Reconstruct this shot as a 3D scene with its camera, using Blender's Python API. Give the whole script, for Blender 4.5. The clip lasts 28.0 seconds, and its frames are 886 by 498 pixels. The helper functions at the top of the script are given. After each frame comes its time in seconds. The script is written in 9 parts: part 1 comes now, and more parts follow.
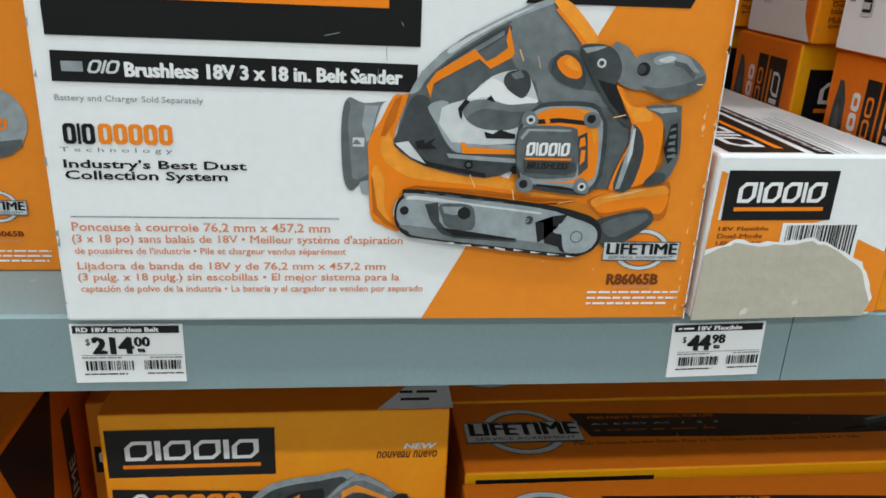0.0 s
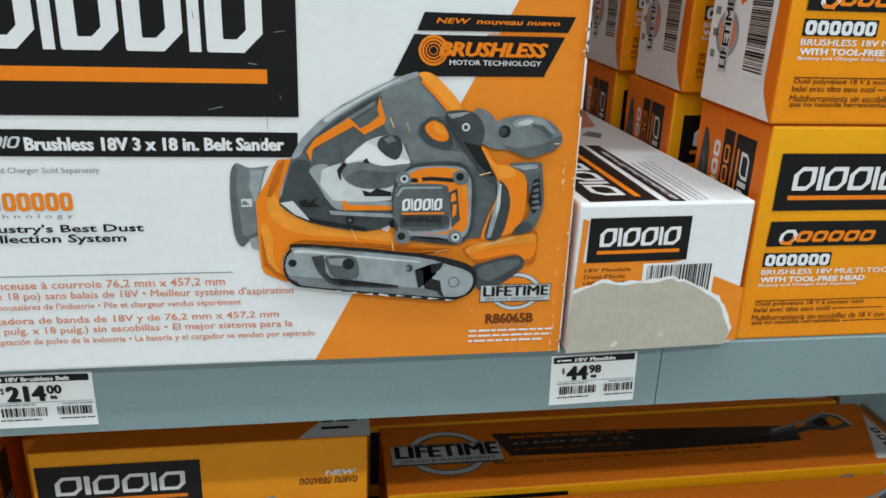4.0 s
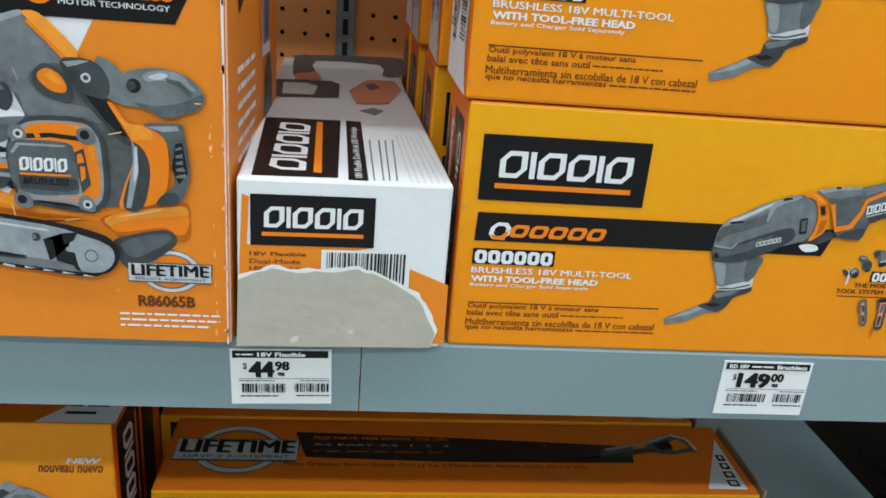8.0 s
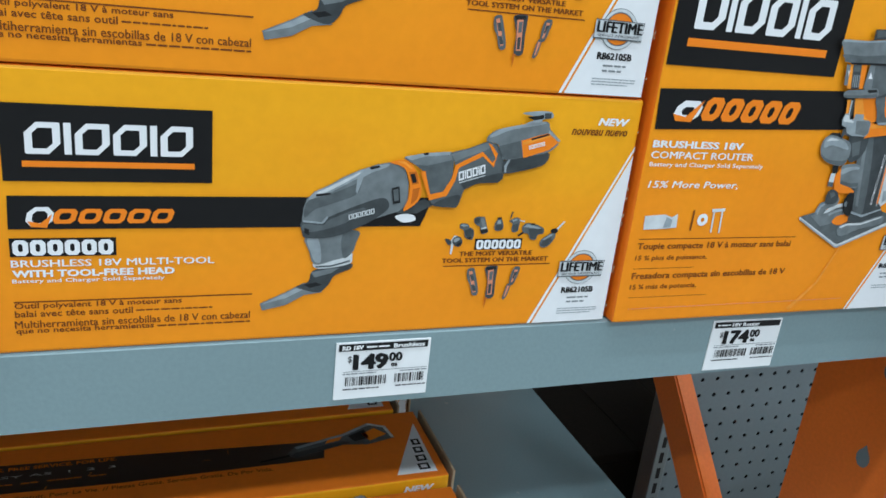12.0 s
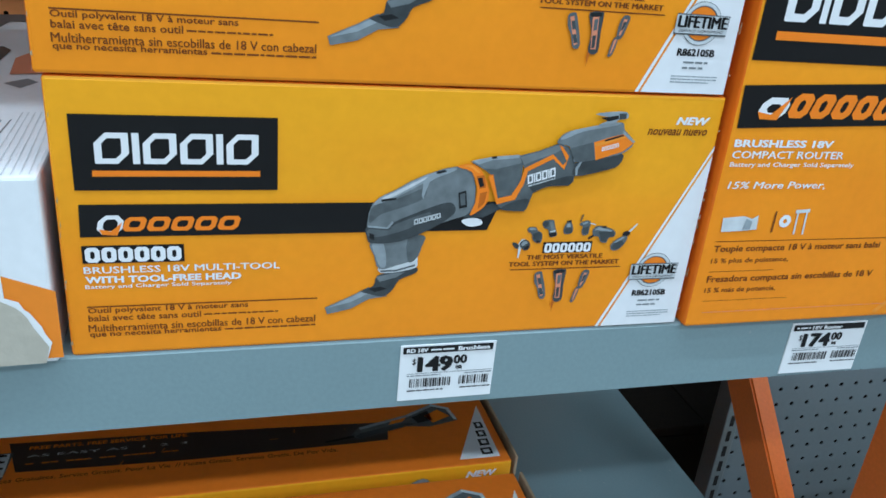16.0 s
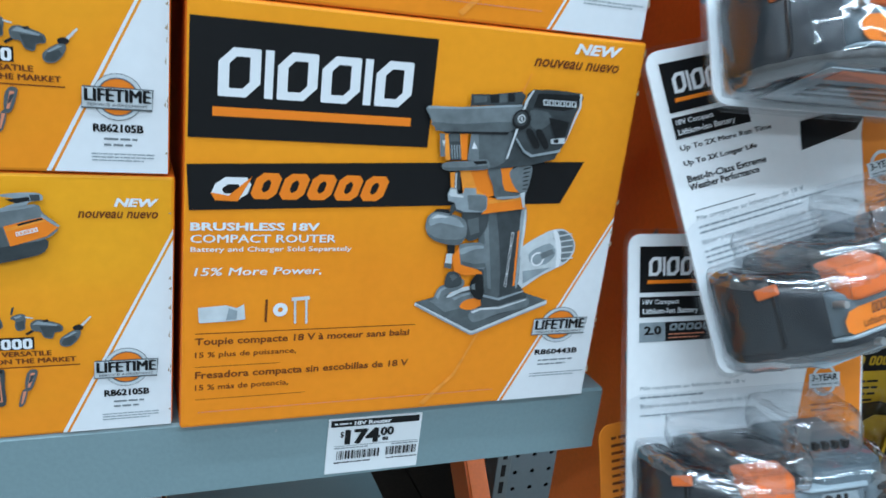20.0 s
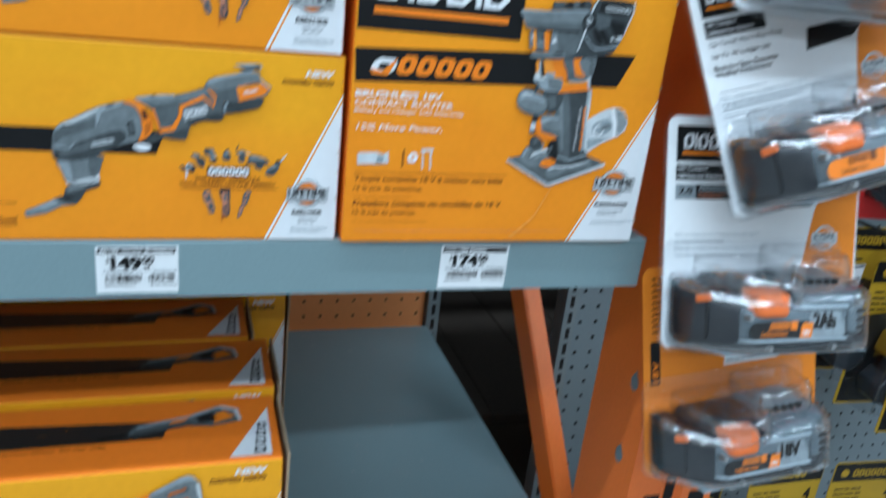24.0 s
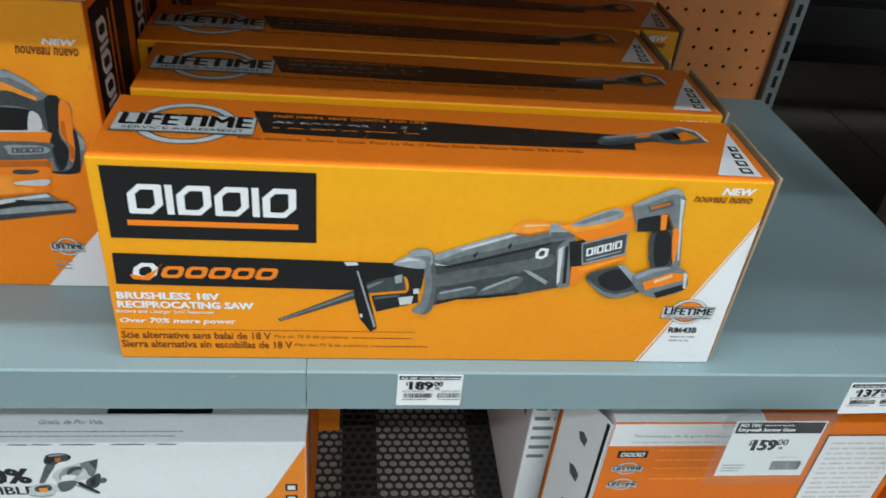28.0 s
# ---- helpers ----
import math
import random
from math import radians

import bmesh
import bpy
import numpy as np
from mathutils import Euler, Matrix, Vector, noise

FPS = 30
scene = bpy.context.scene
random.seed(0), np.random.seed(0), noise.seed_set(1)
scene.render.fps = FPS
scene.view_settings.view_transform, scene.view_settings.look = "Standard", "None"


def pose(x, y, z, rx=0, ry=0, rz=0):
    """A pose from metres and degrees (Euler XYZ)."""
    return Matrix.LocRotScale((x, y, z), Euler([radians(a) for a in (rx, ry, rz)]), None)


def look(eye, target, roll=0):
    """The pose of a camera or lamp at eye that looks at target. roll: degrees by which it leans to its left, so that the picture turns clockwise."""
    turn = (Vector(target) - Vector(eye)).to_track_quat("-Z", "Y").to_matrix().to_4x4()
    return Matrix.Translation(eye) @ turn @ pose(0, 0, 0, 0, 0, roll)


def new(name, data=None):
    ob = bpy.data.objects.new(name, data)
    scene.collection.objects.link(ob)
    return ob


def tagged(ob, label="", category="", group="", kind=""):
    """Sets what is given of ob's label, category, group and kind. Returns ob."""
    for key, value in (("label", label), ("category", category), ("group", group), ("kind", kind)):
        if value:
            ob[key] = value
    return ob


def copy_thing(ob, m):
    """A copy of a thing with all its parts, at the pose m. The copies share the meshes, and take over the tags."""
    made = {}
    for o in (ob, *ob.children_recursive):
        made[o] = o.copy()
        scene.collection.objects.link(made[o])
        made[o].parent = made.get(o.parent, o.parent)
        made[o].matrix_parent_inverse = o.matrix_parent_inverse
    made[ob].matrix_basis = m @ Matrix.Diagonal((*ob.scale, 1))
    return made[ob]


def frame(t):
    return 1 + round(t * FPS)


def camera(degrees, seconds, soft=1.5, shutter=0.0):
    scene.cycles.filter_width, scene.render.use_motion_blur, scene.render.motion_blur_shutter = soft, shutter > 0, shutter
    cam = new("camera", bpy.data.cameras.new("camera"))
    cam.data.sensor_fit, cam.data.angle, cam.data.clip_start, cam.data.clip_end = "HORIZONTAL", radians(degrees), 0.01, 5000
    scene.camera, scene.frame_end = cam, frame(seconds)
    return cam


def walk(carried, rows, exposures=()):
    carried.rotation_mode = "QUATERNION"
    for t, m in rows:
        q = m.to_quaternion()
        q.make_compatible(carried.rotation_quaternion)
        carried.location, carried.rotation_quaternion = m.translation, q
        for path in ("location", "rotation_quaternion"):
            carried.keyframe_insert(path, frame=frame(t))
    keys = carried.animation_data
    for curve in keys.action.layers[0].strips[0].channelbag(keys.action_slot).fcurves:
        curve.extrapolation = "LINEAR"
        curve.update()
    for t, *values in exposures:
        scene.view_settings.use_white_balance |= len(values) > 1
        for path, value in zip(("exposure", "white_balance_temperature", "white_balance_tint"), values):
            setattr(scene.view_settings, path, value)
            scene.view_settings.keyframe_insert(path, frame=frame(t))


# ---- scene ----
cam = camera(59.00, 28.0, soft=1.6, shutter=0.4)
PATH = [
    (0, pose(-0.0695, -0.3408, 0.1721, 68.78, -2.62, -5.99)),
    (0.5, pose(-0.0739, -0.3381, 0.1715, 69.07, -2.86, -6.67)),
    (1, pose(-0.0932, -0.3354, 0.1823, 69.21, -3.20, -7.83)),
    (1.5, pose(-0.1057, -0.3503, 0.1917, 68.77, -3.35, -10.06)),
    (2, pose(-0.1142, -0.3773, 0.1895, 69.05, -3.26, -10.50)),
    (2.5, pose(-0.1186, -0.3894, 0.1913, 70.08, -3.46, -11.13)),
    (3, pose(-0.0914, -0.3752, 0.1945, 70.00, -3.38, -10.96)),
    (3.5, pose(-0.0570, -0.3684, 0.1985, 69.90, -2.91, -10.53)),
    (5.5, pose(0.0186, -0.3884, 0.2111, 68.10, -1.20, 2.37)),
    (6, pose(0.0367, -0.3902, 0.2018, 67.54, -1.74, 2.76)),
    (6.5, pose(0.0841, -0.3815, 0.1923, 67.43, -3.12, -0.07)),
    (7, pose(0.1193, -0.3641, 0.1862, 67.86, -4.04, -2.48)),
    (7.5, pose(0.1428, -0.3576, 0.1875, 68.68, -4.67, -4.29)),
    (8, pose(0.1497, -0.3479, 0.1890, 69.17, -4.70, -5.11)),
    (8.5, pose(0.1557, -0.3445, 0.1878, 69.16, -4.92, -6.07)),
    (9, pose(0.1620, -0.3483, 0.1884, 69.32, -4.92, -6.95)),
    (9.5, pose(0.1629, -0.3446, 0.1885, 69.42, -4.82, -7.38)),
    (10, pose(0.1748, -0.3381, 0.1889, 69.47, -5.37, -9.89)),
    (10.5, pose(0.2000, -0.3341, 0.1869, 69.33, -5.73, -12.96)),
    (11, pose(0.2267, -0.3336, 0.1830, 69.98, -6.35, -16.72)),
    (11.5, pose(0.2492, -0.3371, 0.1779, 70.75, -6.21, -18.79)),
    (12, pose(0.2608, -0.3399, 0.1787, 70.41, -6.09, -19.55)),
    (12.5, pose(0.2594, -0.3396, 0.1832, 70.02, -6.27, -19.43)),
    (14.5, pose(0.2720, -0.3193, 0.1938, 66.97, -6.83, -18.58)),
    (15, pose(0.2700, -0.3204, 0.1931, 67.00, -6.36, -17.75)),
    (15.5, pose(0.2622, -0.3224, 0.2002, 66.27, -5.86, -16.08)),
    (16, pose(0.2628, -0.3230, 0.1977, 66.60, -5.07, -14.92)),
    (16.5, pose(0.2553, -0.3238, 0.1988, 67.44, -4.85, -15.05)),
    (17, pose(0.2732, -0.3131, 0.2038, 68.34, -5.49, -16.01)),
    (17.5, pose(0.3586, -0.3121, 0.2092, 67.94, -7.82, -18.37)),
    (18, pose(0.4250, -0.3197, 0.2052, 69.18, -8.07, -19.88)),
    (18.5, pose(0.4609, -0.3108, 0.1928, 69.56, -8.03, -21.63)),
    (19, pose(0.4814, -0.3105, 0.1988, 70.65, -7.92, -22.65)),
    (19.5, pose(0.4776, -0.3240, 0.2046, 71.45, -7.41, -21.82)),
    (20, pose(0.4773, -0.3513, 0.2142, 72.37, -6.58, -20.92)),
    (20.5, pose(0.4678, -0.4097, 0.2292, 73.18, -6.42, -22.37)),
    (22.5, pose(0.4392, -0.4863, 0.2345, 74.72, -5.29, -21.63)),
    (23, pose(0.4412, -0.4886, 0.2401, 75.99, -6.16, -22.27)),
    (23.5, pose(0.4298, -0.4927, 0.2445, 75.20, -6.06, -20.22)),
    (24, pose(0.4025, -0.4967, 0.1951, 69.29, -6.18, -16.81)),
    (24.5, pose(0.3712, -0.5033, 0.1397, 62.69, -5.49, -12.31)),
    (25, pose(0.3391, -0.4998, 0.1197, 57.44, -4.43, -7.92)),
    (25.5, pose(0.3082, -0.5069, 0.1176, 56.65, -4.43, -5.83)),
    (26, pose(0.2873, -0.5103, 0.1209, 57.38, -4.42, -4.95)),
    (26.5, pose(0.2698, -0.5003, 0.1061, 57.59, -4.12, -3.46)),
    (27, pose(0.2404, -0.4656, 0.0870, 56.15, -4.03, -3.26)),
    (27.5, pose(0.2081, -0.4337, 0.0601, 54.48, -4.89, -4.66)),
    (28, pose(0.1751, -0.4281, 0.0653, 55.03, -5.22, -4.85)),
]
walk(cam, PATH, [(0.0, -0.45, 6500, 10), (7.0, -0.42, 6200, 9), (9.0, -0.33, 6100, 9), (13.5, -0.30, 5600, 8), (17.0, -0.35, 5300, 6), (20.0, -0.36, 5300, 6), (22.5, -0.30, 5300, 6), (24.0, -0.25, 5300, 6), (24.8, 0.32, 5400, 6), (26.0, -0.08, 5700, 7), (27.0, -0.16, 6100, 9), (28.0, -0.15, 6200, 9)])

# ---- light: daylight-white shop lamps high over the aisle, and an added fill ----
world = bpy.data.worlds.new("shop_air")
world.use_nodes = True
world.node_tree.nodes["Background"].inputs[0].default_value = (0.80, 0.90, 1.0, 1)
world.node_tree.nodes["Background"].inputs[1].default_value = 0.25
scene.world = world


def shop_lamp(x, y, z, sx, sy, watts, aim):
    data = bpy.data.lights.new("shop_lamp", "AREA")
    data.shape, data.size, data.size_y, data.energy = "RECTANGLE", sx, sy, watts
    data.color = (0.89, 0.97, 0.985)
    ob = new("shop_lamp", data)
    ob.matrix_world = look((x, y, z), aim)
    return ob


shop_lamp(0.3, -0.66, 3.55, 8.0, 0.12, 190, (0.3, -0.66, 0))      # lamp row almost over the shelf front
shop_lamp(0.3, -1.35, 3.50, 8.0, 0.16, 40, (0.3, -1.35, 0))     # lamp row over the middle of the aisle
shop_lamp(0.3, -3.25, 3.45, 8.0, 0.16, 222, (0.3, -3.20, 0))     # lamp row over the far side of the aisle
shop_lamp(0.3, -6.30, 3.50, 8.0, 0.20, 172, (0.3, -6.0, 0))      # unseen far lamp row, added to light the saw lids under the shelf
shop_lamp(0.3, -2.3, 4.5, 8.0, 3.0, 15, (0.3, -2.3, 0))          # broad weak fill added overhead, no lamp of the hall
scene.view_settings.exposure = 0.0

# ---- materials ----
MATS = {}


def surface(name, rgb, rough=0.5, metal=0.0, vary=0.08, scale=18.0, bump=0.0, fine=180.0, spec=0.5, wear=None, wear_at=0.72):
    """A material with two scales of variation, fine relief and, if asked, worn flecks of another colour."""
    m = bpy.data.materials.new(name)
    m.use_nodes = True
    nt = m.node_tree
    b = nt.nodes["Principled BSDF"]
    b.inputs["Metallic"].default_value = metal
    b.inputs["Specular IOR Level"].default_value = spec
    co = nt.nodes.new("ShaderNodeTexCoord")
    n1, n2 = nt.nodes.new("ShaderNodeTexNoise"), nt.nodes.new("ShaderNodeTexNoise")
    n1.inputs["Scale"].default_value, n1.inputs["Detail"].default_value = scale, 4
    n2.inputs["Scale"].default_value, n2.inputs["Detail"].default_value = fine, 3
    nt.links.new(co.outputs["Object"], n1.inputs["Vector"])
    nt.links.new(co.outputs["Object"], n2.inputs["Vector"])
    add = nt.nodes.new("ShaderNodeMath")
    add.operation = "ADD"
    nt.links.new(n1.outputs["Fac"], add.inputs[0])
    nt.links.new(n2.outputs["Fac"], add.inputs[1])
    tone = nt.nodes.new("ShaderNodeMapRange")
    tone.inputs["From Min"].default_value, tone.inputs["From Max"].default_value = 0.6, 1.4
    tone.inputs["To Min"].default_value, tone.inputs["To Max"].default_value = 1 - vary, 1 + vary
    nt.links.new(add.outputs[0], tone.inputs["Value"])
    mul = nt.nodes.new("ShaderNodeVectorMath")
    mul.operation = "SCALE"
    mul.inputs[0].default_value = rgb
    nt.links.new(tone.outputs[0], mul.inputs["Scale"])
    colour = mul.outputs[0]
    if wear:
        n3 = nt.nodes.new("ShaderNodeTexNoise")
        n3.inputs["Scale"].default_value, n3.inputs["Detail"].default_value = 60, 8
        nt.links.new(co.outputs["Object"], n3.inputs["Vector"])
        ramp = nt.nodes.new("ShaderNodeMapRange")
        ramp.inputs["From Min"].default_value, ramp.inputs["From Max"].default_value = wear_at, wear_at + 0.03
        nt.links.new(n3.outputs["Fac"], ramp.inputs["Value"])
        mix = nt.nodes.new("ShaderNodeMix")
        mix.data_type = "RGBA"
        nt.links.new(ramp.outputs[0], mix.inputs["Factor"])
        nt.links.new(colour, mix.inputs["A"])
        mix.inputs["B"].default_value = (*wear, 1)
        colour = mix.outputs["Result"]
    nt.links.new(colour, b.inputs["Base Color"])
    rr = nt.nodes.new("ShaderNodeMapRange")
    rr.inputs["To Min"].default_value, rr.inputs["To Max"].default_value = max(rough - 0.08, 0.02), min(rough + 0.08, 1)
    nt.links.new(n1.outputs["Fac"], rr.inputs["Value"])
    nt.links.new(rr.outputs[0], b.inputs["Roughness"])
    if bump:
        bp = nt.nodes.new("ShaderNodeBump")
        bp.inputs["Strength"].default_value, bp.inputs["Distance"].default_value = bump, 0.002
        nt.links.new(n2.outputs["Fac"], bp.inputs["Height"])
        nt.links.new(bp.outputs[0], b.inputs["Normal"])
    MATS[name] = m
    return m


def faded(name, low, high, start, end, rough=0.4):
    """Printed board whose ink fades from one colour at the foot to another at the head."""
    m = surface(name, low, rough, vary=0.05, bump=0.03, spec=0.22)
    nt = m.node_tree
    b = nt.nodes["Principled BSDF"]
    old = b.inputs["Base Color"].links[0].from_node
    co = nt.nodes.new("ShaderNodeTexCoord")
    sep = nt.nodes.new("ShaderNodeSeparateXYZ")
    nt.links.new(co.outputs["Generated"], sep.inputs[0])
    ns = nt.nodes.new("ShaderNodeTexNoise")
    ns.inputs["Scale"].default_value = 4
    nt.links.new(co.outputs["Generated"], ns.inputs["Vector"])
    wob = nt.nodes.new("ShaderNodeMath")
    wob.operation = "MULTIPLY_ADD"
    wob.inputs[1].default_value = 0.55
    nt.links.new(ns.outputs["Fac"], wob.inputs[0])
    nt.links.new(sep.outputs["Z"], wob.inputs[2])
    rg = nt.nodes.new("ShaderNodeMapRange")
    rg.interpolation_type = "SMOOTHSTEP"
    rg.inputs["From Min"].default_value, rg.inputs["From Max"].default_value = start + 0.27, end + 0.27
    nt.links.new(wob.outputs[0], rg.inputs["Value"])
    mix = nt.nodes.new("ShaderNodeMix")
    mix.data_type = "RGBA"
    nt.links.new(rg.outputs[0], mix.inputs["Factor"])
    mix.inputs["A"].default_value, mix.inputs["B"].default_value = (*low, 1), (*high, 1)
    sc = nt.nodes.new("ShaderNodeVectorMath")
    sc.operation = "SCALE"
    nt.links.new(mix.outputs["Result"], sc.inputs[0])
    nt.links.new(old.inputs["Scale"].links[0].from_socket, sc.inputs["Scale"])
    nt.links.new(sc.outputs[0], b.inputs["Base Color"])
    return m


def clear(name, rough=0.05, tint=(1, 1, 1), gloss=0.05, edge=0.45, ripple=0.05):
    m = bpy.data.materials.new(name)
    m.use_nodes = True
    nt = m.node_tree
    nt.nodes.remove(nt.nodes["Principled BSDF"])
    out = nt.nodes["Material Output"]
    gl, tr, mx, fr = (nt.nodes.new("ShaderNodeBsdf" + k) if k[0] != "!" else nt.nodes.new("ShaderNode" + k[1:]) for k in ("Glossy", "Transparent", "!MixShader", "!LayerWeight"))
    fr.inputs["Blend"].default_value = 0.5
    gl.inputs["Roughness"].default_value = rough
    tr.inputs["Color"].default_value = (*tint, 1)
    ns, bp = nt.nodes.new("ShaderNodeTexNoise"), nt.nodes.new("ShaderNodeBump")
    co = nt.nodes.new("ShaderNodeTexCoord")
    nt.links.new(co.outputs["Object"], ns.inputs["Vector"])
    ns.inputs["Scale"].default_value = 35
    bp.inputs["Strength"].default_value, bp.inputs["Distance"].default_value = ripple, 0.003
    nt.links.new(ns.outputs["Fac"], bp.inputs["Height"])
    nt.links.new(bp.outputs[0], gl.inputs["Normal"])
    nt.links.new(bp.outputs[0], fr.inputs["Normal"])
    pw, ma = nt.nodes.new("ShaderNodeMath"), nt.nodes.new("ShaderNodeMath")
    pw.operation, ma.operation = "POWER", "MULTIPLY_ADD"
    pw.inputs[1].default_value, ma.inputs[1].default_value, ma.inputs[2].default_value = 2.2, edge, gloss
    nt.links.new(fr.outputs["Facing"], pw.inputs[0])
    nt.links.new(pw.outputs[0], ma.inputs[0])
    nt.links.new(ma.outputs[0], mx.inputs[0])
    nt.links.new(tr.outputs[0], mx.inputs[1])
    nt.links.new(gl.outputs[0], mx.inputs[2])
    nt.links.new(mx.outputs[0], out.inputs["Surface"])
    MATS[name] = m
    return m


# steel and structure
surface("shelf_grey", (0.205, 0.285, 0.300), 0.42, vary=0.07, scale=7, bump=0.05, fine=420, wear=(0.30, 0.34, 0.35), wear_at=0.70)
surface("rack_orange", (0.86, 0.185, 0.020), 0.40, vary=0.09, scale=9, bump=0.06, fine=300, spec=0.45, wear=(0.42, 0.10, 0.03), wear_at=0.74)
surface("panel_orange", (0.85, 0.31, 0.09), 0.5, vary=0.06, scale=9, bump=0.03)
surface("panel_grey", (0.175, 0.21, 0.225), 0.45, vary=0.06, scale=9, bump=0.03)
surface("strip_grey", (0.20, 0.23, 0.24), 0.4, metal=0.3, vary=0.08)
surface("dark_void", (0.010, 0.009, 0.009), 0.9, vary=0.2)
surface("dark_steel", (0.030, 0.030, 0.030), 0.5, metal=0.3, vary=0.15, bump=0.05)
surface("zinc", (0.55, 0.56, 0.56), 0.35, metal=0.9, vary=0.1)
surface("concrete", (0.34, 0.335, 0.32), 0.4, vary=0.12, scale=2, bump=0.05, fine=60)
surface("far_stock", (0.42, 0.39, 0.36), 0.8, vary=0.4, scale=2)
surface("ceiling_white", (0.75, 0.75, 0.75), 0.9, vary=0.06)
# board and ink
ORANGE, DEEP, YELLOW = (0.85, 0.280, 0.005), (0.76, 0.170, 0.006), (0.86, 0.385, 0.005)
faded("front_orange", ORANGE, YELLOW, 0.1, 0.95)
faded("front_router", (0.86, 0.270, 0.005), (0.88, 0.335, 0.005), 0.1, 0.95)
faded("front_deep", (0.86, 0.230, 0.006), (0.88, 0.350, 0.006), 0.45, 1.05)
surface("board_orange", (0.80, 0.245, 0.018), 0.42, vary=0.05, bump=0.03, wear=(0.85, 0.55, 0.35), wear_at=0.79, spec=0.22)
surface("board_lid", (0.88, 0.205, 0.010), 0.36, vary=0.06, bump=0.03, wear=(0.80, 0.50, 0.20), wear_at=0.77, spec=0.6)
surface("board_deep", DEEP, 0.42, vary=0.05, bump=0.03, wear=(0.85, 0.55, 0.35), wear_at=0.78, spec=0.22)
surface("board_white", (0.79, 0.81, 0.82), 0.42, vary=0.04, bump=0.03, wear=(0.55, 0.55, 0.55), wear_at=0.80, spec=0.22)
surface("card_white", (0.86, 0.87, 0.87), 0.35, vary=0.03, bump=0.02, spec=0.3)
surface("board_kraft", (0.40, 0.30, 0.19), 0.85, vary=0.12, scale=30, bump=0.2, spec=0.22)
surface("torn_board", (0.46, 0.43, 0.35), 0.9, vary=0.07, scale=25, bump=0.25, fine=160, wear=(0.62, 0.60, 0.54), wear_at=0.70)
surface("ink_black", (0.0085, 0.0085, 0.009), 0.40, vary=0.10, wear=(0.16, 0.15, 0.15), wear_at=0.79, spec=0.22)
# ink_black for the lids, base lifted to brown to paint in their glare
surface("ink_lid", (0.020, 0.016, 0.014), 0.34, vary=0.14, wear=(0.20, 0.12, 0.08), wear_at=0.78, spec=0.7)
surface("ink_white", (0.78, 0.79, 0.80), 0.4, vary=0.03, spec=0.22)
surface("ink_orange", (0.84, 0.225, 0.010), 0.4, vary=0.04, spec=0.22)
surface("ink_rust", (0.66, 0.25, 0.14), 0.45, vary=0.05, spec=0.22)
surface("ink_brown", (0.16, 0.045, 0.008), 0.45, vary=0.06, spec=0.22)
surface("ink_grey", (0.20, 0.22, 0.23), 0.4, vary=0.06, spec=0.22)
surface("ink_slate", (0.052, 0.060, 0.063), 0.4, vary=0.38, scale=38, spec=0.22)
surface("ink_mid", (0.100, 0.115, 0.120), 0.4, vary=0.34, scale=38, spec=0.22)
surface("ink_steel", (0.165, 0.188, 0.196), 0.4, vary=0.30, scale=38, spec=0.22)
surface("ink_light", (0.29, 0.33, 0.35), 0.4, vary=0.26, scale=38, spec=0.22)
surface("ink_pale", (0.58, 0.61, 0.62), 0.4, vary=0.16, scale=38, spec=0.22)
surface("ink_dark", (0.014, 0.015, 0.016), 0.4, vary=0.35, scale=38, spec=0.22)
surface("ink_amber", (0.86, 0.31, 0.03), 0.4, vary=0.16, scale=38, spec=0.22)
surface("ink_burnt", (0.52, 0.130, 0.008), 0.4, vary=0.14, scale=38, spec=0.22)
surface("ink_red", (0.60, 0.020, 0.018), 0.4, vary=0.06, spec=0.22)
surface("ink_yellow", (0.48, 0.30, 0.015), 0.4, vary=0.05, spec=0.22)
surface("deck_brown", (0.055, 0.045, 0.040), 0.5, metal=0.2, vary=0.15, bump=0.05)
surface("pale_tray", (0.56, 0.51, 0.44), 0.7, vary=0.12)
# pallet timber with the shade behind the rack put into its colour
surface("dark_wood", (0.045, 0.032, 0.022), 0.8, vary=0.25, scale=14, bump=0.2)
surface("ink_peach", (0.86, 0.52, 0.24), 0.6, vary=0.1)
surface("paper", (0.80, 0.81, 0.81), 0.55, vary=0.02)
# goods
surface("pack_black", (0.021, 0.025, 0.030), 0.24, vary=0.12, bump=0.06, fine=500)
surface("pack_grey", (0.130, 0.162, 0.182), 0.30, vary=0.10, bump=0.05)
surface("clear_edge", (0.36, 0.42, 0.45), 0.22, vary=0.10, bump=0.05)
surface("pack_orange", (0.80, 0.17, 0.02), 0.4, vary=0.05)
surface("pack_red", (0.55, 0.015, 0.02), 0.35, vary=0.05)
surface("pack_yellow", (0.36, 0.22, 0.010), 0.35, vary=0.06)
clear("clear_plastic", 0.05, (0.98, 0.985, 0.99), 0.065, 0.48, 0.55)
clear("clear_fold", 0.08, (0.95, 0.96, 0.965), 0.28, 0.50, 1.0)
clear("clear_tray", 0.08, (0.97, 0.975, 0.98), 0.025, 0.20, 0.4)
clear("clear_sleeve", 0.2, (0.95, 0.96, 0.96), 0.02, 0.2, 0.05)

# ---- building kit ----
def mesh_ob(name, bm, mats, parent=None, label=""):
    me = bpy.data.meshes.new(name)
    bm.to_mesh(me)
    bm.free()
    for m in mats if isinstance(mats, (list, tuple)) else [mats]:
        me.materials.append(MATS[m])
    ob = new(name, me)
    if parent:
        ob.parent = parent
    if label:
        tagged(ob, label)
    return ob


def part(name, bm, material, parent, label=""):
    return mesh_ob(name, bm, material, parent, label)


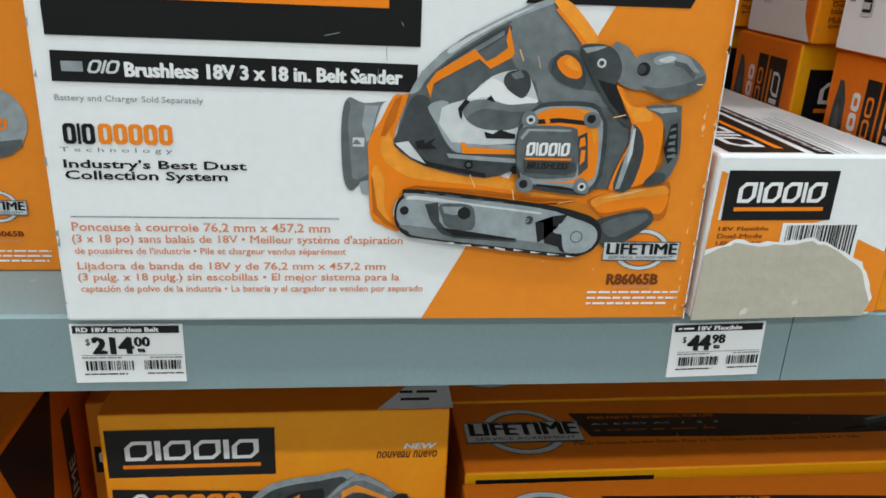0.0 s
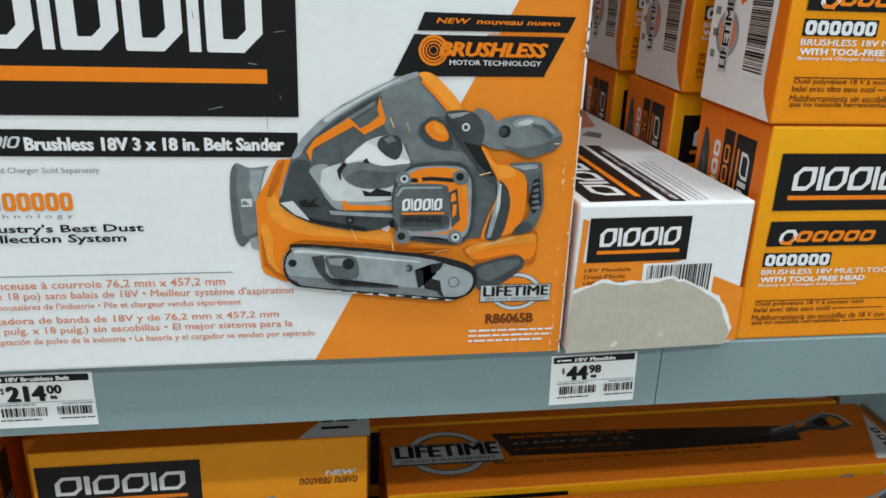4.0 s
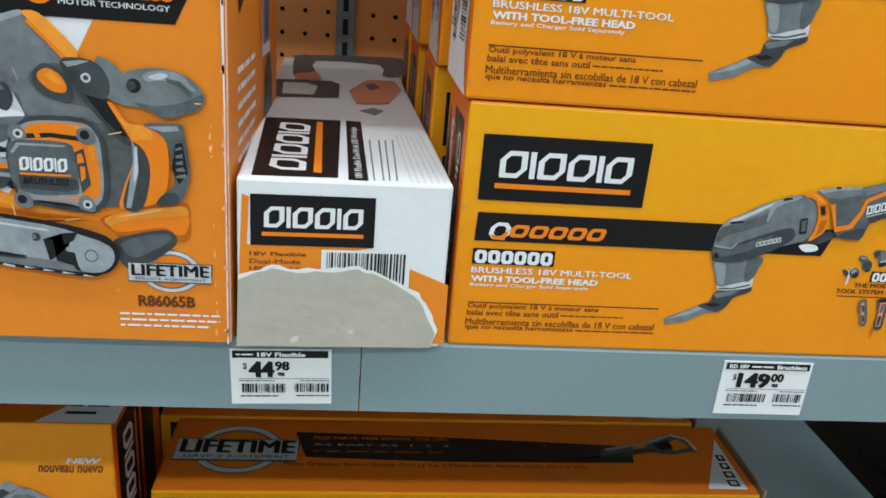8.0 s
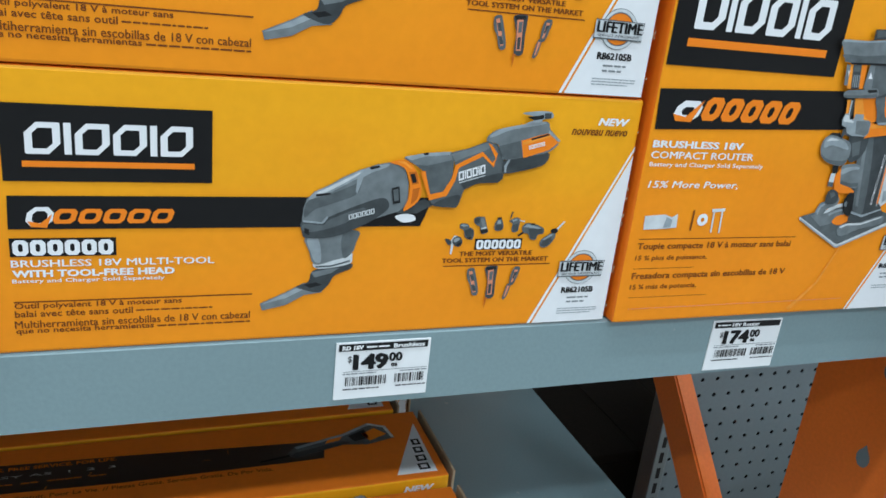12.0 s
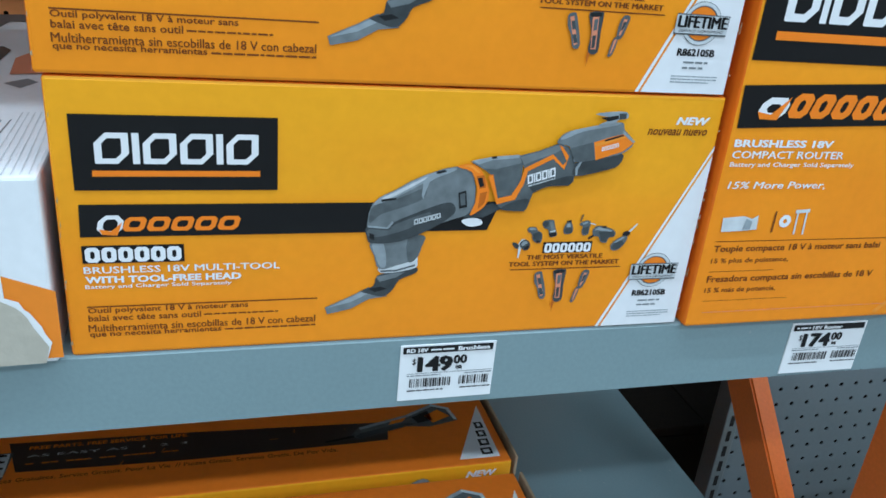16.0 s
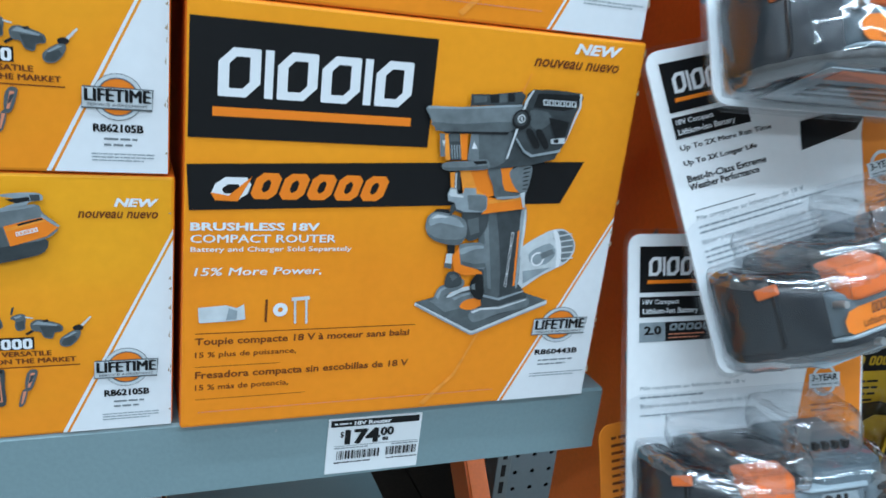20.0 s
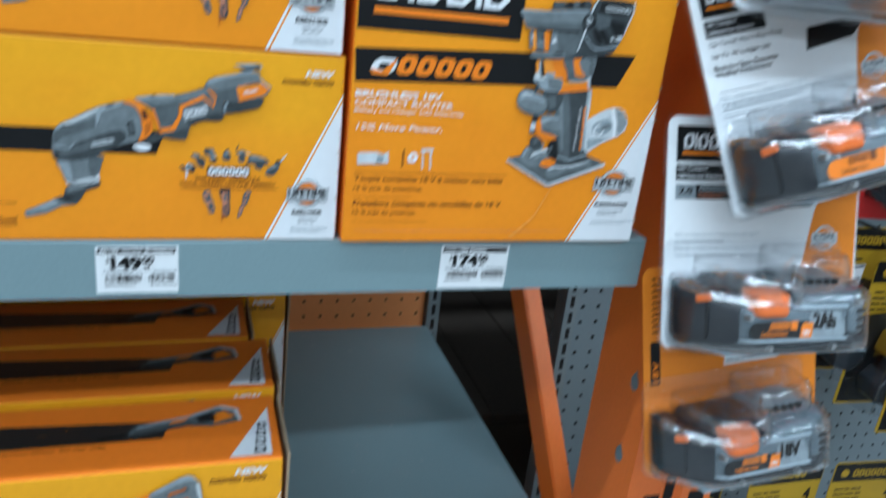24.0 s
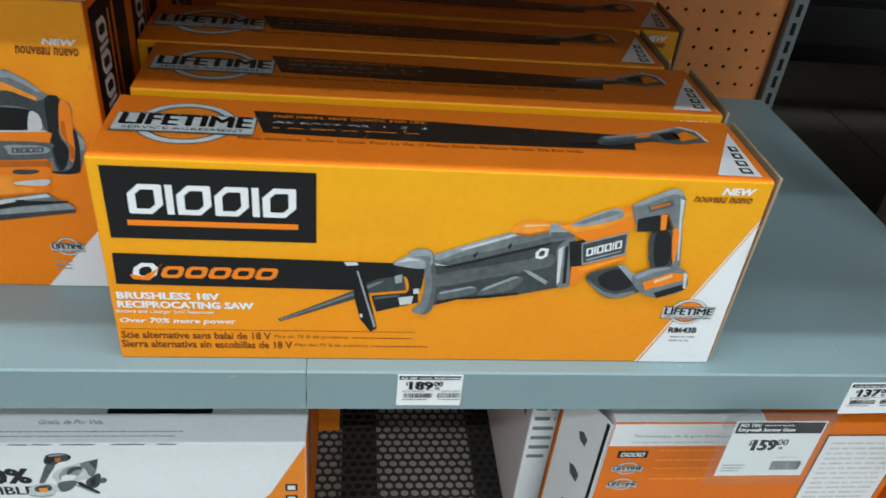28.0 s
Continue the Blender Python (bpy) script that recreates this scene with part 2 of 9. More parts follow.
def thing(name, m, label, category, group="", kind=""):
    ob = new(name)
    ob.empty_display_size = 0.05
    ob.matrix_world = m
    return tagged(ob, label, category, group, kind)


def box_bm(x0, y0, z0, x1, y1, z1, bevel=0.0, seg=2, bm=None):
    """A box, with rounded edges where bevel is given; joined to bm if there is one."""
    b = bmesh.new()
    bmesh.ops.create_cube(b, size=1, matrix=Matrix.Translation(((x0 + x1) / 2, (y0 + y1) / 2, (z0 + z1) / 2)) @ Matrix.Diagonal((x1 - x0, y1 - y0, z1 - z0, 1)))
    if bevel:
        bmesh.ops.bevel(b, geom=b.edges[:], offset=bevel, segments=seg, profile=0.5, affect="EDGES")
    if bm is None:
        return b
    tmp = bpy.data.meshes.new("tmp")
    b.to_mesh(tmp)
    b.free()
    bm.from_mesh(tmp)
    bpy.data.meshes.remove(tmp)
    return bm


def prism_bm(outline, depth, bevel=0.0, seg=2):
    """An outline in x and z, drawn out along y from 0 to depth."""
    b = bmesh.new()
    vs = [b.verts.new((x, 0, z)) for x, z in outline]
    f = b.faces.new(vs)
    r = bmesh.ops.extrude_face_region(b, geom=[f])
    bmesh.ops.translate(b, vec=(0, depth, 0), verts=[v for v in r["geom"] if isinstance(v, bmesh.types.BMVert)])
    bmesh.ops.recalc_face_normals(b, faces=b.faces[:])
    if bevel:
        bmesh.ops.bevel(b, geom=b.edges[:], offset=bevel, segments=seg, profile=0.5, affect="EDGES")
    return b


def rod_bm(p, q, r, n=10, bm=None):
    b = bm or bmesh.new()
    p, q = Vector(p), Vector(q)
    m = Matrix.Translation((p + q) / 2) @ (q - p).to_track_quat("Z", "Y").to_matrix().to_4x4()
    bmesh.ops.create_cone(b, cap_ends=True, segments=n, radius1=r, radius2=r, depth=(q - p).length, matrix=m)
    return b


def perforated_bm(nx, nz, pitch, r, stagger=False, thick=0.0012, sides=8, taller=1.0):
    """A sheet in x and z with a round hole in every cell; the rims of the holes have depth."""
    verts, faces = [], []
    pz = pitch * taller
    for j in range(nz):
        for i in range(nx):
            cx = (i + 0.5 + (0.5 if stagger and j % 2 else 0)) * pitch
            cz = (j + 0.5) * pz
            k = len(verts)
            for a in range(sides):
                t = 2 * math.pi * a / sides
                c, s = math.cos(t), math.sin(t)
                e = max(abs(c), abs(s))
                verts.append((cx + c / e * pitch / 2, 0, cz + s / e * pz / 2))
            for y in (0, thick):
                for a in range(sides):
                    t = 2 * math.pi * a / sides
                    verts.append((cx + math.cos(t) * r, y, cz + math.sin(t) * r))
            for a in range(sides):
                n = (a + 1) % sides
                faces.append((k + a, k + n, k + sides + n, k + sides + a))
                faces.append((k + sides + a, k + sides + n, k + 2 * sides + n, k + 2 * sides + a))
    me = bpy.data.meshes.new("tmp")
    me.from_pydata(verts, [], faces)
    b = bmesh.new()
    b.from_mesh(me)
    bpy.data.meshes.remove(me)
    return b


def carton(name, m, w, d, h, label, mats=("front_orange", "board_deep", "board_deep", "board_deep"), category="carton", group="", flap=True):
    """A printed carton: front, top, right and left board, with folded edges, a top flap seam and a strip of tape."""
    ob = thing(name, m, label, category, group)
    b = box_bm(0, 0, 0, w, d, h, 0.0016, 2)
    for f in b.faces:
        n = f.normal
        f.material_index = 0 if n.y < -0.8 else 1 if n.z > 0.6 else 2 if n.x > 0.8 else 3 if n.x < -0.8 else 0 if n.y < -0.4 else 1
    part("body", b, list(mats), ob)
    if flap:
        f = bmesh.new()
        box_bm(0.0005, d - 0.0012, h - 0.03, w - 0.0005, d + 0.0006, h - 0.0015, 0, bm=f)
        part("tuck_flap", f, mats[1], ob)
    return ob


# ---- print on flat faces ----
class Face:
    """A face of a carton or card: millimetres across and up from its lower left corner to places on the thing."""

    def __init__(self, ob, side, w=0.0, d=0.0, h=0.0):
        self.ob, self.side, self.w, self.d, self.h = ob, side, w, d, h

    def place(self, u, v, layer):
        u, v, e = u / 1000, v / 1000, 0.00022 * layer
        return {"front": (u, -e, v), "top": (u, v, self.h + e), "left": (-e, self.d - u, v), "right": (self.w + e, u, v), "back": (self.w - u, self.d + e, v)}[self.side]


WORDS = {}


def letters(text, bold, shear):
    """The outline of a line of words in the built-in font, filled, scaled to a unit box."""
    key = (text, bold, shear)
    if key not in WORDS:
        cu = bpy.data.curves.new("tmp", "FONT")
        cu.body, cu.offset, cu.shear, cu.resolution_u, cu.fill_mode = text, min(bold, 0.022), shear, 2, "FRONT"
        ob = bpy.data.objects.new("tmp", cu)
        me = bpy.data.meshes.new_from_object(ob)
        co = np.array([v.co[:2] for v in me.vertices]) if len(me.vertices) else np.zeros((1, 2))
        lo, hi = co.min(0), co.max(0)
        WORDS[key] = ((co - lo) / np.maximum(hi - lo, 1e-6), [tuple(p.vertices) for p in me.polygons])
        bpy.data.objects.remove(ob)
        bpy.data.curves.remove(cu)
        bpy.data.meshes.remove(me)
    return WORDS[key]


def smooth_loop(pts, n=3):
    """A closed loop rounded through its points."""
    out, k = [], len(pts)
    for i in range(k):
        p0, p1, p2, p3 = (Vector(pts[(i + j) % k]) for j in (-1, 0, 1, 2))
        for s in range(n):
            t = s / n
            out.append(tuple(0.5 * ((2 * p1) + (p2 - p0) * t + (2 * p0 - 5 * p1 + 4 * p2 - p3) * t * t + (3 * p1 - p0 - 3 * p2 + p3) * t ** 3)))
    return out


class Print:
    """One printed element, all its inks joined in one flat mesh."""

    def __init__(self, face, name):
        self.face, self.name = face, name
        self.verts, self.faces, self.inks, self.mats, self.turn, self.cuts = [], [], [], [], None, []

    def add(self, pts, faces, ink, layer):
        k = len(self.verts)
        if self.turn is not None:
            pts = [(self.turn - v, u) for u, v in pts]
        self.verts += [self.face.place(u, v, layer) for u, v in pts]
        self.faces += [tuple(i + k for i in f) for f in faces]
        if ink not in self.mats:
            self.mats.append(ink)
        self.inks += [self.mats.index(ink)] * len(faces)
        return self

    def poly(self, ink, layer, flat, rounded=0):
        pts = [(flat[i], flat[i + 1]) for i in range(0, len(flat), 2)]
        if rounded:
            pts = smooth_loop(pts, rounded)
        return self.add(pts, [tuple(range(len(pts)))], ink, layer)

    def rect(self, ink, layer, u0, v0, u1, v1, lean=0.0):
        return self.add([(u0, v0), (u1, v0), (u1 + lean, v1), (u0 + lean, v1)], [(0, 1, 2, 3)], ink, layer)

    def disc(self, ink, layer, u, v, r, squash=1.0, n=18):
        return self.add([(u + r * math.cos(2 * math.pi * i / n), v + squash * r * math.sin(2 * math.pi * i / n)) for i in range(n)], [tuple(range(n))], ink, layer)

    def ring(self, ink, layer, u, v, r, r2, squash=1.0, n=28):
        pts = [(u + q * math.cos(2 * math.pi * i / n), v + squash * q * math.sin(2 * math.pi * i / n)) for q in (r, r2) for i in range(n)]
        return self.add(pts, [(i, (i + 1) % n, n + (i + 1) % n, n + i) for i in range(n)], ink, layer)

    def hollow(self, ink, layer, u0, v0, u1, v1, t, lean=0.0, cut=0.30, clip=""):
        """A hollow block with clipped corners."""
        c = cut * min(u1 - u0, v1 - v0)
        def loop(a, b, p, q, c):
            k = c * (0.1 if clip else 1)
            return [(a + k, b), (p - c, b), (p, b + c), (p, q - k), (p - k, q), (a + c, q), (a, q - c), (a, b + k)]
        pts = loop(u0, v0, u1, v1, c) + loop(u0 + t, v0 + t * 0.8, u1 - t, v1 - t * 0.8, c * 0.5)
        pts = [(u + lean * (v - v0) / (v1 - v0), v) for u, v in pts]
        return self.add(pts, [(i, (i + 1) % 8, 8 + (i + 1) % 8, 8 + i) for i in range(8)], ink, layer)

    def piece(self, name):
        """From here on what is drawn is a part of its own."""
        self.cuts.append((len(self.verts), len(self.faces), name))
        return self

    def words(self, text, ink, layer, u0, v0, u1, v1, bold=0.0, shear=0.0, tilt=0.0, up=False):
        doubled = (bold and "M" in text) or bold >= 0.03
        co, fs = letters(text, 0.0 if "M" in text else bold, shear)
        if up:
            pts = [(u1 - y * (u1 - u0), v0 + x * (v1 - v0)) for x, y in co]
        else:
            pts = [(u0 + x * (u1 - u0), v0 + y * (v1 - v0) + tilt * x) for x, y in co]
        if doubled:
            k = (u1 - u0 if up else v1 - v0) * min(bold, 0.10) * 1.6
            self.add([(u, v + k) if up else (u + k, v) for u, v in pts], fs, ink, layer + 0.3)
            self.add([(u - 0.5 * k, v + 0.5 * k) for u, v in pts], fs, ink, layer + 0.15)
        return self.add(pts, fs, ink, layer)

    def bars(self, ink, layer, u0, v0, u1, v1, rows=1, gaps=True):
        """Small print that cannot be read: broken bars."""
        u0, u1, v0, v1 = min(u0, u1), max(u0, u1), min(v0, v1), max(v0, v1)
        v1 = max(v1, v0 + 0.8)
        rnd = random.Random(int(u0 * 7 + v0 * 13))
        step = (v1 - v0) / rows
        for r in range(rows):
            u, end = u0, u1 - (rnd.random() * 0.25 * (u1 - u0) if r == rows - 1 and rows > 1 else 0)
            while u < end:
                n = min(end, u + step * (0.7 + 1.7 * rnd.random()))
                self.rect(ink, layer, u, v1 - (r + 0.70) * step, n, v1 - (r + 0.34) * step)
                u = n + (step * 0.3 if gaps else 0)
        return self

    def barcode(self, layer, u0, v0, u1, v1, seed=1, ground="paper", up=False, coarse=1.0):
        u0, u1, v0, v1 = min(u0, u1), max(u0, u1), min(v0, v1), max(v0, v1)
        rnd = random.Random(seed)
        if ground:
            self.rect(ground, layer, u0, v0, u1, v1)
        a, b = (v0, v1) if up else (u0, u1)
        m = 0.06 * (b - a)
        x = a + m
        while x < b - m:
            w = (b - a) * coarse * rnd.choice((0.008, 0.008, 0.016, 0.024))
            if up:
                self.rect("ink_black", layer + 1, u0 + 0.12 * (u1 - u0), x, u1 - 0.05 * (u1 - u0), x + w)
            else:
                self.rect("ink_black", layer + 1, x, v0 + 0.12 * (v1 - v0), x + w, v1 - 0.05 * (v1 - v0))
            x += w + (b - a) * coarse * rnd.choice((0.008, 0.012, 0.02))
        return self

    def emblem(self, ink, layer, u0, v0, u1, v1, pattern="BIBBIB", lean=0.0, t=0.18, up=False):
        """A maker's mark as plain blocks and bars; up: it reads upwards."""
        if up:
            self.turn = u1
            u0, v0, u1, v1 = v0, 0, v1, u1 - u0
        wide = {"I": 0.28, "B": 1.0, "O": 0.9}
        unit = (u1 - u0) / sum(wide[c] for c in pattern)
        u = u0
        for c in pattern:
            w, g = unit * wide[c], unit * 0.045
            if c in "OB":
                self.hollow(ink, layer, u + g, v0, u + w - g, v1, min(t * (v1 - v0) * 1.22, w * 0.32), lean, 0.34 if c == "B" else 0.22, c if c == "B" else "")
            else:
                self.rect(ink, layer, u + g, v0, u + w - g, v1, lean)
            u += w
        self.turn = None
        return self

    def badge(self, layer, u0, v0, u1, v1, ring_ink="ink_pale", back="ink_light"):
        """The round service badge with its plate."""
        cu, cv, w, h = (u0 + u1) / 2, (v0 + v1) / 2, u1 - u0, v1 - v0
        self.disc("ink_orange", layer, cu, cv, 0.285 * w, h / (0.72 * w), 24)
        self.ring("ink_mid", layer + 0.5, cu, cv, 0.36 * w, 0.275 * w, h / (0.72 * w))
        self.ring(ring_ink, layer + 1, cu, cv, 0.35 * w, 0.295 * w, h / (0.72 * w))
        p0, p1 = cv - 0.26 * h, cv + 0.20 * h
        self.poly("ink_mid", layer + 2, (u0, p0, u1 - 0.02 * w, p0 - 0.01 * h, u1, p1, u0 + 0.02 * w, p1 + 0.01 * h))
        self.rect(ring_ink, layer + 3, u0 + 0.012 * w, p0 + 0.03 * h, u1 - 0.02 * w, p1 - 0.02 * h)
        self.words("LIFETIME", "ink_black", layer + 4, u0 + 0.05 * w, cv - 0.10 * h, u1 - 0.05 * w, p1 - 0.04 * h, 0.055)
        self.words("SERVICE AGREEMENT", "ink_dark", layer + 4, u0 + 0.08 * w, p0 + 0.06 * h, u1 - 0.08 * w, cv - 0.14 * h, 0.0)
        return self

    def done(self, label=""):
        cuts = self.cuts if self.cuts and self.cuts[0][:2] == (0, 0) else [(0, 0, self.name), *self.cuts]
        ends = [*cuts[1:], (len(self.verts), len(self.faces), "")]
        for (v0, f0, name), (v1, f1, _) in zip(cuts, ends):
            if f1 == f0:
                continue
            me = bpy.data.meshes.new(name)
            me.from_pydata(self.verts[v0:v1], [], [tuple(i - v0 for i in f) for f in self.faces[f0:f1]])
            for m in self.mats:
                me.materials.append(MATS[m])
            me.polygons.foreach_set("material_index", self.inks[f0:f1])
            me.update()
            ob = new(name, me)
            ob.parent = self.face.ob
            if name in ("barcode", "small_print"):
                tagged(ob, kind="stuff")
        if label:
            tagged(ob, label)
        return ob


def logo_plate(face, layer, u0, v0, u1, v1, name="logo_plate", text_h=0.41, bar=(0.19, 0.27)):
    p = Print(face, name)
    w, h = u1 - u0, v1 - v0
    p.rect("ink_black", layer, u0, v0, u1, v1)
    p.emblem("ink_white", layer + 1, u0 + 0.10 * w, v0 + 0.36 * h, u1 - 0.09 * w, v0 + (0.36 + text_h) * h)
    p.rect("ink_orange", layer + 1, u0 + 0.09 * w, v0 + bar[0] * h, u1 - 0.09 * w, v0 + bar[1] * h)
    return p.done("black plate with white blocks over an orange rule")

# ---- the place ----
UP, LOW, DECK = 0.0050, -0.3590, -0.74      # shelf tops
BACK = 0.58                                  # the bay's back panels
END = 0.745                                  # the bay's end, beside the rack upright


def setting(name, bm, mats, label):
    return tagged(mesh_ob(name, bm, mats), label, kind="structure")


setting("floor", box_bm(-4, -7.6, -1.02, 5, 1.45, -0.97), "concrete", "polished grey concrete shop floor")
setting("ceiling", box_bm(-4, -7.6, 4.6, 5, 1.45, 4.7), "ceiling_white", "high white warehouse ceiling")
setting("wall_south", box_bm(-4, -7.7, -0.97, 5, -7.6, 4.6), "far_stock", "dim stocked shelving across the aisle")
# near-black so that the gap behind the rack stays dark
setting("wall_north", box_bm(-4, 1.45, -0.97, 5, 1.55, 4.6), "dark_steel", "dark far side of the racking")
setting("wall_west", box_bm(-4.1, -7.6, -0.97, -4, 1.45, 4.6), "far_stock", "far end of the aisle")
setting("wall_east", box_bm(5, -7.6, -0.97, 5.1, 1.45, 4.6), "far_stock", "far end of the aisle")


def shelf(name, z, x0, seams, x1, label, category="shelf", y=0.0):
    """Steel deck sheets side by side, each folded down at the front into a lip."""
    ob = thing(name, pose(0, y, z), label, category)
    xs = [x0, *seams, x1]
    for a, b in zip(xs, xs[1:]):
        out = [(0.0, -0.040), (0.0, -0.0015), (0.0015, 0.0), (BACK - 0.022, 0.0), (BACK - 0.022, -0.0015), (0.0030, -0.0015), (0.0015, -0.003), (0.0015, -0.0385), (0.018, -0.0385), (0.018, -0.040)]
        bm = bmesh.new()
        lo = [bm.verts.new((a + 0.0003, y, w)) for y, w in out]
        hi = [bm.verts.new((b - 0.0003, y, w)) for y, w in out]
        n = len(out)
        for i in range(n):
            bm.faces.new((lo[i], lo[(i + 1) % n], hi[(i + 1) % n], hi[i]))
        bm.faces.new(lo)
        bm.faces.new(hi[::-1])
        bmesh.ops.recalc_face_normals(bm, faces=bm.faces[:])
        part("deck_sheet", bm, "shelf_grey", ob)
    # stiffening ribs under the sheet
    for y in (0.16, 0.36):
        part("rib", box_bm(x0, y, -0.030, x1, y + 0.03, -0.002, 0.002), "shelf_grey", ob)
    return ob


shelf("upper_shelf", UP, -1.4, [-0.52, 0.1555], END - 0.004, "grey steel shelf with a folded front lip and a seam")
# second shelf stays out of view; added to keep lamp light off the back
shelf("top_shelf", 0.62, -1.4, [-0.52, 0.1555], END - 0.004, "grey steel shelf out of view, added to shade the cartons")
shelf("lower_shelf", LOW, -1.4, [-0.53, 0.1465], END + 0.014, "grey steel shelf with a folded front lip, partly empty", y=0.009)


def pegboard(name, x, y, z, nx, nz, mat, label, hole=0.0027):
    ob = thing(name, pose(x, y, z), label, "back panel", kind="structure")
    part("sheet", perforated_bm(nx, nz, 0.0254, hole), mat, ob)
    part("backing", box_bm(-0.01, 0.014, -0.01, nx * 0.0254 + 0.01, 0.018, nz * 0.0254 + 0.01), "dark_void", ob)
    return ob


pegboard("back_panel", 0.756 - 46 * 0.0254, BACK, -0.762, 46, 56, "panel_orange", "orange steel pegboard at the back of the bay")
pegboard("back_panel", 0.938, 0.43, -0.99, 40, 70, "panel_grey", "grey steel pegboard in the next bay", 0.0034)


def slotted_upright(x, y, z0, z1):
    ob = thing("slotted_upright", pose(x, y, z0), "grey slotted steel upright between back panels", "upright", "slotted uprights")
    h = z1 - z0
    part("channel", box_bm(0, 0, 0, 0.021, 0.03, h, 0.0015), "strip_grey", ob)
    first = part("slot", box_bm(-0.0030, -0.0006, -0.0085, 0.0030, 0.001, 0.0085), "dark_void", ob)
    first.location = (0.0105, 0, 0.0125)
    for i in range(1, int(h / 0.0254)):
        o = new("slot", first.data)
        o.parent, o.location = ob, (0.0105, 0, 0.0125 + i * 0.0254)


slotted_upright(0.7575, BACK - 0.012, -0.75, 0.66)
slotted_upright(0.118, BACK - 0.012, -0.75, 0.66)
slotted_upright(0.915, 0.418, -0.95, 0.75)


# ---- the rack's end frame ----
def rack_post(x, y, label):
    """A folded upright: face with a groove, square and slotted holes, and a flank with tear-shaped holes."""
    ob = thing("rack_post", pose(x, y, -0.97), label, "rack post")
    w, d, h = 0.092, 0.090, 2.3
    out = [(0, d), (0, 0), (0.036, 0), (0.040, 0.0045), (0.055, 0.0045), (0.059, 0), (w, 0), (w, d), (w - 0.002, d), (w - 0.002, 0.0065), (0.002, 0.0065), (0.002, d)]
    b = bmesh.new()
    lo, hi = [b.verts.new((u, v, 0)) for u, v in out], [b.verts.new((u, v, h)) for u, v in out]
    n = len(out)
    for i in range(n):
        b.faces.new((lo[i], lo[(i + 1) % n], hi[(i + 1) % n], hi[i]))
    bmesh.ops.recalc_face_normals(b, faces=b.faces[:])
    part("column", b, "rack_orange", ob)
    sq = box_bm(-0.0085, -0.0004, -0.0085, 0.0085, 0.0006, 0.0085)
    sqm = part("square_hole", sq, "dark_void", ob)
    sqm.location = (0.026, 0, 0.021)
    first = sqm
    for k in range(29):
        z = 0.021 + k * 0.0765
        for u in (0.026, 0.076):
            if k == 0 and u == 0.026:
                continue
            o = new("square_hole", first.data)
            o.parent, o.location = ob, (u, 0, z)
    slot = part("slot_hole", prism_bm([(-0.0050, -0.019), (0.0050, -0.013), (0.0050, 0.019), (-0.0050, 0.013)], 0.001), "dark_void", ob)
    slot.location = (0.0475, 0.0038, 0.034)
    for k in range(1, 29):
        o = new("slot_hole", slot.data)
        o.parent, o.location = ob, (0.0475, 0.0038, 0.034 + k * 0.0765)
    tear = bmesh.new()
    rim = [tear.verts.new((-0.0004, 0.0062 * math.cos(a), 0.0080 * math.sin(a) + (0.004 if math.sin(a) > 0.9 else 0))) for a in [2 * math.pi * i / 12 for i in range(12)]]
    tear.faces.new(rim)
    t0 = part("tear_hole", tear, "panel_grey", ob)
    t0.location = (0, 0.026, 0.0595)
    for k in range(1, 29):
        o = new("tear_hole", t0.data)
        o.parent, o.location = ob, (0, 0.026, 0.0595 + k * 0.0765)
    return ob


post = rack_post(0.782, 0.006, "orange painted steel rack post with punched holes")
frame_brace = thing("rack_brace", pose(0.785, 0, 0), "orange painted steel diagonal brace of the rack", "brace")
bb = bmesh.new()
p, q = Vector((0, 0.090, -0.430)), Vector((0, 0.52, 0.050))
way = (q - p).normalized()
side = Vector((0, -way.z, way.y)) * 0.021
for a, b2, c0, c1 in ((0, 0.022, -1, 1),):
    vs = []
    for x in (a, b2):
        for e, c in ((p, c0), (p, c1), (q, c1), (q, c0)):
            vs.append(bb.verts.new((x, *(e + side * c).yz)))
    for f in ((0, 1, 2, 3), (7, 6, 5, 4), (0, 4, 5, 1), (1, 5, 6, 2), (2, 6, 7, 3), (3, 7, 4, 0)):
        bb.faces.new([vs[i] for i in f])
bmesh.ops.recalc_face_normals(bb, faces=bb.faces[:])
bmesh.ops.bevel(bb, geom=bb.edges[:], offset=0.002, segments=2, affect="EDGES")
part("channel", bb, "rack_orange", frame_brace)
for e in (p + way * 0.03, q - way * 0.03):
    part("gusset", box_bm(-0.004, e.y - 0.03, e.z - 0.03, -0.0005, e.y + 0.03, e.z + 0.03, 0.001), "rack_orange", frame_brace)
    part("bolt", rod_bm((-0.012, e.y, e.z), (-0.003, e.y, e.z), 0.008, 6), "zinc", frame_brace)
for z in (LOW - 0.052,):
    beam = thing("beam_connector", pose(0.728, 0.02, z), "grey steel beam connector with zinc bolts", "bracket", "beam connectors")
    part("plate", box_bm(0, 0, -0.085, 0.051, 0.004, 0.0, 0.001), "strip_grey", beam)
    for u, v in ((0.030, -0.03), (0.026, -0.068)):
        part("bolt", rod_bm((u, -0.008, v), (u, 0.0, v), 0.007, 6), "zinc", beam)
        part("washer", rod_bm((u, -0.002, v), (u, 0.001, v), 0.0095, 16), "zinc", beam)
deck = thing("bottom_deck", pose(-0.35, 0.0, DECK), "dark perforated steel deck of the bottom shelf", "shelf")
dk = perforated_bm(86, 48, 0.0127, 0.0053, True, 0.002, 8, 0.9)
bmesh.ops.rotate(dk, verts=dk.verts[:], cent=(0, 0, 0), matrix=Matrix.Rotation(radians(-90), 3, "X"))
bmesh.ops.scale(dk, vec=(1, 1, -1), verts=dk.verts[:])
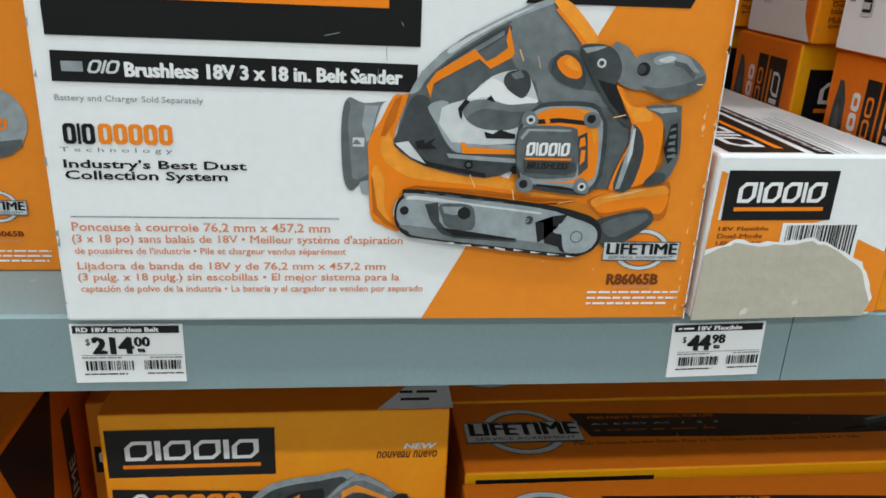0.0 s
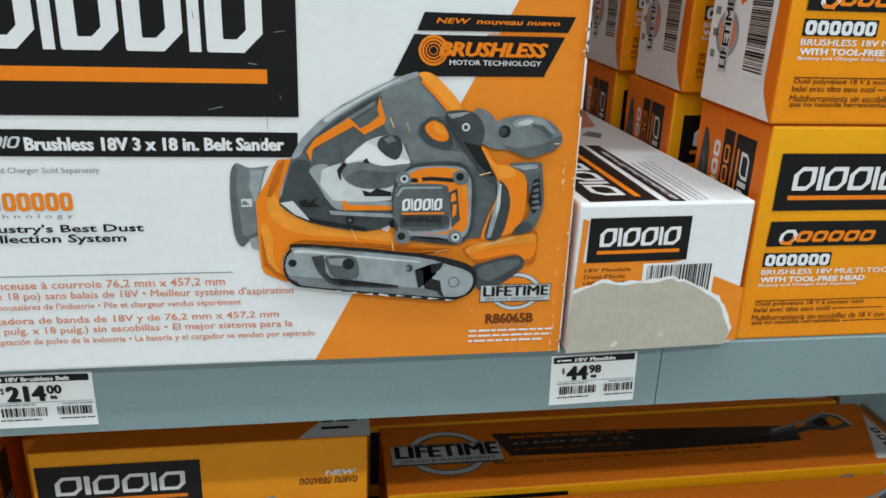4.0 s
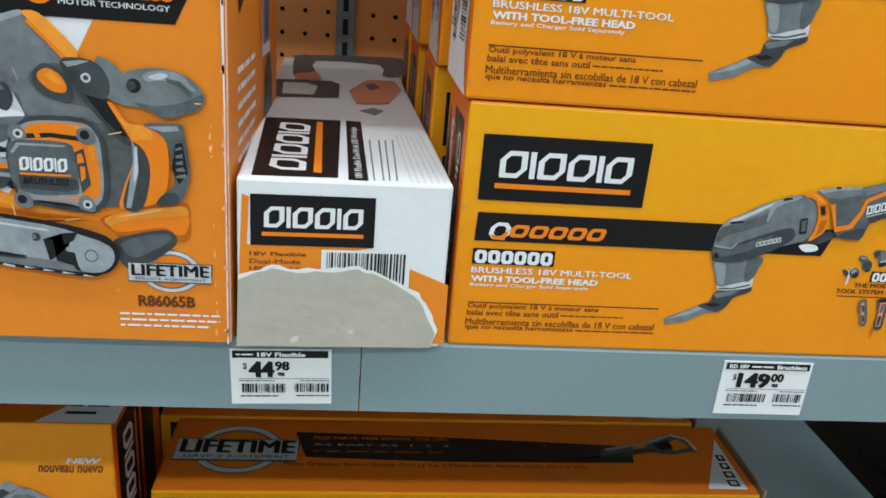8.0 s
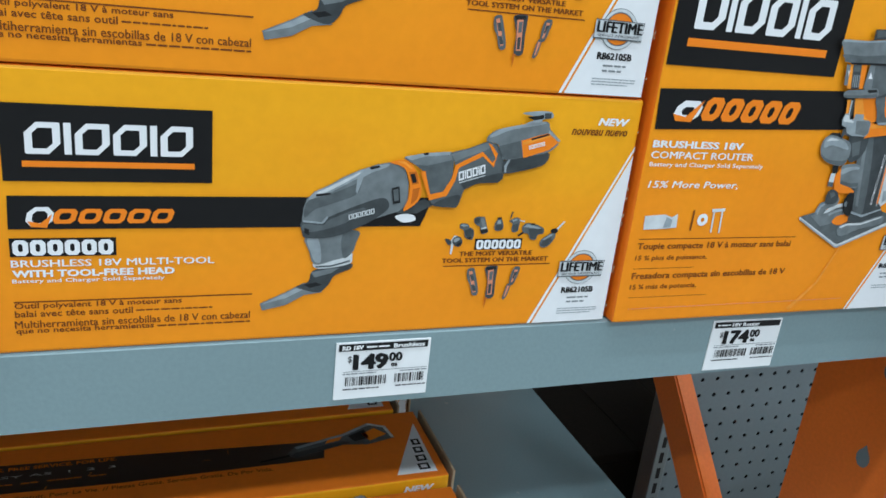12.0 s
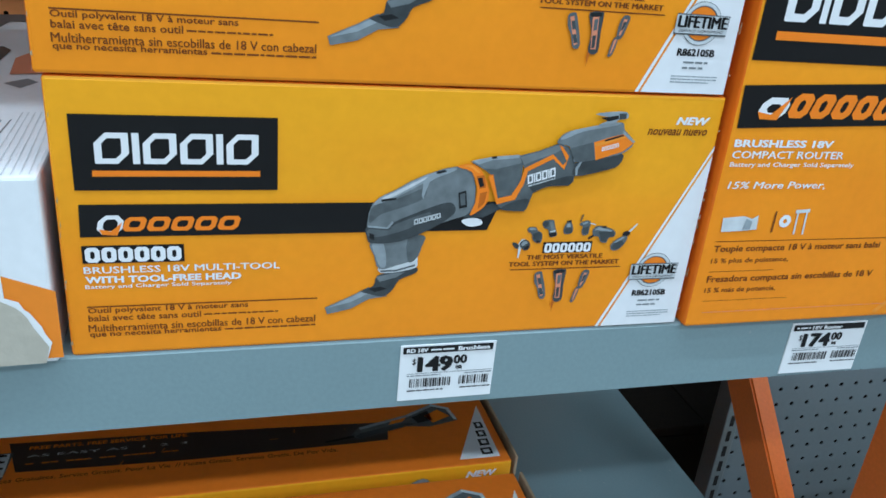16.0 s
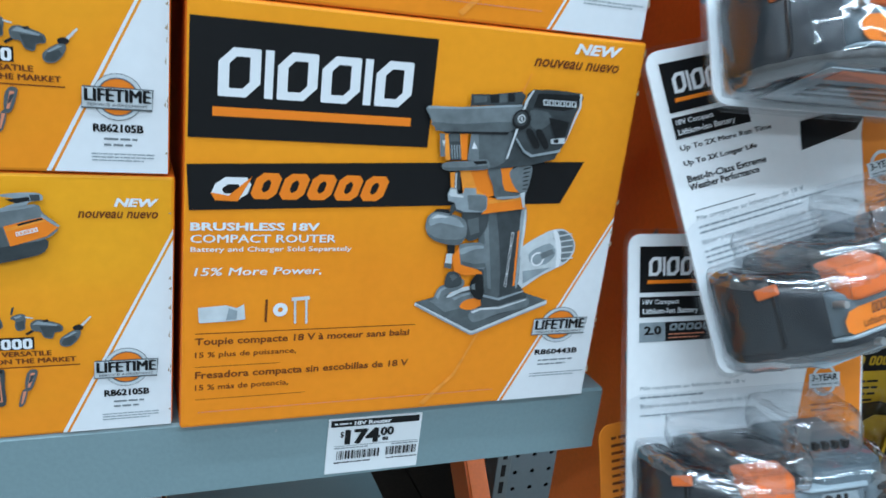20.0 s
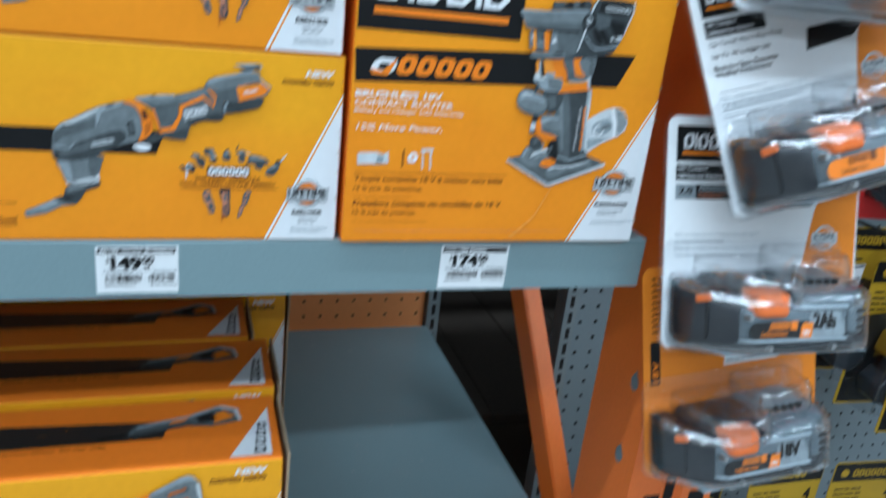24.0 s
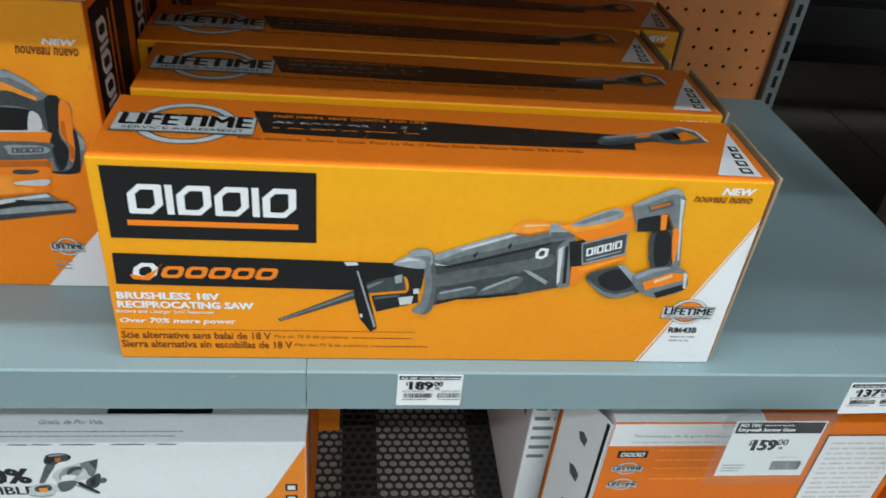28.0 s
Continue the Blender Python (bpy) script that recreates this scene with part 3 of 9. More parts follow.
part("sheet", dk, "deck_brown", deck)
for u in (0.525, 0.695):
    part("rib", box_bm(u, 0.0, -0.020, u + 0.045, 0.53, -0.004, 0.002), "dark_steel", deck)
# sheet added close below the deck; its pale colour imitates the lit floor
part("tray", box_bm(0.20, 0.0, -0.024, 1.09, 0.53, -0.021), "pale_tray", deck, "added pale sheet that stands in for the lit floor under the holes")

# ---- stock ----
sander = carton("sander_carton", pose(-0.1985, -0.006, UP), 0.2920, 0.19, 0.225, "white and orange belt sander carton with scuffed edges", ("board_white", "board_white", "board_orange", "board_white"))
light = carton("light_carton", pose(0.0965, -0.008, UP, 0, 0, 2.5), 0.0975, 0.385, 0.0840, "white and orange work light carton with a torn front", ("board_white", "board_white", "board_white", "board_white"))
multi = carton("multitool_carton", pose(0.1980, 0.0, UP), 0.2985, 0.080, 0.1230, "orange oscillating multi-tool carton on the shelf", group="multi-tool cartons")
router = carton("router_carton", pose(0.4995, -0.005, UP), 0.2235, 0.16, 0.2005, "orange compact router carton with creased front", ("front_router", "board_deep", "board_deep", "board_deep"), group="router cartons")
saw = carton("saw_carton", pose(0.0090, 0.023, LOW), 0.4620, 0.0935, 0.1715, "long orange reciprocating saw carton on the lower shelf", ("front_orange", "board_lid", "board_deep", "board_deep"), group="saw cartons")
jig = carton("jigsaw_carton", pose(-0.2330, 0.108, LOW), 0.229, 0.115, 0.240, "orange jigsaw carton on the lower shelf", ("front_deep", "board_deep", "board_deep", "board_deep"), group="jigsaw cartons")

# ---- print on the cartons ----
sander_front = Face(sander, "front")

p = Print(sander_front, "colour_field")
p.poly("board_orange", 1, (161.2, 0.8, 291.2, 0.8, 291.2, 224, 279.6, 224))
p.done()
logo_plate(sander_front, 2, 7, 127, 156.5, 206)

p = Print(sander_front, "name_band")
p.poly("ink_black", 2, (8, 121, 7.5, 108.7, 155.5, 108, 155.7, 119.7))
p.words("Brushless 18V 3 x 18 in. Belt Sander", "ink_white", 3, 36.4, 111.1, 149.2, 117.2, 0.03)
p.emblem("ink_pale", 3, 21.1, 112.3, 33.6, 117.6, "OIO", 2)
p.rect("ink_light", 3, 11.8, 112.8, 20.2, 116.9)
p.done("black band with the white product line")

p = Print(sander_front, "lettering")
p.piece("text_line")
p.words("Battery and Charger Sold Separately", "ink_grey", 2, 7.6, 100.1, 66.6, 103.4)
p.piece("emblem")
p.emblem("ink_black", 2, 8.8, 82.8, 22.1, 91.5, "OIO", 0, 0.2)
p.piece("emblem")
p.emblem("ink_orange", 2, 22.8, 83, 53.4, 91.6, "OOOOO", 0, 0.2)
p.piece("text_line")
p.words("T e c h n o l o g y", "ink_grey", 2, 7, 78.9, 52.6, 81.4)
p.piece("text_line")
p.words("Industry's Best Dust", "ink_black", 2, 7.7, 71.3, 83.1, 76.3, 0.02)
p.piece("text_line")
p.words("Collection System", "ink_black", 2, 7.7, 66.2, 74.8, 71.4, 0.02)
p.piece("printed_rule")
p.rect("ink_light", 2, 7.8, 50.4, 122.7, 51)
p.piece("text_line")
p.words("Ponceuse à courroie 76,2 mm x 457,2 mm", "ink_rust", 2, 7.6, 43.4, 118.6, 48.2, 0.012)
p.piece("text_line")
p.words("(3 x 18 po) sans balais de 18V • Meilleur système d'aspiration", "ink_rust", 2, 7.1, 37.6, 151.3, 42.6, 0.012)
p.piece("text_line")
p.words("de poussières de l'industrie • Pile et chargeur vendus séparément", "ink_rust", 2, 7.6, 32.4, 125.6, 36.6, 0.012)
p.piece("text_line")
p.words("Lijadora de banda de 18V y de 76,2 mm x 457,2 mm", "ink_rust", 2, 7.9, 24.8, 143.8, 29.6, 0.012)
p.piece("text_line")
p.words("(3 pulg. x 18 pulg.) sin escobillas • El mejor sistema para la", "ink_rust", 2, 7.4, 19.4, 150.4, 24.2, 0.012)
p.piece("text_line")
p.words("captación de polvo de la industria • La batería y el cargador se venden por separado", "ink_rust", 2, 8.1, 14, 161.5, 18.2, 0.012)
p.done("rows of black and rust-red lettering")

p = Print(sander_front, "motor_plate")
p.poly("ink_black", 2, (199.7, 146.3, 271, 146.8, 279.9, 165.1, 209.1, 165.2))
p.words("BRUSHLESS", "ink_orange", 5, 220.6, 155.6, 271.6, 162.1, 0.04, 0.25)
p.words("MOTOR TECHNOLOGY", "ink_white", 3, 225.7, 151.7, 269.2, 154, 0.02)
p.ring("ink_orange", 3, 218.1, 158.1, 6.9, 5.66)
p.ring("ink_orange", 3, 218.1, 158.1, 5.3, 4.35)
p.ring("ink_orange", 3, 218.1, 158.1, 3.7, 3.03)
p.ring("ink_orange", 3, 218.1, 158.1, 2.1, 1.72)
p.rect("ink_white", 3, 212.6, 165.4, 243, 165.1)
p.rect("ink_orange", 3, 243, 166.1, 279.8, 165.6)
p.poly("ink_black", 2, (210.4, 166.8, 281.1, 167.2, 284.3, 174.3, 213.6, 174.9))
p.words("NEW  nouveau nuevo", "ink_orange", 3, 219, 170.1, 276.9, 172.6, 0.02, 0.2)
p.done()

p = Print(sander_front, "service_badge")
p.piece("service_badge")
p.badge(2, 245.9, 26, 283.8, 47.1)
p.piece("text_line")
p.words("R86065B", "ink_brown", 2, 249.8, 18.4, 275.2, 24.2, 0.03)
p.piece("small_print")
p.bars("ink_rust", 2, 253.6, 15.8, 272, 18.7, 1)
p.piece("small_print")
p.bars("ink_white", 2, 241, 7.1, 286.5, 16, 3)
p.done()

p = Print(sander_front, "tool_picture")
p.poly("ink_steel", 2.12, (126.5, 105, 124.5, 101, 123.5, 89, 124.5, 70, 127.5, 64, 131.5, 67, 135.5, 69, 136.5, 76, 136.5, 87, 140.5, 102, 143.5, 104, 133.5, 103, 128.5, 105), 3)
p.poly("ink_mid", 2.24, (126.5, 104, 124.5, 101, 123.5, 89, 124.5, 70, 127.5, 65, 128.5, 68, 127.5, 80, 126.5, 94, 127.5, 101), 3)
p.poly("ink_light", 2.36, (133.5, 102, 139.5, 102, 137.5, 94, 135.5, 87, 134.5, 86, 132.5, 94))
p.poly("ink_mid", 2.48, (125.5, 72, 130.5, 69, 135.5, 72, 135.5, 69, 131.5, 67, 127.5, 64), 3)
p.poly("ink_light", 2.60, (131.5, 68, 135.5, 69, 135.5, 62, 132.5, 63))
p.poly("ink_pale", 2.72, (128.5, 88, 133.5, 88, 133.5, 84, 128.5, 84))
p.poly("ink_steel", 2.84, (129.5, 87, 130.5, 87, 132.5, 85, 128.5, 85))
p.poly("ink_orange", 2.96, (145.5, 106, 149.5, 107, 152.5, 107, 150.5, 102, 146.5, 86, 159.5, 76, 189.5, 73, 214.5, 65, 234.5, 64, 249.5, 67, 270.5, 69, 273.5, 70, 274.5, 62, 272.5, 54, 262.5, 58, 243.5, 55, 230.5, 60, 211.5, 59, 188.5, 62, 154.5, 65, 150.5, 62, 147.5, 59, 146.5, 53, 149.5, 47, 148.5, 45, 141.5, 48, 136.5, 53, 135.5, 76, 135.5, 87, 140.5, 96), 3)
p.poly("ink_amber", 3.08, (142.5, 94, 146.5, 86, 159.5, 76, 189.5, 72, 214.5, 65, 234.5, 64, 230.5, 62, 211.5, 63, 187.5, 67, 156.5, 70, 144.5, 76, 140.5, 83), 3)
p.poly("ink_amber", 3.20, (138.5, 76, 142.5, 69, 142.5, 57, 146.5, 48, 142.5, 49, 137.5, 54, 136.5, 69), 3)
p.poly("ink_brown", 3.32, (154.5, 65, 188.5, 62, 211.5, 59, 230.5, 60, 211.5, 58, 188.5, 61, 156.5, 63))
p.poly("ink_burnt", 3.44, (235.5, 61, 247.5, 65, 266.5, 69, 273.5, 70, 274.5, 62, 273.5, 53, 268.5, 52, 263.5, 57, 245.5, 53, 240.5, 55), 3)
p.poly("ink_amber", 3.56, (237.5, 61, 247.5, 65, 266.5, 68, 272.5, 68, 273.5, 64, 264.5, 63, 246.5, 60, 240.5, 57), 3)
p.poly("ink_orange", 3.68, (240.5, 58, 248.5, 61, 264.5, 63, 273.5, 64, 273.5, 59, 271.5, 55, 267.5, 55, 262.5, 58, 245.5, 55, 240.5, 56), 3)
p.poly("ink_peach", 3.80, (242.5, 62, 249.5, 64, 263.5, 67, 261.5, 66, 250.5, 63))
p.poly("ink_burnt", 3.92, (136.5, 72, 137.5, 54, 142.5, 49, 148.5, 46, 147.5, 48, 143.5, 51, 139.5, 56, 137.5, 69))
p.poly("ink_burnt", 4.04, (149.5, 63, 156.5, 66, 188.5, 63, 211.5, 60, 230.5, 61, 211.5, 62, 188.5, 65, 156.5, 67, 150.5, 65))
p.poly("ink_burnt", 4.16, (146.5, 105, 149.5, 107, 146.5, 96, 142.5, 89, 140.5, 89, 142.5, 96))
p.poly("ink_slate", 4.28, (240.5, 50, 245.5, 53, 263.5, 57, 268.5, 52, 263.5, 46, 254.5, 40, 247.5, 37, 242.5, 42), 3)
p.poly("ink_mid", 4.40, (243.5, 49, 251.5, 53, 263.5, 55, 265.5, 52, 256.5, 46, 248.5, 43), 3)
p.poly("ink_mid", 4.52, (150.5, 101, 152.5, 108, 157.5, 117, 165.5, 125, 176.5, 133, 190.5, 140, 201.5, 146, 211.5, 148, 214.5, 145, 220.5, 137, 227.5, 129, 236.5, 118, 243.5, 106, 250.5, 97, 252.5, 91, 247.5, 78, 244.5, 67, 235.5, 66, 203.5, 77, 187.5, 71, 160.5, 76, 146.5, 85, 148.5, 95))
p.poly("ink_steel", 4.64, (195.5, 141, 208.5, 147, 213.5, 144, 220.5, 136, 226.5, 128, 220.5, 128, 212.5, 124, 212.5, 118, 224.5, 112, 235.5, 110, 243.5, 104, 228.5, 105, 210.5, 105, 206.5, 114, 197.5, 120, 193.5, 131), 3)
p.poly("ink_light", 4.76, (152.5, 108, 158.5, 118, 168.5, 127, 180.5, 135, 195.5, 143, 208.5, 148, 211.5, 148, 212.5, 147, 195.5, 140, 178.5, 130, 167.5, 122, 159.5, 114, 156.5, 109), 3)
p.poly("ink_pale", 4.88, (168.5, 127, 180.5, 134, 195.5, 142, 203.5, 145, 195.5, 141, 179.5, 132, 169.5, 125), 3)
p.poly("ink_slate", 5.00, (164.5, 118, 177.5, 128, 192.5, 137, 193.5, 134, 181.5, 126, 179.5, 123, 167.5, 116, 163.5, 112), 3)
p.poly("ink_steel", 5.12, (166.5, 119, 178.5, 127, 191.5, 135, 191.5, 133, 180.5, 126, 167.5, 118))
p.poly("ink_orange", 5.24, (159.5, 111, 161.5, 106, 162.5, 112, 165.5, 114, 181.5, 123, 186.5, 119, 195.5, 124, 196.5, 126, 193.5, 137, 192.5, 131, 193.5, 128, 188.5, 124, 184.5, 122, 179.5, 127, 163.5, 117))
p.poly("ink_slate", 5.36, (153.5, 106, 160.5, 106, 163.5, 98, 169.5, 88, 175.5, 82, 202.5, 80, 203.5, 77, 187.5, 71, 160.5, 76, 146.5, 85, 148.5, 92), 3)
p.poly("ink_dark", 5.48, (146.5, 85, 160.5, 76, 187.5, 71, 187.5, 73, 161.5, 78, 147.5, 87))
p.poly("ink_pale", 5.60, (146.5, 86, 152.5, 87, 160.5, 77, 153.5, 80))
p.poly("ink_light", 5.72, (160.5, 102, 165.5, 105, 169.5, 104, 166.5, 99, 170.5, 90, 175.5, 87, 202.5, 86, 202.5, 83, 177.5, 82, 170.5, 85, 164.5, 95), 3)
p.poly("ink_pale", 5.84, (166.5, 102, 170.5, 104, 177.5, 106, 182.5, 112, 187.5, 116, 192.5, 118, 197.5, 119, 203.5, 117, 205.5, 113, 208.5, 106, 203.5, 101, 200.5, 96, 200.5, 87, 186.5, 86, 171.5, 87, 165.5, 95))
p.poly("ink_white", 5.96, (177.5, 107, 183.5, 112, 187.5, 115, 192.5, 113, 196.5, 109, 206.5, 107, 207.5, 105, 195.5, 104, 186.5, 107, 179.5, 106), 3)
p.poly("ink_steel", 6.08, (175.5, 101, 178.5, 105, 186.5, 106, 195.5, 104, 206.5, 105, 208.5, 103, 202.5, 96, 196.5, 93, 185.5, 93, 178.5, 96), 3)
p.poly("ink_mid", 6.20, (177.5, 98, 184.5, 102, 196.5, 101, 204.5, 101, 201.5, 96, 196.5, 93, 185.5, 93, 179.5, 96), 3)
p.poly("ink_dark", 6.32, (185.5, 92, 189.5, 91, 192.5, 93, 199.5, 91, 199.5, 89, 186.5, 89))
p.poly("ink_dark", 6.44, (173.5, 102, 176.5, 106, 178.5, 105, 175.5, 101, 175.5, 97, 174.5, 98))
p.poly("ink_slate", 6.56, (192.5, 114, 194.5, 118, 200.5, 119, 203.5, 117, 204.5, 112, 201.5, 107, 195.5, 110), 3)
p.poly("ink_steel", 6.68, (195.5, 117, 199.5, 119, 201.5, 116, 197.5, 115))
p.poly("ink_dark", 6.80, (185.5, 106, 187.5, 108, 189.5, 105))
p.poly("ink_orange", 6.92, (175.5, 87, 177.5, 87, 178.5, 85, 201.5, 84, 201.5, 82, 176.5, 82))
p.poly("ink_light", 7.04, (169.5, 82, 184.5, 81, 201.5, 80, 202.5, 78, 184.5, 79, 170.5, 80))
p.poly("ink_dark", 7.16, (155.5, 87, 159.5, 88, 159.5, 86, 164.5, 89, 162.5, 86, 165.5, 84, 160.5, 84, 156.5, 84))
p.disc("ink_black", 7.28, 179.5, 77, 2.0)
p.disc("ink_black", 7.40, 200.5, 75, 2.0)
p.disc("ink_mid", 7.52, 179.5, 77, 1.0)
p.poly("ink_amber", 7.64, (211.5, 148, 217.5, 148, 224.5, 142, 231.5, 134, 231.5, 131, 228.5, 130, 220.5, 138, 213.5, 145), 3)
p.poly("ink_orange", 7.76, (213.5, 145, 220.5, 138, 228.5, 130, 226.5, 129, 219.5, 137, 212.5, 144))
p.poly("ink_slate", 7.88, (213.5, 118, 213.5, 124, 218.5, 128, 225.5, 124, 228.5, 115, 226.5, 112, 221.5, 113, 216.5, 115), 3)
p.poly("ink_orange", 8.00, (215.5, 124, 219.5, 126, 224.5, 123, 226.5, 118, 224.5, 116, 219.5, 117, 215.5, 121), 3)
p.poly("ink_amber", 8.12, (217.5, 123, 220.5, 125, 223.5, 122, 225.5, 119, 221.5, 120))
p.poly("ink_steel", 8.24, (239.5, 132, 245.5, 130, 250.5, 125, 256.5, 124, 258.5, 115, 252.5, 112, 244.5, 114, 240.5, 118, 238.5, 127), 3)
p.poly("ink_slate", 8.36, (224.5, 129, 232.5, 131, 239.5, 129, 243.5, 123, 243.5, 117, 241.5, 112, 250.5, 99, 248.5, 96, 239.5, 105, 231.5, 116), 3)
p.poly("ink_dark", 8.48, (233.5, 116, 242.5, 114, 249.5, 99, 247.5, 99, 240.5, 106))
p.poly("ink_light", 8.60, (225.5, 129, 232.5, 130, 236.5, 130, 231.5, 128, 227.5, 127))
p.poly("ink_steel", 8.72, (249.5, 125, 255.5, 128, 264.5, 129, 273.5, 127, 279.5, 123, 282.5, 118, 280.5, 113, 273.5, 110, 266.5, 108, 258.5, 111, 252.5, 114), 3)
p.poly("ink_light", 8.84, (257.5, 126, 264.5, 128, 272.5, 127, 276.5, 123, 278.5, 120, 267.5, 124, 259.5, 123), 3)
p.poly("ink_mid", 8.96, (253.5, 114, 261.5, 113, 272.5, 115, 281.5, 119, 280.5, 113, 273.5, 110, 266.5, 108, 258.5, 111), 3)
p.poly("ink_pale", 9.08, (259.5, 125, 264.5, 127, 267.5, 126, 263.5, 124), 3)
p.poly("ink_mid", 9.20, (266.5, 125, 272.5, 124, 277.5, 119, 276.5, 117, 271.5, 122, 267.5, 123))
p.disc("ink_dark", 9.32, 253.5, 121, 3.0)
p.disc("ink_slate", 9.44, 252.5, 121, 2.0)
p.ring("ink_pale", 9.56, 234.5, 123, 2.0, 1.1)
p.poly("ink_orange", 9.68, (242.5, 113, 245.5, 112, 250.5, 105, 257.5, 105, 264.5, 104, 266.5, 91, 265.5, 78, 261.5, 70, 249.5, 67, 244.5, 67, 247.5, 78, 252.5, 91, 250.5, 99), 3)
p.poly("ink_amber", 9.80, (243.5, 112, 249.5, 105, 257.5, 104, 260.5, 99, 254.5, 98, 251.5, 99), 3)
p.poly("ink_slate", 9.92, (251.5, 97, 256.5, 93, 258.5, 83, 254.5, 67, 246.5, 67, 248.5, 78, 252.5, 89), 3)
p.poly("ink_light", 10.04, (251.5, 97, 252.5, 96, 253.5, 83, 249.5, 67, 247.5, 67, 249.5, 78, 251.5, 89))
p.poly("ink_pale", 10.16, (252.5, 95, 253.5, 95, 253.5, 84, 251.5, 78, 251.5, 82))
p.poly("ink_mid", 10.28, (256.5, 105, 271.5, 106, 273.5, 102, 275.5, 85, 273.5, 76, 269.5, 70, 260.5, 69, 264.5, 75, 268.5, 79, 267.5, 91, 264.5, 100), 3)
p.poly("ink_dark", 10.40, (269.5, 97, 272.5, 98, 274.5, 84, 270.5, 79, 267.5, 86, 268.5, 91))
p.poly("ink_light", 10.52, (257.5, 104, 270.5, 105, 271.5, 103, 264.5, 102))
p.poly("ink_steel", 10.64, (269.5, 95, 271.5, 96, 272.5, 95, 269.5, 94))
p.poly("ink_steel", 10.76, (269.5, 92, 272.5, 93, 272.5, 91, 269.5, 91))
p.poly("ink_steel", 10.88, (269.5, 89, 272.5, 90, 272.5, 88, 269.5, 88))
p.poly("ink_steel", 11.00, (269.5, 86, 272.5, 87, 273.5, 85, 269.5, 85))
p.poly("ink_steel", 11.12, (269.5, 83, 273.5, 84, 273.5, 82, 269.5, 82))
p.poly("ink_slate", 11.24, (260.5, 69, 263.5, 74, 268.5, 75, 270.5, 73, 268.5, 70), 3)
p.poly("ink_slate", 11.36, (202.5, 98, 206.5, 103, 213.5, 106, 232.5, 106, 238.5, 100, 240.5, 94, 240.5, 74, 235.5, 65, 228.5, 64, 206.5, 67, 202.5, 69, 199.5, 88), 3)
p.poly("ink_light", 11.48, (203.5, 98, 207.5, 102, 214.5, 104, 231.5, 104, 236.5, 100, 238.5, 94, 238.5, 74, 234.5, 67, 228.5, 66, 207.5, 69, 203.5, 70, 201.5, 88), 3)
p.poly("ink_orange", 11.60, (205.5, 98, 213.5, 103, 229.5, 103, 235.5, 98, 237.5, 76, 232.5, 70, 211.5, 70, 229.5, 72, 227.5, 91, 224.5, 95, 205.5, 96), 3)
p.poly("ink_dark", 11.72, (207.5, 98, 218.5, 99, 230.5, 98, 230.5, 96, 218.5, 97, 208.5, 96))
p.poly("ink_orange", 11.84, (211.5, 99, 213.5, 99, 214.5, 97, 212.5, 96))
p.poly("ink_amber", 11.96, (225.5, 103, 232.5, 102, 235.5, 98, 235.5, 87, 232.5, 96, 229.5, 101), 3)
p.poly("ink_mid", 12.08, (200.5, 90, 204.5, 95, 224.5, 95, 227.5, 90, 228.5, 75, 224.5, 72, 203.5, 73), 3)
p.poly("ink_slate", 12.20, (203.5, 80, 227.5, 79, 228.5, 75, 223.5, 73, 204.5, 74))
p.poly("ink_light", 12.32, (201.5, 90, 204.5, 94, 224.5, 94, 223.5, 93, 205.5, 93, 202.5, 89))
p.poly("ink_slate", 12.44, (227.5, 91, 231.5, 93, 233.5, 77, 229.5, 73))
p.poly("ink_orange", 12.56, (228.5, 90, 230.5, 91, 231.5, 87, 228.5, 86))
p.poly("ink_orange", 12.68, (229.5, 85, 231.5, 85, 231.5, 80, 229.5, 78))
p.emblem("ink_white", 12.80, 204.5, 82, 224.5, 88)
p.rect("ink_orange", 12.92, 204.5, 80, 225.5, 81)
p.words("BRUSHLESS", "ink_black", 13.04, 205.5, 76, 224.5, 79, 0.02, 0.2)
p.poly("ink_dark", 13.16, (210.5, 69, 222.5, 68, 227.5, 67, 228.5, 66, 210.5, 68))
p.poly("ink_steel", 13.28, (201.5, 97, 202.5, 101, 205.5, 102, 208.5, 99, 208.5, 96, 204.5, 95), 3)
p.disc("ink_pale", 13.40, 205.5, 98, 2.0)
p.disc("ink_dark", 13.52, 205.5, 98, 1.0)
p.poly("ink_steel", 13.64, (229.5, 97, 229.5, 101, 233.5, 102, 236.5, 100, 236.5, 96, 232.5, 95), 3)
p.disc("ink_pale", 13.76, 232.5, 99, 2.0)
p.disc("ink_dark", 13.88, 232.5, 99, 2.0)
p.poly("ink_steel", 14.00, (227.5, 67, 228.5, 71, 231.5, 72, 234.5, 69, 234.5, 65, 230.5, 65), 3)
p.disc("ink_pale", 14.12, 231.5, 68, 2.0)
p.disc("ink_dark", 14.24, 231.5, 68, 1.0)
p.poly("ink_steel", 14.36, (201.5, 67, 201.5, 71, 205.5, 73, 208.5, 70, 208.5, 66, 204.5, 65), 3)
p.disc("ink_pale", 14.48, 204.5, 69, 2.0)
p.disc("ink_dark", 14.60, 204.5, 69, 2.0)
p.poly("ink_dark", 14.72, (147.5, 58, 150.5, 63, 156.5, 66, 211.5, 60, 231.5, 56, 240.5, 52, 243.5, 45, 241.5, 39, 235.5, 35, 222.5, 34, 163.5, 42, 152.5, 44, 147.5, 50), 3)
p.poly("ink_light", 14.84, (148.5, 58, 151.5, 62, 156.5, 64, 211.5, 58, 229.5, 53, 237.5, 50, 240.5, 45, 238.5, 39, 233.5, 37, 222.5, 36, 161.5, 43, 153.5, 46, 148.5, 51), 3)
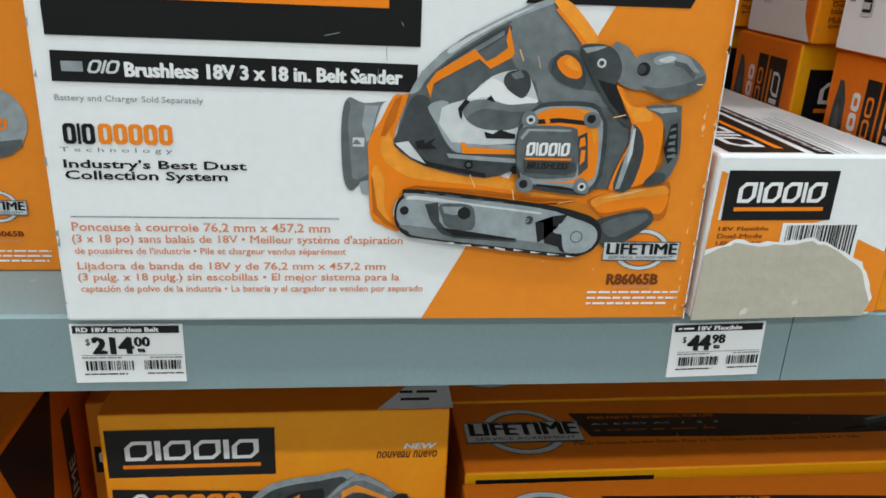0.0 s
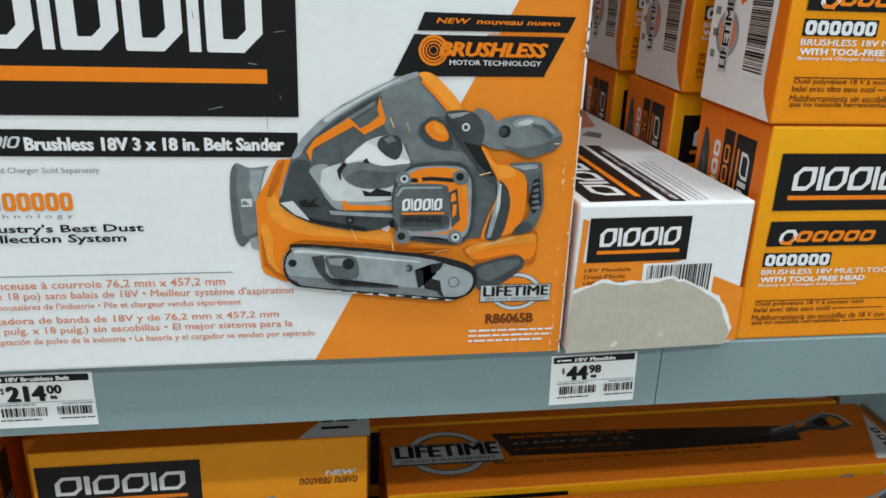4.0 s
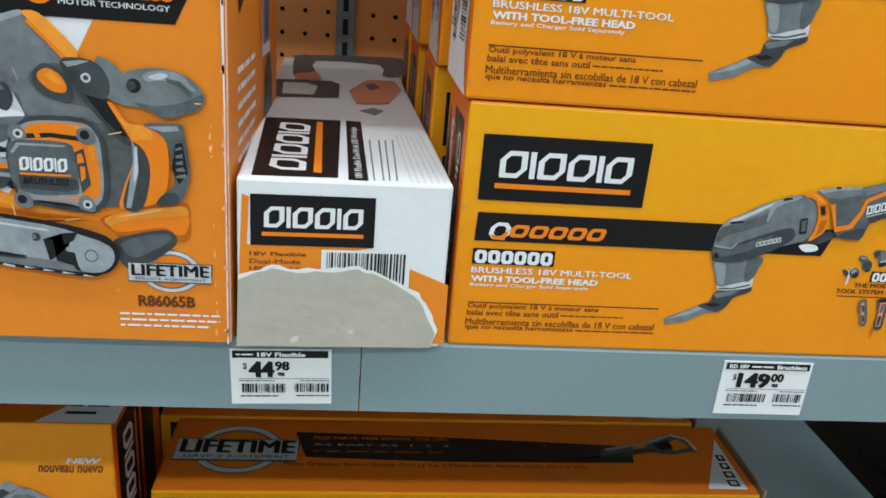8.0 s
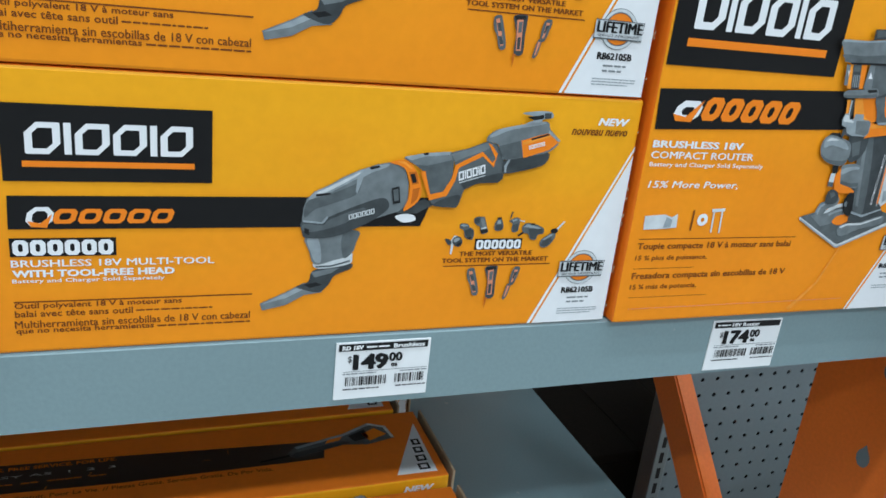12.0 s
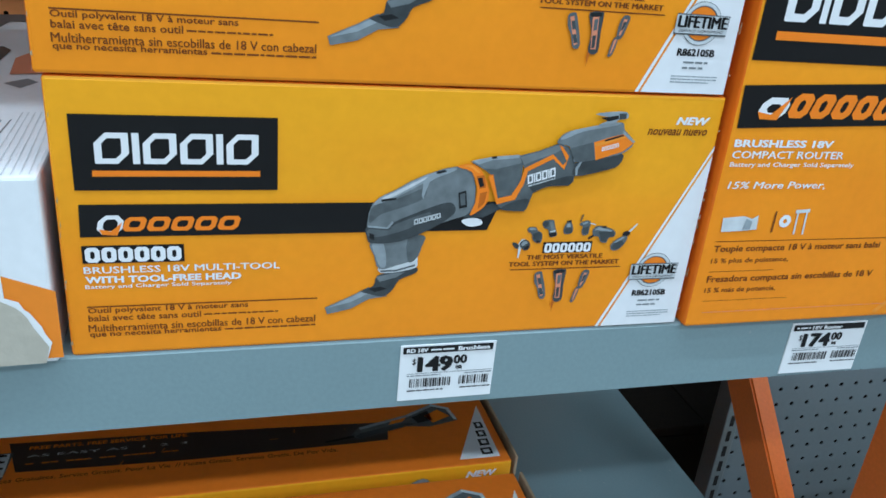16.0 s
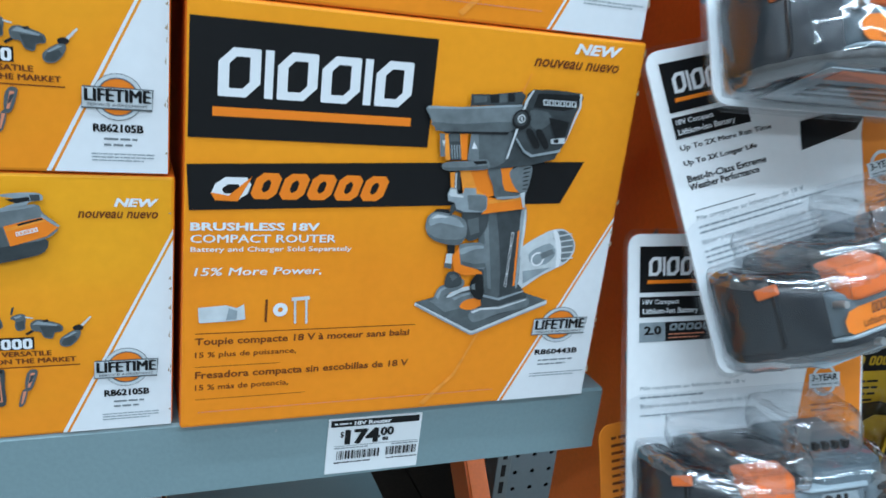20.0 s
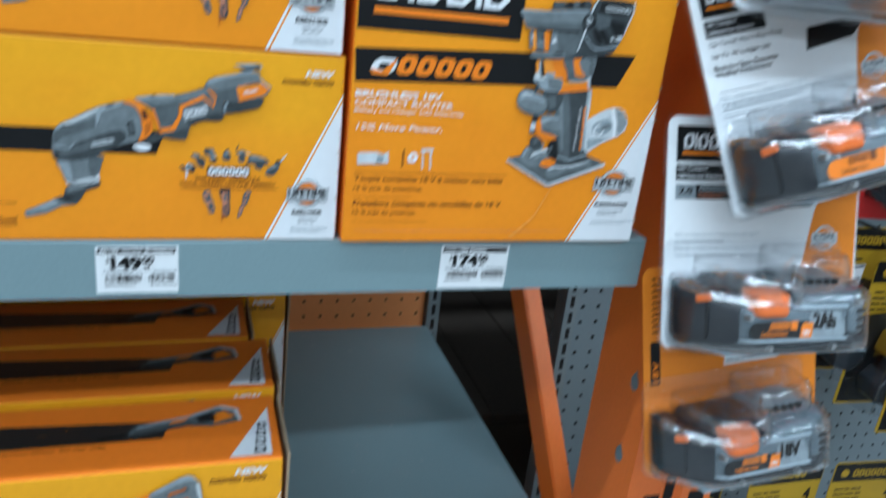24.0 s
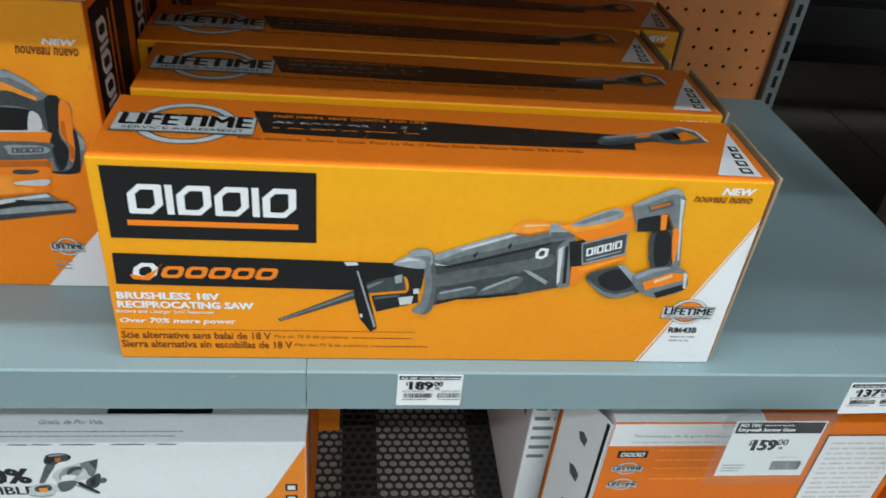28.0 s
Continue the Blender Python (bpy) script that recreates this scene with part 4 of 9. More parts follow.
p.poly("ink_steel", 14.96, (149.5, 49, 161.5, 48, 213.5, 41, 233.5, 39, 238.5, 41, 233.5, 37, 222.5, 36, 161.5, 43, 153.5, 46), 3)
p.poly("ink_pale", 15.08, (152.5, 61, 156.5, 63, 186.5, 59, 211.5, 56, 211.5, 55, 186.5, 58, 157.5, 61), 3)
p.poly("ink_slate", 15.20, (160.5, 59, 166.5, 60, 167.5, 51, 171.5, 46, 183.5, 45, 203.5, 43, 203.5, 41, 174.5, 43, 168.5, 45, 163.5, 51))
p.poly("ink_mid", 15.32, (167.5, 59, 180.5, 59, 183.5, 54, 182.5, 47, 171.5, 48, 168.5, 53), 3)
p.poly("ink_light", 15.44, (168.5, 58, 179.5, 58, 181.5, 55, 173.5, 54, 169.5, 55))
p.poly("ink_dark", 15.56, (168.5, 48, 182.5, 46, 202.5, 43, 202.5, 42, 174.5, 44))
p.disc("ink_dark", 15.68, 178.5, 55, 3.0)
p.disc("ink_dark", 15.80, 151.5, 56, 2.0)
p.disc("ink_slate", 15.92, 208.5, 52, 2.0)
p.ring("ink_light", 16.04, 207.5, 52, 1.0, 0.5)
p.poly("ink_dark", 16.16, (211.5, 51, 215.5, 51, 216.5, 41, 223.5, 39, 224.5, 37, 226.5, 36, 224.5, 45, 220.5, 46, 219.5, 54, 226.5, 55, 223.5, 50, 220.5, 49, 216.5, 48, 216.5, 43, 213.5, 41))
p.poly("ink_light", 16.28, (222.5, 50, 231.5, 52, 239.5, 49, 241.5, 44, 239.5, 39, 234.5, 36, 226.5, 37, 224.5, 45), 3)
p.disc("ink_pale", 16.40, 231.5, 43, 6.0)
p.disc("ink_light", 16.52, 231.5, 43, 6.0)
p.ring("ink_mid", 16.64, 231.5, 44, 3.0, 2.4)
p.poly("ink_pale", 16.76, (161.5, 42, 166.5, 41, 166.5, 41, 161.5, 41))
p.poly("ink_pale", 16.88, (169.5, 41, 174.5, 41, 174.5, 40, 169.5, 41))
p.poly("ink_pale", 17.00, (177.5, 40, 182.5, 40, 182.5, 39, 177.5, 40))
p.poly("ink_pale", 17.12, (185.5, 39, 190.5, 39, 190.5, 38, 185.5, 39))
p.poly("ink_pale", 17.24, (193.5, 39, 198.5, 38, 198.5, 37, 193.5, 38))
p.poly("ink_pale", 17.36, (202.5, 38, 207.5, 37, 207.5, 37, 202.5, 37))
p.poly("ink_pale", 17.48, (210.5, 37, 215.5, 36, 215.5, 36, 210.5, 36))
p.poly("ink_pale", 17.60, (218.5, 36, 224.5, 35, 224.5, 35, 218.5, 35))
p.poly("ink_pale", 17.72, (227.5, 35, 232.5, 34, 232.5, 34, 227.5, 34))
p.poly("ink_mid", 17.84, (160.5, 65, 166.5, 64, 166.5, 63, 160.5, 64))
p.poly("ink_mid", 17.96, (169.5, 64, 176.5, 63, 176.5, 62, 169.5, 63))
p.poly("ink_mid", 18.08, (179.5, 62, 186.5, 62, 186.5, 61, 179.5, 62))
p.poly("ink_mid", 18.20, (189.5, 61, 195.5, 61, 196.5, 60, 189.5, 61))
p.poly("ink_mid", 18.32, (199.5, 60, 206.5, 59, 206.5, 59, 199.5, 60))
p.poly("ink_mid", 18.44, (209.5, 59, 216.5, 58, 216.5, 58, 209.5, 59))
p.poly("ink_mid", 18.56, (219.5, 58, 226.5, 57, 226.5, 57, 219.5, 58))
p.done("printed picture of a grey and orange belt sander")

multi_front = Face(multi, "front")

p = Print(multi_front, "white_corner")
p.poly("ink_white", 1, (253.7, 0.8, 297.8, 0.8, 297.8, 94.1))
p.poly("ink_white", 1, (250.7, 0.8, 252.5, 0.8, 297.8, 96.5, 297.8, 99.1))
p.done()
logo_plate(multi_front, 2, 8, 77, 87.8, 108.4)

p = Print(multi_front, "name_band")
p.poly("ink_black", 2, (8.3, 56.6, 184.7, 56.6, 190.1, 70.9, 8.8, 70.9))
p.emblem("ink_orange", 3, 23.9, 59, 71.2, 65.4, "OOOOO", 2.2, 0.28)
p.hollow("ink_white", 3, 14.3, 57.6, 24.2, 66.2, 2.2, 2)
p.poly("ink_orange", 4, (22.7, 57.3, 16.9, 57.7, 15.7, 60.2, 20.4, 59.2, 24.9, 63.2, 26.2, 66.6))
p.done("black band with slanted orange blocks")

p = Print(multi_front, "lettering")
p.piece("printed_rule")
p.rect("ink_black", 2, 8.3, 44.6, 48.7, 52.7)
p.piece("emblem")
p.emblem("ink_white", 3, 9.1, 45.1, 47.9, 51.9, "OOOOOO", 0, 0.3)
p.piece("text_line")
p.words("BRUSHLESS 18V MULTI-TOOL", "ink_white", 2, 8.4, 39.9, 88.9, 43, 0.03)
p.piece("text_line")
p.words("WITH TOOL-FREE HEAD", "ink_white", 2, 8.6, 35.3, 72.1, 38.5, 0.03)
p.piece("text_line")
p.words("Battery and Charger Sold Separately", "ink_white", 2, 8.3, 32.3, 68, 34.6, 0.01)
p.piece("text_line")
p.words("Outil polyvalent 18 V à moteur sans", "ink_brown", 2, 8.4, 20.3, 75.1, 23.7, 0.015)
p.piece("text_line")
p.words("balai avec tête sans outil", "ink_brown", 2, 8.3, 17.1, 54.6, 20.1, 0.015)
p.piece("text_line")
p.words("Multiherramienta sin escobillas de 18 V con cabezal", "ink_brown", 2, 8, 12, 105.2, 15.5, 0.015)
p.piece("text_line")
p.words("que no necesita herramientas", "ink_brown", 2, 8.2, 8.7, 63.2, 12, 0.015)
p.piece("small_print")
p.bars("ink_brown", 2, 55.9, 17.4, 88.3, 19.3)
p.piece("small_print")
p.bars("ink_brown", 2, 64.7, 9.3, 105.4, 11.3)
p.piece("printed_rule")
p.rect("ink_brown", 2, 8.2, 23.8, 106, 24.4)
p.done("white and brown lettering")

p = Print(multi_front, "corner_lettering")
p.piece("text_line")
p.words("NEW", "ink_white", 2, 273.6, 109.1, 291.4, 112.8, 0.04, 0.25)
p.piece("text_line")
p.words("nouveau nuevo", "ink_brown", 2, 259.4, 103.9, 291.5, 107, 0.02, 0.25)
p.piece("service_badge")
p.badge(2, 264.3, 22.9, 291.9, 42.3)
p.piece("text_line")
p.words("R862105B", "ink_black", 2, 268.6, 17.9, 287.9, 21.3, 0.03)
p.piece("small_print")
p.bars("ink_grey", 2, 272.6, 11.4, 285.6, 16.4, 2)
p.piece("small_print")
p.bars("ink_light", 2, 267.8, 5.3, 292.3, 9.4, 3)
p.done()

p = Print(multi_front, "accessory_picture")
p.rect("ink_black", 2, 214.7, 43.8, 240.8, 49.6)
p.emblem("ink_white", 3, 215.3, 44.1, 240.3, 49, "OOOOOO", 0, 0.3)
p.words("THE MOST VERSATILE", "ink_brown", 2, 207, 40.5, 247.3, 42.8, 0.06)
p.words("TOOL SYSTEM ON THE MARKET", "ink_brown", 2, 198.1, 37.0, 257.1, 39.3, 0.06)
p.rect("ink_brown", 2, 199.1, 35, 258.7, 35.5)
p.poly("ink_pale", 2.06, (201.6, 49, 203.1, 51.5, 205.1, 51.3, 204.7, 49.5, 203.3, 48.3, 203.1, 44.5, 202.7, 41.5, 201.8, 41.7, 202, 45.5))
p.poly("ink_slate", 2.12, (202.4, 49, 203.6, 50.7, 205.6, 51.1, 207.6, 49.2, 207.7, 46.8, 206.2, 45.5, 204.4, 45.9, 202.8, 47.3), 3)
p.poly("ink_light", 2.18, (203, 48.9, 204, 50.3, 205.4, 50.5, 206.6, 49.5, 205.1, 48.5, 203.8, 47.7))
p.poly("ink_dark", 2.24, (204.7, 46.9, 206.5, 48.1, 207.6, 47.6, 206.8, 46.1, 205.2, 45.9))
p.poly("ink_slate", 2.30, (198.3, 49.6, 199.9, 49.8, 202.1, 48.3, 201.7, 46.6, 200, 47), 3)
p.poly("ink_mid", 2.36, (205.3, 56.8, 206.5, 57.8, 209.6, 57.5, 210.8, 55.8, 213, 54.5, 213.6, 51.6, 212.9, 49.4, 210.8, 49.4, 208.8, 50.8, 207.8, 54.2, 205.9, 55.2), 3)
p.poly("ink_slate", 2.42, (208.4, 54.2, 211.3, 55.2, 213.1, 54.2, 213.4, 51.4, 211.3, 50.4, 209.2, 51.2))
p.poly("ink_light", 2.48, (205.9, 56.8, 207, 57.4, 209.4, 57.1, 209.9, 56.4, 207.4, 56))
p.poly("ink_dark", 2.54, (209.9, 50.4, 212.7, 50.8, 212.4, 49.4, 210.8, 49.4))
p.poly("ink_mid", 2.60, (212.6, 59.5, 213.8, 61.1, 218, 61.2, 218.8, 59.7, 220.2, 55.7, 221, 53.1, 217.4, 52.3, 216.1, 56.1, 213.9, 57.1), 3)
p.poly("ink_slate", 2.66, (212.8, 59.3, 213.8, 60.7, 215.7, 60.5, 215.8, 57.9, 213.8, 57.5))
p.poly("ink_steel", 2.72, (216.1, 60.3, 217.9, 60.6, 219.6, 55.7, 217.8, 55.3))
p.poly("ink_dark", 2.78, (216.5, 54.1, 220.3, 54.9, 221, 53.1, 217.4, 52.3))
p.poly("ink_pale", 2.84, (217, 55.3, 219.8, 55.9, 220.1, 55.3, 217.3, 54.7))
p.poly("ink_dark", 2.90, (225.1, 60.8, 227.5, 61, 227.7, 59.6, 225.5, 59.4))
p.poly("ink_mid", 2.96, (224.7, 59, 226, 60, 227.7, 59.8, 228.9, 57.2, 229, 54.8, 227.3, 53.8, 224.8, 54, 224, 56.2), 3)
p.poly("ink_slate", 3.02, (224.8, 56.8, 228.3, 57.2, 228.8, 54.8, 227.3, 54, 224.9, 54.4))
p.poly("ink_light", 3.08, (225.5, 59.2, 227.1, 59.4, 227.6, 57.6, 225.5, 57.4))
p.poly("ink_slate", 3.14, (232.7, 63.8, 233.7, 64, 232.8, 60.2, 232.2, 60.4))
p.poly("ink_mid", 3.20, (232.5, 59.6, 235.7, 60.8, 238, 59.8, 237.7, 55.9, 237.4, 53.5, 234.8, 52.9, 233.7, 54.8, 233.9, 57.6, 232.3, 58.4), 3)
p.poly("ink_slate", 3.26, (234, 56.8, 237.2, 57.7, 237.4, 53.9, 234.9, 53.3))
p.poly("ink_light", 3.32, (233.4, 59.4, 236, 60.2, 236.5, 59.4, 234.1, 58.6))
p.poly("ink_pale", 3.38, (237.6, 59.6, 240.8, 58.9, 240.7, 58.3, 237.7, 59))
p.poly("ink_dark", 3.44, (237.5, 51.5, 241.4, 53.9, 242.2, 53.2, 238.3, 50.6))
p.poly("ink_mid", 3.50, (239.6, 55.9, 242.1, 57.9, 246.9, 57.1, 251.8, 55, 252.1, 52.1, 249.1, 51.3, 248.1, 48.7, 244.9, 49.3, 243.4, 52, 240.5, 52.7), 3)
p.poly("ink_slate", 3.56, (243.2, 54.7, 251.2, 54.6, 251.8, 52.3, 248.9, 51.5, 247.8, 49.1, 245.1, 49.7))
p.poly("ink_light", 3.62, (240.3, 55.7, 242.4, 57.3, 250.5, 55.2, 249.7, 54.6, 242.9, 55.5))
p.poly("ink_dark", 3.68, (244.1, 57.5, 246.4, 57.9, 246.9, 56.9, 244.9, 56.5))
p.poly("ink_pale", 3.74, (259.1, 54.5, 263.2, 58.8, 263.9, 58.4, 260.1, 53.7))
p.poly("ink_dark", 3.80, (256.2, 53.7, 258.6, 54.9, 260.6, 53.7, 259.5, 52.2, 257.4, 51.8), 3)
p.poly("ink_mid", 3.86, (250.9, 46.1, 251.5, 48.8, 256.4, 52.1, 259.4, 51.6, 258.3, 47.9, 255.3, 44.8, 252.2, 44.6), 3)
p.poly("ink_slate", 3.92, (251.5, 46.1, 252.7, 48.4, 256.8, 49.8, 258, 48.1, 255.2, 45.2, 252.4, 45.1))
p.poly("ink_light", 3.98, (252, 48.6, 256.5, 51.6, 258.1, 51.4, 253.7, 48.8))
p.poly("ink_mid", 4.04, (212.3, 32.9, 215, 34.1, 216.5, 32.4, 219.7, 20.4, 216.5, 19.2, 214.7, 24.8, 212.7, 28.2), 3)
p.poly("ink_rust", 4.10, (213.2, 32.1, 215, 32.7, 218.4, 20.9, 216.8, 20.3))
p.poly("ink_slate", 4.16, (214, 30.4, 215.6, 30.8, 216.7, 27.2, 215.1, 26.9))
p.poly("ink_slate", 4.22, (215.4, 24.8, 217, 25.1, 218.3, 21.5, 216.7, 21.1))
p.poly("ink_slate", 4.28, (222.2, 34.5, 227.9, 35, 228.9, 33.5, 228.6, 26.4, 228.6, 17.7, 224.1, 17.7, 224.2, 26.1, 222.7, 30.8), 3)
p.poly("ink_rust", 4.34, (223.8, 32.6, 226.8, 33.1, 227.5, 19, 225, 18.9))
p.poly("ink_mid", 4.40, (224.7, 31.7, 226.6, 32.1, 226.6, 27.3, 225, 26.9))
p.poly("ink_dark", 4.46, (222.3, 34.3, 227.9, 34.8, 228.1, 33.1, 222.9, 32.6))
p.poly("ink_slate", 4.52, (225, 24.8, 226.7, 25.2, 226.8, 19.7, 225.3, 19.5))
p.poly("ink_burnt", 4.58, (223.5, 17.5, 225, 17.4, 223.9, 11.2))
p.poly("ink_mid", 4.64, (239.3, 34.3, 241.6, 33.6, 241.2, 30.4, 239.2, 24.7, 236.9, 24, 236.6, 27.8, 237.4, 32.2), 3)
p.poly("ink_rust", 4.70, (238.9, 32.6, 240.6, 32.5, 238.4, 25.6, 237.4, 25.4))
p.poly("ink_slate", 4.76, (238.9, 31.3, 240.4, 31.5, 238.9, 27.9, 237.9, 27.5))
p.poly("ink_mid", 4.82, (235.6, 24.4, 237.5, 24.4, 236, 17.4, 233.7, 16.2, 234.4, 20.6), 3)
p.poly("ink_rust", 4.88, (235.7, 23.6, 237, 23.8, 235.3, 17.6, 234.6, 17.4))
p.done("row of small printed tool heads")

p = Print(multi_front, "tool_picture")
p.poly("ink_steel", 2.12, (109.6, 19, 121.4, 24.4, 129.7, 28.8, 138.9, 23.7, 130, 22.5, 121.7, 17.8, 110.7, 15.4))
p.poly("ink_light", 2.24, (110.4, 18.6, 121.4, 23.8, 129.2, 27.6, 131.2, 26.2, 121.5, 21.3))
p.poly("ink_slate", 2.36, (126.1, 27.1, 131.8, 29.3, 133.6, 34.7, 142.1, 36.8, 151.5, 38.3, 152, 35.5, 144.1, 32, 141.5, 27.4, 137.1, 23.7, 129.9, 25.2), 3)
p.poly("ink_steel", 2.48, (132.8, 34, 142.2, 35.8, 146.5, 36, 142.3, 33.3, 134.7, 31.4))
p.poly("ink_dark", 2.60, (129.7, 27.9, 135.4, 28.9, 138.4, 27.5, 132.7, 26.1))
p.poly("ink_pale", 2.72, (134.1, 38.9, 143.3, 40.5, 151.1, 43.9, 152.2, 41.1, 151.3, 38, 142.1, 36.1, 135, 36.1), 3)
p.poly("ink_mid", 2.84, (134.6, 37.3, 142, 37.4, 151.1, 39.9, 151.2, 39, 142.1, 36.5, 135, 36.4))
p.poly("ink_steel", 2.96, (129.3, 51.8, 141.1, 51.8, 154.3, 54.5, 153.6, 48.8, 151.2, 42.7, 142.2, 39.6, 134.2, 38, 131.4, 44.8), 3)
p.poly("ink_light", 3.08, (130.2, 50.9, 135.5, 50.7, 137.3, 40, 134.5, 39.2, 131.9, 44.8), 3)
p.poly("ink_mid", 3.20, (146.7, 53.2, 154.3, 54.5, 153.6, 48.8, 151.2, 42.7, 147.5, 41.6), 3)
p.poly("ink_slate", 3.32, (167.2, 65.4, 177.4, 67.7, 185.7, 70.3, 190.8, 67.6, 182.1, 63.1, 173.2, 63))
p.poly("ink_white", 3.44, (171.6, 61.8, 176.2, 62.9, 180.7, 62.2, 181.9, 59.8, 177, 58.5, 173.6, 59.5), 3)
p.poly("ink_steel", 3.56, (127.3, 59.8, 127.8, 65.9, 129.2, 70.2, 132.5, 73.6, 139.4, 77, 146, 81, 152.7, 84.1, 160.9, 86.9, 167.8, 88.2, 173.9, 87, 176.8, 78.3, 177.3, 68, 173.1, 64.2, 161.8, 60.6, 153.6, 56.4, 142.5, 51.9, 129.9, 51.5, 127.5, 54.5))
p.poly("ink_light", 3.68, (129.8, 69.9, 132.8, 73.5, 139.5, 76.7, 152.8, 83.8, 165, 87.2, 165.8, 85.8, 153.8, 81, 141, 73.9, 133.3, 70.8), 3)
p.poly("ink_pale", 3.80, (133.4, 73, 139.5, 76.1, 152.3, 82.7, 151.6, 81.2, 140.4, 74.7, 134, 71.9), 3)
p.poly("ink_mid", 3.92, (128.1, 64.2, 130.3, 69.6, 141.1, 73, 153.2, 78.4, 153.9, 79.5, 152.3, 72.6, 141.4, 68.1, 133.3, 65.3, 128.8, 61.2), 3)
p.poly("ink_light", 4.04, (151.9, 81, 161.1, 84.7, 159.7, 83.8, 154.7, 80.7, 152.3, 72.6, 151.6, 74.1))
p.poly("ink_dark", 4.16, (157.3, 85.5, 161.8, 86.4, 162.4, 85.5, 158, 84.4))
p.poly("ink_dark", 4.28, (132.9, 72.5, 139.7, 73.3, 140, 72.4, 133.5, 71.3))
p.poly("ink_slate", 4.40, (127.3, 59.5, 137.6, 58.7, 139.4, 61.4, 154.1, 67.7, 163.8, 70.8, 167.5, 69.3, 167.7, 65.4, 161.8, 60.6, 153.6, 56.1, 142.5, 51.8, 129.9, 51.3, 127.5, 54.5), 3)
p.poly("ink_mid", 4.52, (128.2, 58.3, 137.1, 57.6, 140.5, 60.5, 155.6, 66.2, 154.5, 62.3, 142.2, 56.6, 129.2, 54.2), 3)
p.poly("ink_light", 4.64, (127.8, 60.1, 136.4, 59.1, 138.8, 62, 139.4, 61.1, 137, 58.2, 127.9, 59.1))
p.poly("ink_dark", 4.76, (128.6, 56.3, 130.8, 55.6, 130.9, 52.9, 128.7, 53.9))
p.poly("ink_pale", 4.88, (149.1, 60.1, 150.9, 60.6, 150.7, 63.1, 148.9, 62.6))
p.poly("ink_slate", 5.00, (149.6, 60.7, 150.4, 60.9, 150.3, 62.5, 149.5, 62.2))
p.poly("ink_pale", 5.12, (151.2, 60.6, 153, 61.1, 152.8, 63.7, 151, 63.2))
p.poly("ink_slate", 5.24, (151.6, 61.3, 152.4, 61.5, 152.3, 63, 151.5, 62.8))
p.poly("ink_pale", 5.36, (153.2, 61.2, 155, 61.7, 154.8, 64.2, 153, 63.7))
p.poly("ink_slate", 5.48, (153.7, 61.8, 154.5, 62.1, 154.4, 63.6, 153.5, 63.3))
p.poly("ink_pale", 5.60, (155.2, 61.8, 157.1, 62.3, 156.9, 64.8, 155, 64.3))
p.poly("ink_slate", 5.72, (155.7, 62.4, 156.5, 62.6, 156.4, 64.1, 155.6, 63.9))
p.poly("ink_pale", 5.84, (157.3, 62.3, 159.1, 62.8, 158.9, 65.4, 157.1, 64.8))
p.poly("ink_slate", 5.96, (157.7, 63, 158.6, 63.2, 158.5, 64.7, 157.6, 64.5))
p.poly("ink_pale", 6.08, (159.4, 62.9, 161.2, 63.4, 161, 65.9, 159.1, 65.4))
p.poly("ink_slate", 6.20, (159.8, 63.5, 160.6, 63.8, 160.5, 65.3, 159.7, 65))
p.poly("ink_dark", 6.32, (168.6, 75.7, 172.2, 76.7, 173.4, 68.6, 169.8, 67.9))
p.poly("ink_mid", 6.44, (169.4, 74.9, 171.8, 75.6, 172.5, 69.8, 170.3, 69.3))
p.poly("ink_orange", 6.56, (166.7, 88.1, 173.4, 89.3, 178.3, 86.3, 182.7, 78.3, 182.9, 70.9, 179, 66.5, 175.1, 64.7, 177.1, 71, 177.1, 78.3, 173.8, 85.6), 3)
p.poly("ink_amber", 6.68, (169.5, 88.4, 173.4, 88.7, 177.8, 85.6, 176.7, 85.3, 173.5, 87.6), 3)
p.poly("ink_burnt", 6.80, (176.3, 83.6, 180, 84.1, 181.5, 78.3, 178.4, 77.5))
p.poly("ink_dark", 6.92, (176.9, 82.7, 179.2, 83, 180.6, 78.9, 178.6, 78.3))
p.poly("ink_burnt", 7.04, (178.9, 75.4, 182.3, 76.3, 181.5, 70.6, 178.6, 67.7))
p.poly("ink_mid", 7.16, (172.9, 90.4, 183, 92.7, 196, 93.7, 198.1, 90.9, 198.2, 79.8, 194.5, 73.5, 187.1, 70.9, 183.8, 83.9, 179.3, 87))
p.poly("ink_steel", 7.28, (173.5, 90.7, 183, 92.7, 196, 93.7, 197.4, 90, 185.1, 87, 179.3, 87.3))
p.poly("ink_light", 7.40, (173.5, 91, 183, 93, 195.9, 94, 195.6, 92.4, 183.2, 91.3, 176.8, 89.3))
p.poly("ink_dark", 7.52, (182.4, 93, 185, 93.3, 185.1, 92.2, 182.8, 91.9))
p.poly("ink_mid", 7.64, (196, 93.6, 204.6, 95.8, 214.4, 99.6, 219.5, 98, 222.5, 93.8, 225, 87.2, 224.5, 81.2, 222.3, 79.1, 213.1, 78.8, 210.2, 78.1, 204.8, 75.3, 202.8, 67.7, 201.2, 66.5, 190.5, 67.4, 187.2, 70, 195.9, 72.3, 199.1, 87.1))
p.poly("ink_steel", 7.76, (196.4, 92.9, 204.6, 95.2, 214.5, 99.1, 218, 98, 213.7, 95, 202.3, 90.9, 198.7, 89.1))
p.poly("ink_slate", 7.88, (190.4, 68.5, 196, 71.4, 203.1, 72.6, 202.3, 67.1, 199.7, 66.4, 190.5, 67.1), 3)
